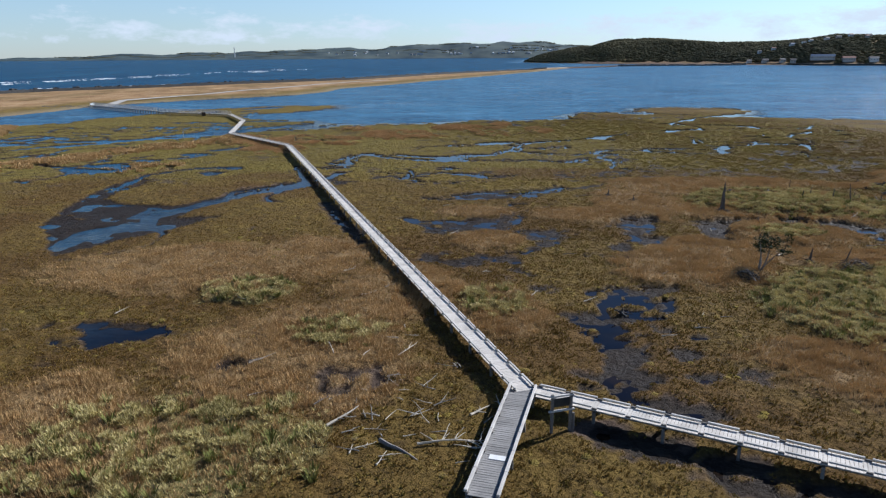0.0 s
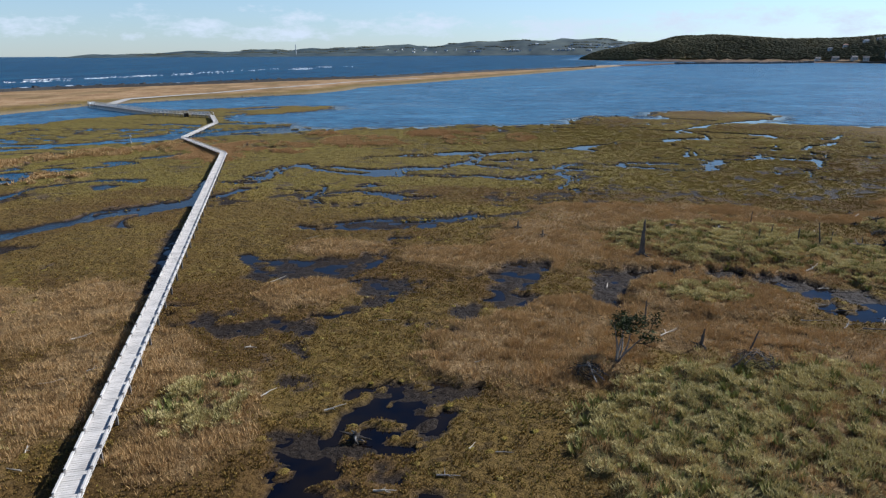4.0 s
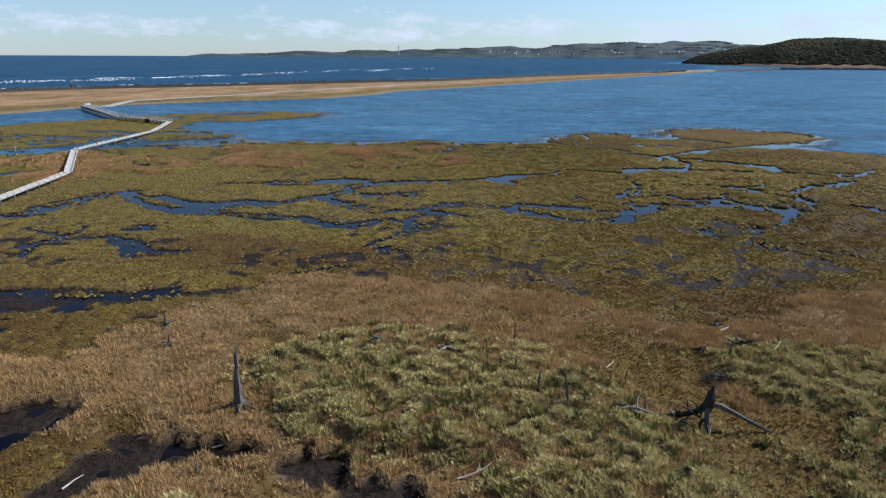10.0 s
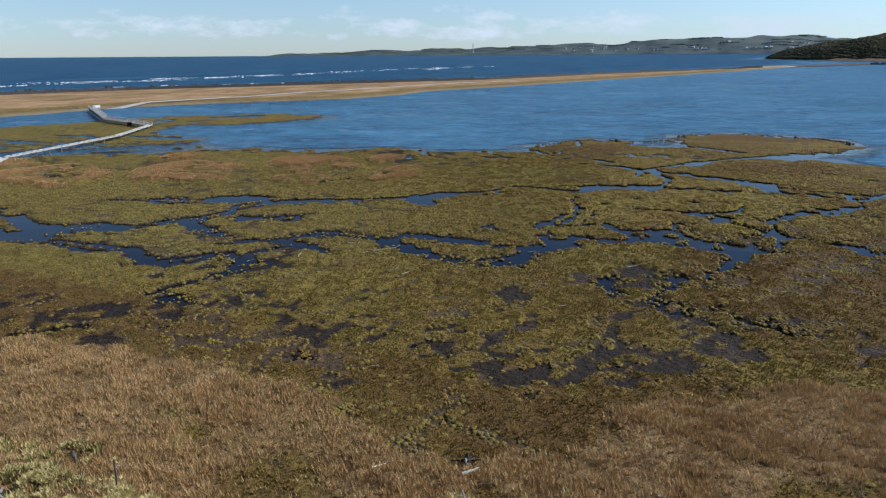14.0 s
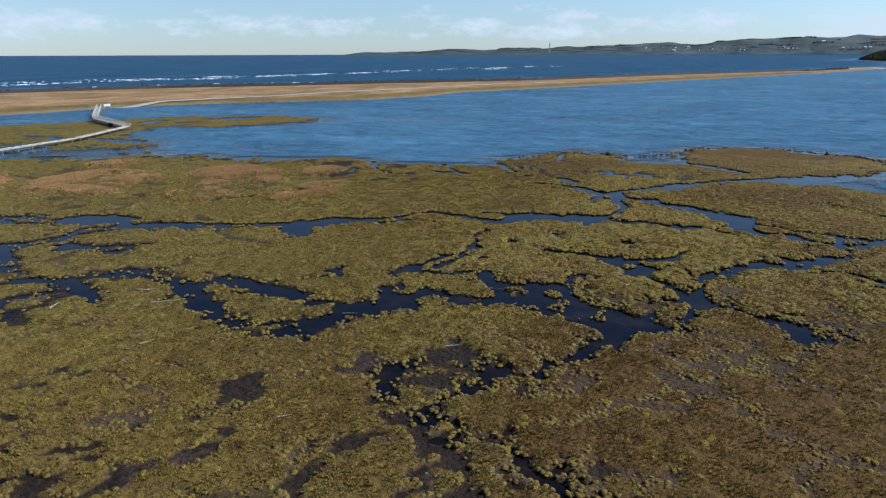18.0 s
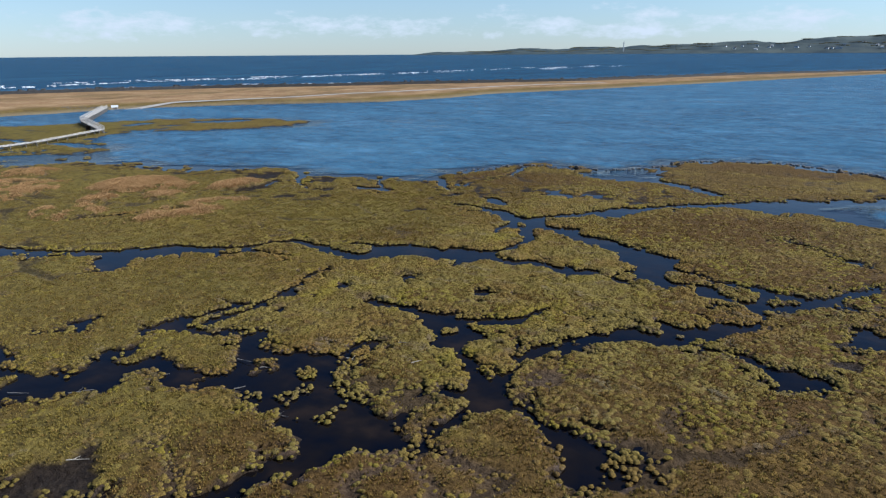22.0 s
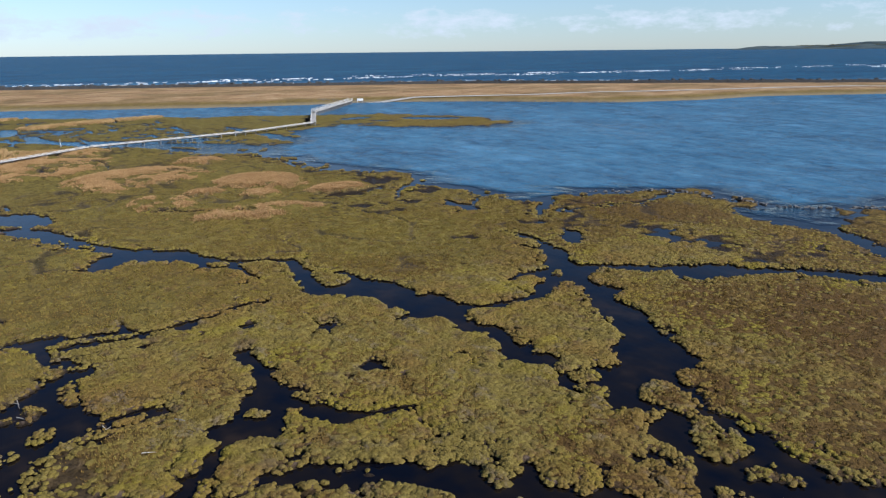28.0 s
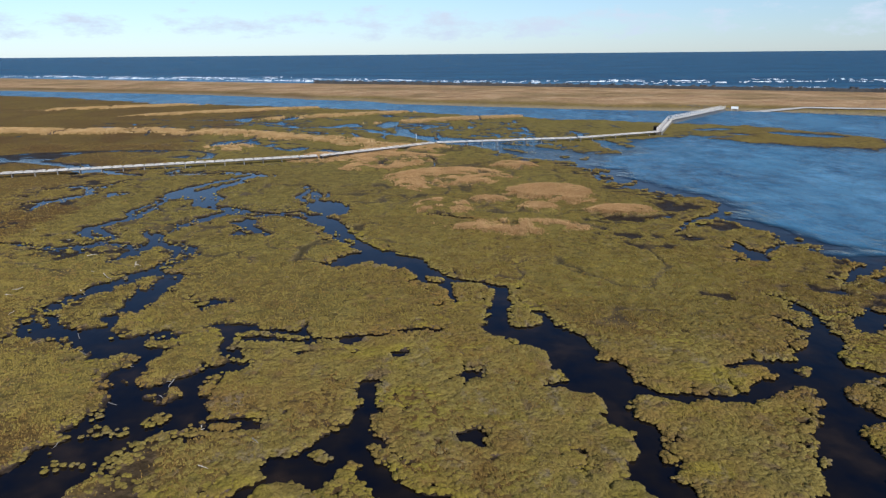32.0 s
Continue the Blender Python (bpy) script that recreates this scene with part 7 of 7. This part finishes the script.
def wind_bush(x, y):
    """A wind-bent bush: forked bare stems under a flat dark crown."""
    rng = random.Random(9)
    ob = thing("wind_bent_bush", Matrix.Translation((x, y, ground_z(x, y))), "dark evergreen wind-bent bush with forked bare stems", "bush")
    tips = []
    for n in range(5):
        bm = bmesh.new()
        a = n * 1.3
        pts = limb(bm, (0.06 * math.cos(a), 0.06 * math.sin(a), -0.1), (0.42 * math.cos(a) + 0.38, 0.42 * math.sin(a) + 0.16, 1), rng.uniform(2.6, 3.3), 0.085, rng, 0.14, 7)
        part("stem", bm, DEAD, ob)
        tips += pts[4:]
    for n in range(16):
        bm = bmesh.new()
        pts = limb(bm, rng.choice(tips[:15]), (rng.uniform(-0.5, 1.3), rng.uniform(-0.8, 0.8), 0.28), rng.uniform(0.8, 1.6), 0.03, rng, 0.25, 5, 5)
        part("branch", bm, BARK, ob)
        tips += pts[2:]
    nrng = np.random.default_rng(3)
    c = np.array([tuple(p) for p in tips if p.z > 1.9])
    c = c[nrng.integers(0, len(c), 1400)] + nrng.normal(0, (0.24, 0.24, 0.07), (1400, 3)) + (0.05, 0.03, 0.10)
    a = nrng.normal(size=(1400, 3, 3)) * (0.10, 0.10, 0.06)
    part("crown", mesh_from("crown", (c[:, None] + a).reshape(-1, 3), np.arange(4200).reshape(-1, 3), LEAF), LEAF, ob, "small dark green leaves with gaps")


wind_bush(31.3, 64.9)
tufts("brushwood", "grey-brown twiggy brushwood over the dune", scatter(500, dry * cover["sage"], 8, 0.02, 30), 14, 0.5, 0.7, 0.03, BARK, 18)

# ---- by the boardwalk ----


def notice_board(x, y, turn):
    ob = thing("notice_board", pose(x, y, ground_z(x, y), 0, 0, turn), "dark wooden notice board on two posts beside the boardwalk", "sign")
    for s in (-1, 1):
        bm = bmesh.new()
        box(bm, (0.15, 0.15, 2.55), (s * 0.58, 0, 1.12), bevel=0.012)
        part("post", bm, PILE, ob)
    for h, w in ((2.28, 1.45), (1.36, 1.6)):
        bm = bmesh.new()
        box(bm, (w, 0.12, 0.10), (0, -0.03, h), bevel=0.01)
        part("crossbar", bm, RAIL, ob)
    bm = bmesh.new()
    box(bm, (1.0, 0.05, 0.52), (0, 0.01, 1.86), bevel=0.006)
    part("panel", bm, PANEL, ob, "faded dark panel")
    bm = bmesh.new()
    box(bm, (0.13, 0.13, 1.25), (0.74, -0.05, 0.5), bevel=0.01)
    part("stub_post", bm, PILE, ob)


notice_board(6.7, 35.2, 16)
plate = new("notice_plate", box_mesh("notice_plate", (0.85, 0.42, 0.03), WHITE))
plate.matrix_world = pose(2.75, 31.25, DECK_Z + 0.012, 0, 0, -16)
tagged(plate, "pale blank plate lying on the boardwalk planks", "plate")


def handrail(a, b, base):
    """Tall pale railings of the bridge: posts and two rails a side."""
    a, b = Vector((*a, 0)), Vector((*b, 0))
    way, length = (b - a).normalized(), (b - a).length
    ob = thing("bridge_railing", Matrix.Translation((a.x, a.y, base)) @ Matrix.Rotation(math.atan2(way.y, way.x), 4, "Z"), "pale timber bridge railing with posts and rails", "railing", "bridge railings")
    post = box_mesh("railing_post", (0.12, 0.12, 1.1), RAIL, 0.01)
    for side in (-1, 1):
        for n in range(int(length / 2) + 1):
            part("post", post, RAIL, ob).matrix_local = Matrix.Translation((n * 2.0, side * 0.76, 0.5))
        for h in (0.58, 1.02):
            bm = bmesh.new()
            box(bm, (length, 0.07, 0.11), (length / 2, side * 0.76, h))
            part("handrail", bm, RAIL, ob)


handrail(BENDS[5], BENDS[6], DECK_Z + 0.25)
handrail(BENDS[4], BENDS[5], DECK_Z)



def bird_hide(x, y, turn):
    """A small dark board shelter with a flat roof beside the boardwalk."""
    ob = thing("board_shelter", pose(x, y, ground_z(x, y), 0, 0, turn), "small black board shelter beside the boardwalk bend", "shelter")
    for name, size, at in (("back_wall", (1.2, 0.08, 1.3), (0, 0.4, 0.6)), ("side_wall", (0.08, 0.72, 1.3), (-0.56, 0, 0.6)), ("side_wall", (0.08, 0.72, 1.3), (0.56, 0, 0.6)), ("roof", (1.4, 1.0, 0.10), (0, 0, 1.3)), ("floor", (1.2, 0.8, 0.10), (0, 0, 0.05))):
        bm = bmesh.new()
        box(bm, size, at, bevel=0.01)
        part(name, bm, BARK, ob)


def end_panel(x, y, turn):
    ob = thing("bridge_gate_panel", pose(x, y, ground_z(x, y), 0, 0, turn), "white board barrier at the end of the bridge", "barrier")
    for s in (-1, 1):
        bm = bmesh.new()
        box(bm, (0.12, 0.12, 2.3), (s * 1.1, 0, 1.0), bevel=0.01)
        part("post", bm, RAIL, ob)
    bm = bmesh.new()
    box(bm, (2.6, 0.06, 0.9), (0, -0.1, 1.6), bevel=0.01)
    part("board", bm, WHITE, ob)


bird_hide(-86.3, 252.6, 67)
end_panel(-151.5, 303.5, 70)


def marker_pole(x, y, h):
    ob = thing("marker_pole", Matrix.Translation((x, y, ground_z(x, y))), "thin pale marker pole standing in the grass", "pole", "marker poles")
    bm = bmesh.new()
    tube(bm, [(0, 0, -0.2), (0, 0, h)], [0.06, 0.05], 8)
    part("shaft", bm, STEEL, ob)
    bm = bmesh.new()
    box(bm, (0.5, 0.05, 0.3), (0, 0, h - 0.2))
    part("plate", bm, WHITE, ob)


marker_pole(-68.0, 182.0, 2.0)

# ---- spit: track, rocks, sea wall ----


def along(line, spacing):
    """Places and headings at even steps along a line."""
    out = []
    for (ax, ay), (bx, by) in zip(line, line[1:]):
        length = math.hypot(bx - ax, by - ay)
        for k in range(int(length / spacing)):
            t = k * spacing / length
            out.append((ax + (bx - ax) * t, ay + (by - ay) * t, math.atan2(by - ay, bx - ax)))
    return out


def track(line, width):
    pts = along(line, 4.0)
    v, f = [], []
    for k, (x, y, a) in enumerate(pts):
        for s in (-1, 1):
            px, py = x - math.sin(a) * s * width / 2, y + math.cos(a) * s * width / 2
            v.append((px, py, max(ground_z(px, py), ground_z(x, y)) + 0.12))
        if k:
            f.append((2 * k - 2, 2 * k, 2 * k + 1, 2 * k - 1))
    tagged(new("road", mesh_from("road", v, f, ROAD)), "pale gravel track along the grassy spit", "road", kind="structure")


track([(-149, 303), (-150, 330), (-128, 372), (-104, 430), (-84, 500), (-40, 580)], 4.5)


def rough_blocks(name, places, size, material, label, category, seed, tall=1.0):
    """Many uneven blocks in one mesh."""
    rg = np.random.default_rng(seed)
    corners = np.array([(-1, -1, -1), (1, -1, -1), (1, 1, -1), (-1, 1, -1), (-0.8, -0.8, 1), (0.8, -0.8, 1), (0.8, 0.8, 1), (-0.8, 0.8, 1)]) / 2
    quads = np.array([(0, 3, 2, 1), (4, 5, 6, 7), (0, 1, 5, 4), (1, 2, 6, 5), (2, 3, 7, 6), (3, 0, 4, 7)])
    v, f = [], []
    for k, (x, y, a) in enumerate(places):
        s = size * rg.uniform(0.7, 1.3)
        t = a + rg.uniform(-0.5, 0.5)
        c = corners * (1 + rg.uniform(-0.18, 0.18, (8, 3))) * (s, s * rg.uniform(0.7, 1.1), s * tall)
        c = np.stack([c[:, 0] * math.cos(t) - c[:, 1] * math.sin(t), c[:, 0] * math.sin(t) + c[:, 1] * math.cos(t), c[:, 2]], -1)
        v.append(c + (x, y, max(ground_z(x, y), WL - 0.2) + 0.32 * s * tall))
        f.append(quads + 8 * k)
    tagged(new(name, mesh_from(name, np.concatenate(v), np.concatenate(f), material)), label, category, kind="stuff")


rough_blocks("sea_wall_blocks", along([(-400, 100), (-322, 268), (-243, 413), (-154, 516), (-75, 607), (5, 772), (152, 1030)], 2.2), 1.7, CONCRETE, "row of dark concrete blocks along the seaward beach", "sea wall", 21, 1.5)
rough_blocks("breakwater_rocks", along([(310, 1244), (360, 1268), (408, 1284), (470, 1266), (561, 1308)], 2.2), 3.2, ROCK, "dark boulder breakwater at the harbour mouth", "breakwater", 23, 0.9)


def sea_wall(line):
    """A long low concrete wall with sloping faces behind the blocks."""
    v, f = [], []
    for k, (x, y, a) in enumerate(along(line, 8.0)):
        g = max(ground_z(x, y), WL)
        for off, up in ((-1.2, -0.6), (-0.6, 1.8), (0.6, 1.8), (1.2, -0.6)):
            v.append((x - math.sin(a) * off, y + math.cos(a) * off, g + up))
        if k:
            f += [(4 * k - 4 + q, 4 * k - 3 + q, 4 * k + 1 + q, 4 * k + q) for q in range(3)]
    tagged(new("sea_wall", mesh_from("sea_wall", v, f, CONCRETE)), "long dark concrete sea wall behind the beach", "sea wall", kind="structure")


sea_wall([(-398, 99), (-320, 267), (-241, 412), (-152, 515), (-73, 606), (7, 771), (110, 950)])
rr = random.Random(4)
rough_blocks("reef_stones", [(x + rr.uniform(-0.6, 0.6), y + rr.uniform(-0.8, 0.6), a) for x, y, a in along([(44, 248), (50, 256.5), (61, 260.5), (68, 262), (73, 268), (81, 282), (95.7, 285.5), (108, 279), (116, 270)], 0.4)], 0.46, ROCK, "row of small dark stones along the outer marsh shore", "rocks", 24, 0.8)
rough_blocks("shore_rocks", [(x + rr.uniform(-2, 2), y + rr.uniform(-2, 2), a) for x, y, a in along([(-166, 289), (-150, 311), (-126, 344), (-82, 388)], 0.5)], 0.45, ROCK, "grey boulders along the inner edge of the spit", "rocks", 22, 0.7)


def foam_streaks():
    rg = np.random.default_rng(8)
    v, f = [], []

    def streak(x, y, a, length, width):
        k, n = len(v), 9
        for side in (-1, 0, 1):
            for q in range(n):
                s = q / (n - 1)
                w = width * math.sin(math.pi * min(max(s, 0.04), 0.96)) * rg.uniform(0.3, 1.0) * side
                u = (s - 0.5) * length
                v.append((x + u * math.cos(a) - w * math.sin(a), y + u * math.sin(a) + w * math.cos(a), WL - 0.02 if side else WL + 0.08 + 0.22 * rg.random()))
        for q in range(n - 1):
            for r in (0, n):
                f.append((k + r + q, k + r + q + 1, k + r + n + q + 1, k + r + n + q))

    bar = [(-700, -300), (-520, 50), (-425, 290), (-395, 480), (-320, 770), (-240, 1150)]
    for x, y, a in along(bar, 13.0):
        if rg.random() < 0.72:
            off = rg.normal(0, 15)
            for _ in range(rg.integers(8, 26)):
                across, down = off + rg.normal(0, 5.0), rg.normal(0, 8)
                streak(x - across * math.sin(a) + down * math.cos(a), y + across * math.cos(a) + down * math.sin(a), a + rg.normal(0, 0.3), rg.uniform(0.8, 3.2), rg.uniform(0.12, 0.36))
    surf = [(-640, -250), (-445, 73), (-350, 272), (-268, 424), (-178, 530)]
    for x, y, a in along(surf, 6.0):
        for _ in range(3):
            if rg.random() < 0.6:
                continue
            off = 14 + abs(rg.normal(0, 16))
            streak(x - off * math.sin(a), y + off * math.cos(a), a + rg.normal(0, 0.22), rg.uniform(2, 8), rg.uniform(0.2, 0.55))
    tagged(new("sea_foam", mesh_from("sea_foam", v, f, FOAM)), "white breaking wave crests off the spit", "foam", kind="stuff")


foam_streaks()

# ---- headland and far shore ----


def clumps(name, label, centres, sizes, material, seed, flat=0.55):
    """Tree crowns far off, each a rough low-sided lump."""
    rg = np.random.default_rng(seed)
    bm = bmesh.new()
    bmesh.ops.create_icosphere(bm, subdivisions=1, radius=1.0)
    bv = np.array([tuple(p.co) for p in bm.verts])
    bf = np.array([[p.index for p in q.verts] for q in bm.faces])
    bm.free()
    n = len(centres)
    v = bv[None] * sizes[:, None, None] * rg.uniform(0.78, 1.15, (n, len(bv), 1)) * (1, 1, flat) + centres[:, None]
    f = bf[None] + (np.arange(n) * len(bv))[:, None, None]
    tagged(new(name, mesh_from(name, v.reshape(-1, 3), f.reshape(-1, 3), material, True)), label, "trees", kind="stuff")


# places of houses: x, y, width, depth, height, walls, roof
LOTS = [(618, 1362, 11, 8, 5, WALLS, ROOF_DARK), (600, 1392, 8, 7, 4, WHITE, ROOF_DARK), (630, 1318, 9, 8, 5, WALLS, ROOF_DARK), (643, 1304, 9, 8, 5, WALLS, ROOF_DARK), (678, 1270, 38, 12, 5, WALLS, ROOF_BLUE), (712, 1248, 20, 10, 5, WALLS, ROOF_RED), (748, 1234, 14, 9, 5, WHITE, ROOF_DARK), (775, 1222, 20, 10, 5, WALLS, ROOF_DARK)]
HOMES = [(690, 1412), (706, 1398), (722, 1404), (742, 1384), (760, 1376), (778, 1368), (800, 1352), (662, 1428), (836, 1340), (815, 1372), (640, 1440)]


def headland_woods():
    rg = np.random.default_rng(14)
    x, y = rg.uniform(200, 1500, 160000), rg.uniform(1000, 2450, 160000)
    h = sample(head, x, y)
    open_land = step(0.52, 0.62, fbm(x / 130, y / 130, 95, 3)) * (x > 600)
    keep = (h > 8 + 28 * step(380, 480, x)) & (h < 520) & (rg.random(160000) < np.clip(1.3 - h / 300, 0.3, 1) * (1 - 0.5 * open_land))
    for hx, hy, w in [(p[0], p[1], p[2]) for p in LOTS] + [(p[0], p[1], 11) for p in HOMES]:
        d = math.hypot(hx, hy)
        ux, uy = hx / d, hy / d
        along_sight, across = (hx - x) * ux + (hy - y) * uy, np.abs((hx - x) * uy - (hy - y) * ux)
        keep &= ~((across < w / 2 + 3) & (along_sight > -6) & (along_sight < 13))
    x, y = x[keep][:36000], y[keep][:36000]
    s = rg.uniform(2.8, 5.4, len(x)) * rg.uniform(0.8, 1.2, len(x))
    clumps("headland_woods", "dark autumn woodland covering the headland", np.stack([x, y, sample(z, x, y) + s * 0.12 + 1.8 * fbm(x / 22, y / 22, 97, 3)], -1), s, WOODS, 15, 0.36)


headland_woods()


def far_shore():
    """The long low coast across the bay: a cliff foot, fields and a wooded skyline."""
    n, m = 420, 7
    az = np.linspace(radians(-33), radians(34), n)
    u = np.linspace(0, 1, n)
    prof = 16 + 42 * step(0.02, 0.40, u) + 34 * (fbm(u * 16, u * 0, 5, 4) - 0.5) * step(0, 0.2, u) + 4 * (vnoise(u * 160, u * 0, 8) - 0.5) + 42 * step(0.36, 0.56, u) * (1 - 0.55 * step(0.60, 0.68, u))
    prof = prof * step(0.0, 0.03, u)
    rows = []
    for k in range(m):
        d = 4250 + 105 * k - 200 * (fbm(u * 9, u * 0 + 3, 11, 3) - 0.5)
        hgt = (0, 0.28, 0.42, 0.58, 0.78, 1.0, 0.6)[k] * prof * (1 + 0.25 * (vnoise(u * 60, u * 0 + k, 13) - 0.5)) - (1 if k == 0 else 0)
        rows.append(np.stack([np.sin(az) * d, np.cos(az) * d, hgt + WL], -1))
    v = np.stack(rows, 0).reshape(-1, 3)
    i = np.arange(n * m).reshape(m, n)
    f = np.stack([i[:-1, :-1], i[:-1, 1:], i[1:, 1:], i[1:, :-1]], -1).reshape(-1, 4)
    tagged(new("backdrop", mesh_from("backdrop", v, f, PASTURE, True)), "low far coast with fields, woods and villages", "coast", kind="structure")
    rg = np.random.default_rng(31)
    k = rg.integers(30, n, 9000)
    j = rg.choice([2, 3, 4, 5, 5], 9000)
    keep = vnoise(k / 7.0, j * 1.3, 35) > 0.55
    k, j = k[keep], j[keep]
    c = v.reshape(m, n, 3)[j, k] + rg.normal(0, (12, 12, 0), (len(k), 3))
    clumps("far_woods", "dark woods on the far coast", c + (0, 0, 1), rg.uniform(2.5, 5.5, len(k)), WOODS, 32)
    return v.reshape(m, n, 3)


COAST = far_shore()


def house(x, y, w, d, h, turn, wall, roof, label, base=None):
    ob = thing("house", pose(x, y, (ground_z(x, y) if base is None else base), 0, 0, turn), label, "house", "houses on the far shore")
    bm = bmesh.new()
    box(bm, (w, d, h + 2), (0, 0, h / 2 - 1))
    part("house_body", bm, wall, ob)
    bm = bmesh.new()
    e, r = 0.5, d * 0.32
    vs = [bm.verts.new(p) for p in ((-w / 2 - e, -d / 2 - e, h), (w / 2 + e, -d / 2 - e, h), (w / 2 + e, d / 2 + e, h), (-w / 2 - e, d / 2 + e, h), (-w / 2 - e, 0, h + r), (w / 2 + e, 0, h + r))]
    for q in ((0, 1, 5, 4), (2, 3, 4, 5), (0, 4, 3), (1, 2, 5), (3, 2, 1, 0)):
        bm.faces.new([vs[k] for k in q])
    part("roof", bm, roof, ob)
    for k in range(max(2, int(w / 4))):
        wx = -w / 2 + (k + 0.5) * w / max(2, int(w / 4))
        bm = bmesh.new()
        box(bm, (1.4, 0.16, 1.3), (wx, -d / 2, h * 0.55))
        part("window", bm, GLASS, ob)


rg = random.Random(12)
for x, y, w, d, h, wall, roof in LOTS:
    house(x, y, w, d, h, rg.uniform(-25, 5), wall, roof, "harbour shed with long roof by the shore" if w > 25 else "small pale house by the harbour shore")
for x, y in HOMES:
    house(x, y, rg.uniform(6, 9), 6, rg.uniform(2.8, 3.8), rg.uniform(-30, 30), rg.choice((WHITE, WALLS)), rg.choice((ROOF_DARK, ROOF_BLUE, ROOF_RED)), "pale house on the wooded hill", ground_z(x, y) + 0.6)


def harbour_wall(line):
    for (ax, ay), (bx, by) in zip(line, line[1:]):
        length = math.hypot(bx - ax, by - ay)
        ob = thing("harbour_wall", Matrix.Translation(((ax + bx) / 2, (ay + by) / 2, WL)) @ Matrix.Rotation(math.atan2(by - ay, bx - ax), 4, "Z"), "dark concrete quay wall at the harbour", "wall", "quay walls")
        bm = bmesh.new()
        box(bm, (length, 2.0, 3.4), (0, 0, 0.9))
        part("wall", bm, CONCRETE, ob)
        bm = bmesh.new()
        box(bm, (length, 2.3, 0.3), (0, 0, 2.75))
        part("coping", bm, ROCK, ob)


harbour_wall([(568, 1395), (600, 1318), (642, 1226), (746, 1186), (950, 1042)])
for n in range(60):
    k = rg.randint(150, 300)
    p = COAST[rg.choice((1, 2, 3)), k]
    house(float(p[0]), float(p[1]) - 4, rg.uniform(9, 20), 10, rg.uniform(4, 7), rg.uniform(-20, 20), WHITE, rg.choice((ROOF_DARK, ROOF_BLUE, WHITE)), "white building on the far coast", float(p[2]))


def tower(x, y, base, h, r, label):
    ob = thing("tower", Matrix.Translation((x, y, base)), label, "tower")
    bm = bmesh.new()
    tube(bm, [(0, 0, -3), (0, 0, h * 0.5), (0, 0, h)], [r, r * 0.75, r * 0.55], 10)
    part("shaft", bm, STEEL, ob)
    bm = bmesh.new()
    tube(bm, [(0, 0, h * 0.82), (0, 0, h * 0.86)], [r * 1.4, r * 1.4], 10)
    part("platform", bm, STEEL, ob)


tower(-1236, 4262, 8, 62, 3.4, "slender pale tower on the far coast")
tower(952, 1520, ground_z(952, 1520), 42, 0.5, "thin steel mast on the wooded hill")
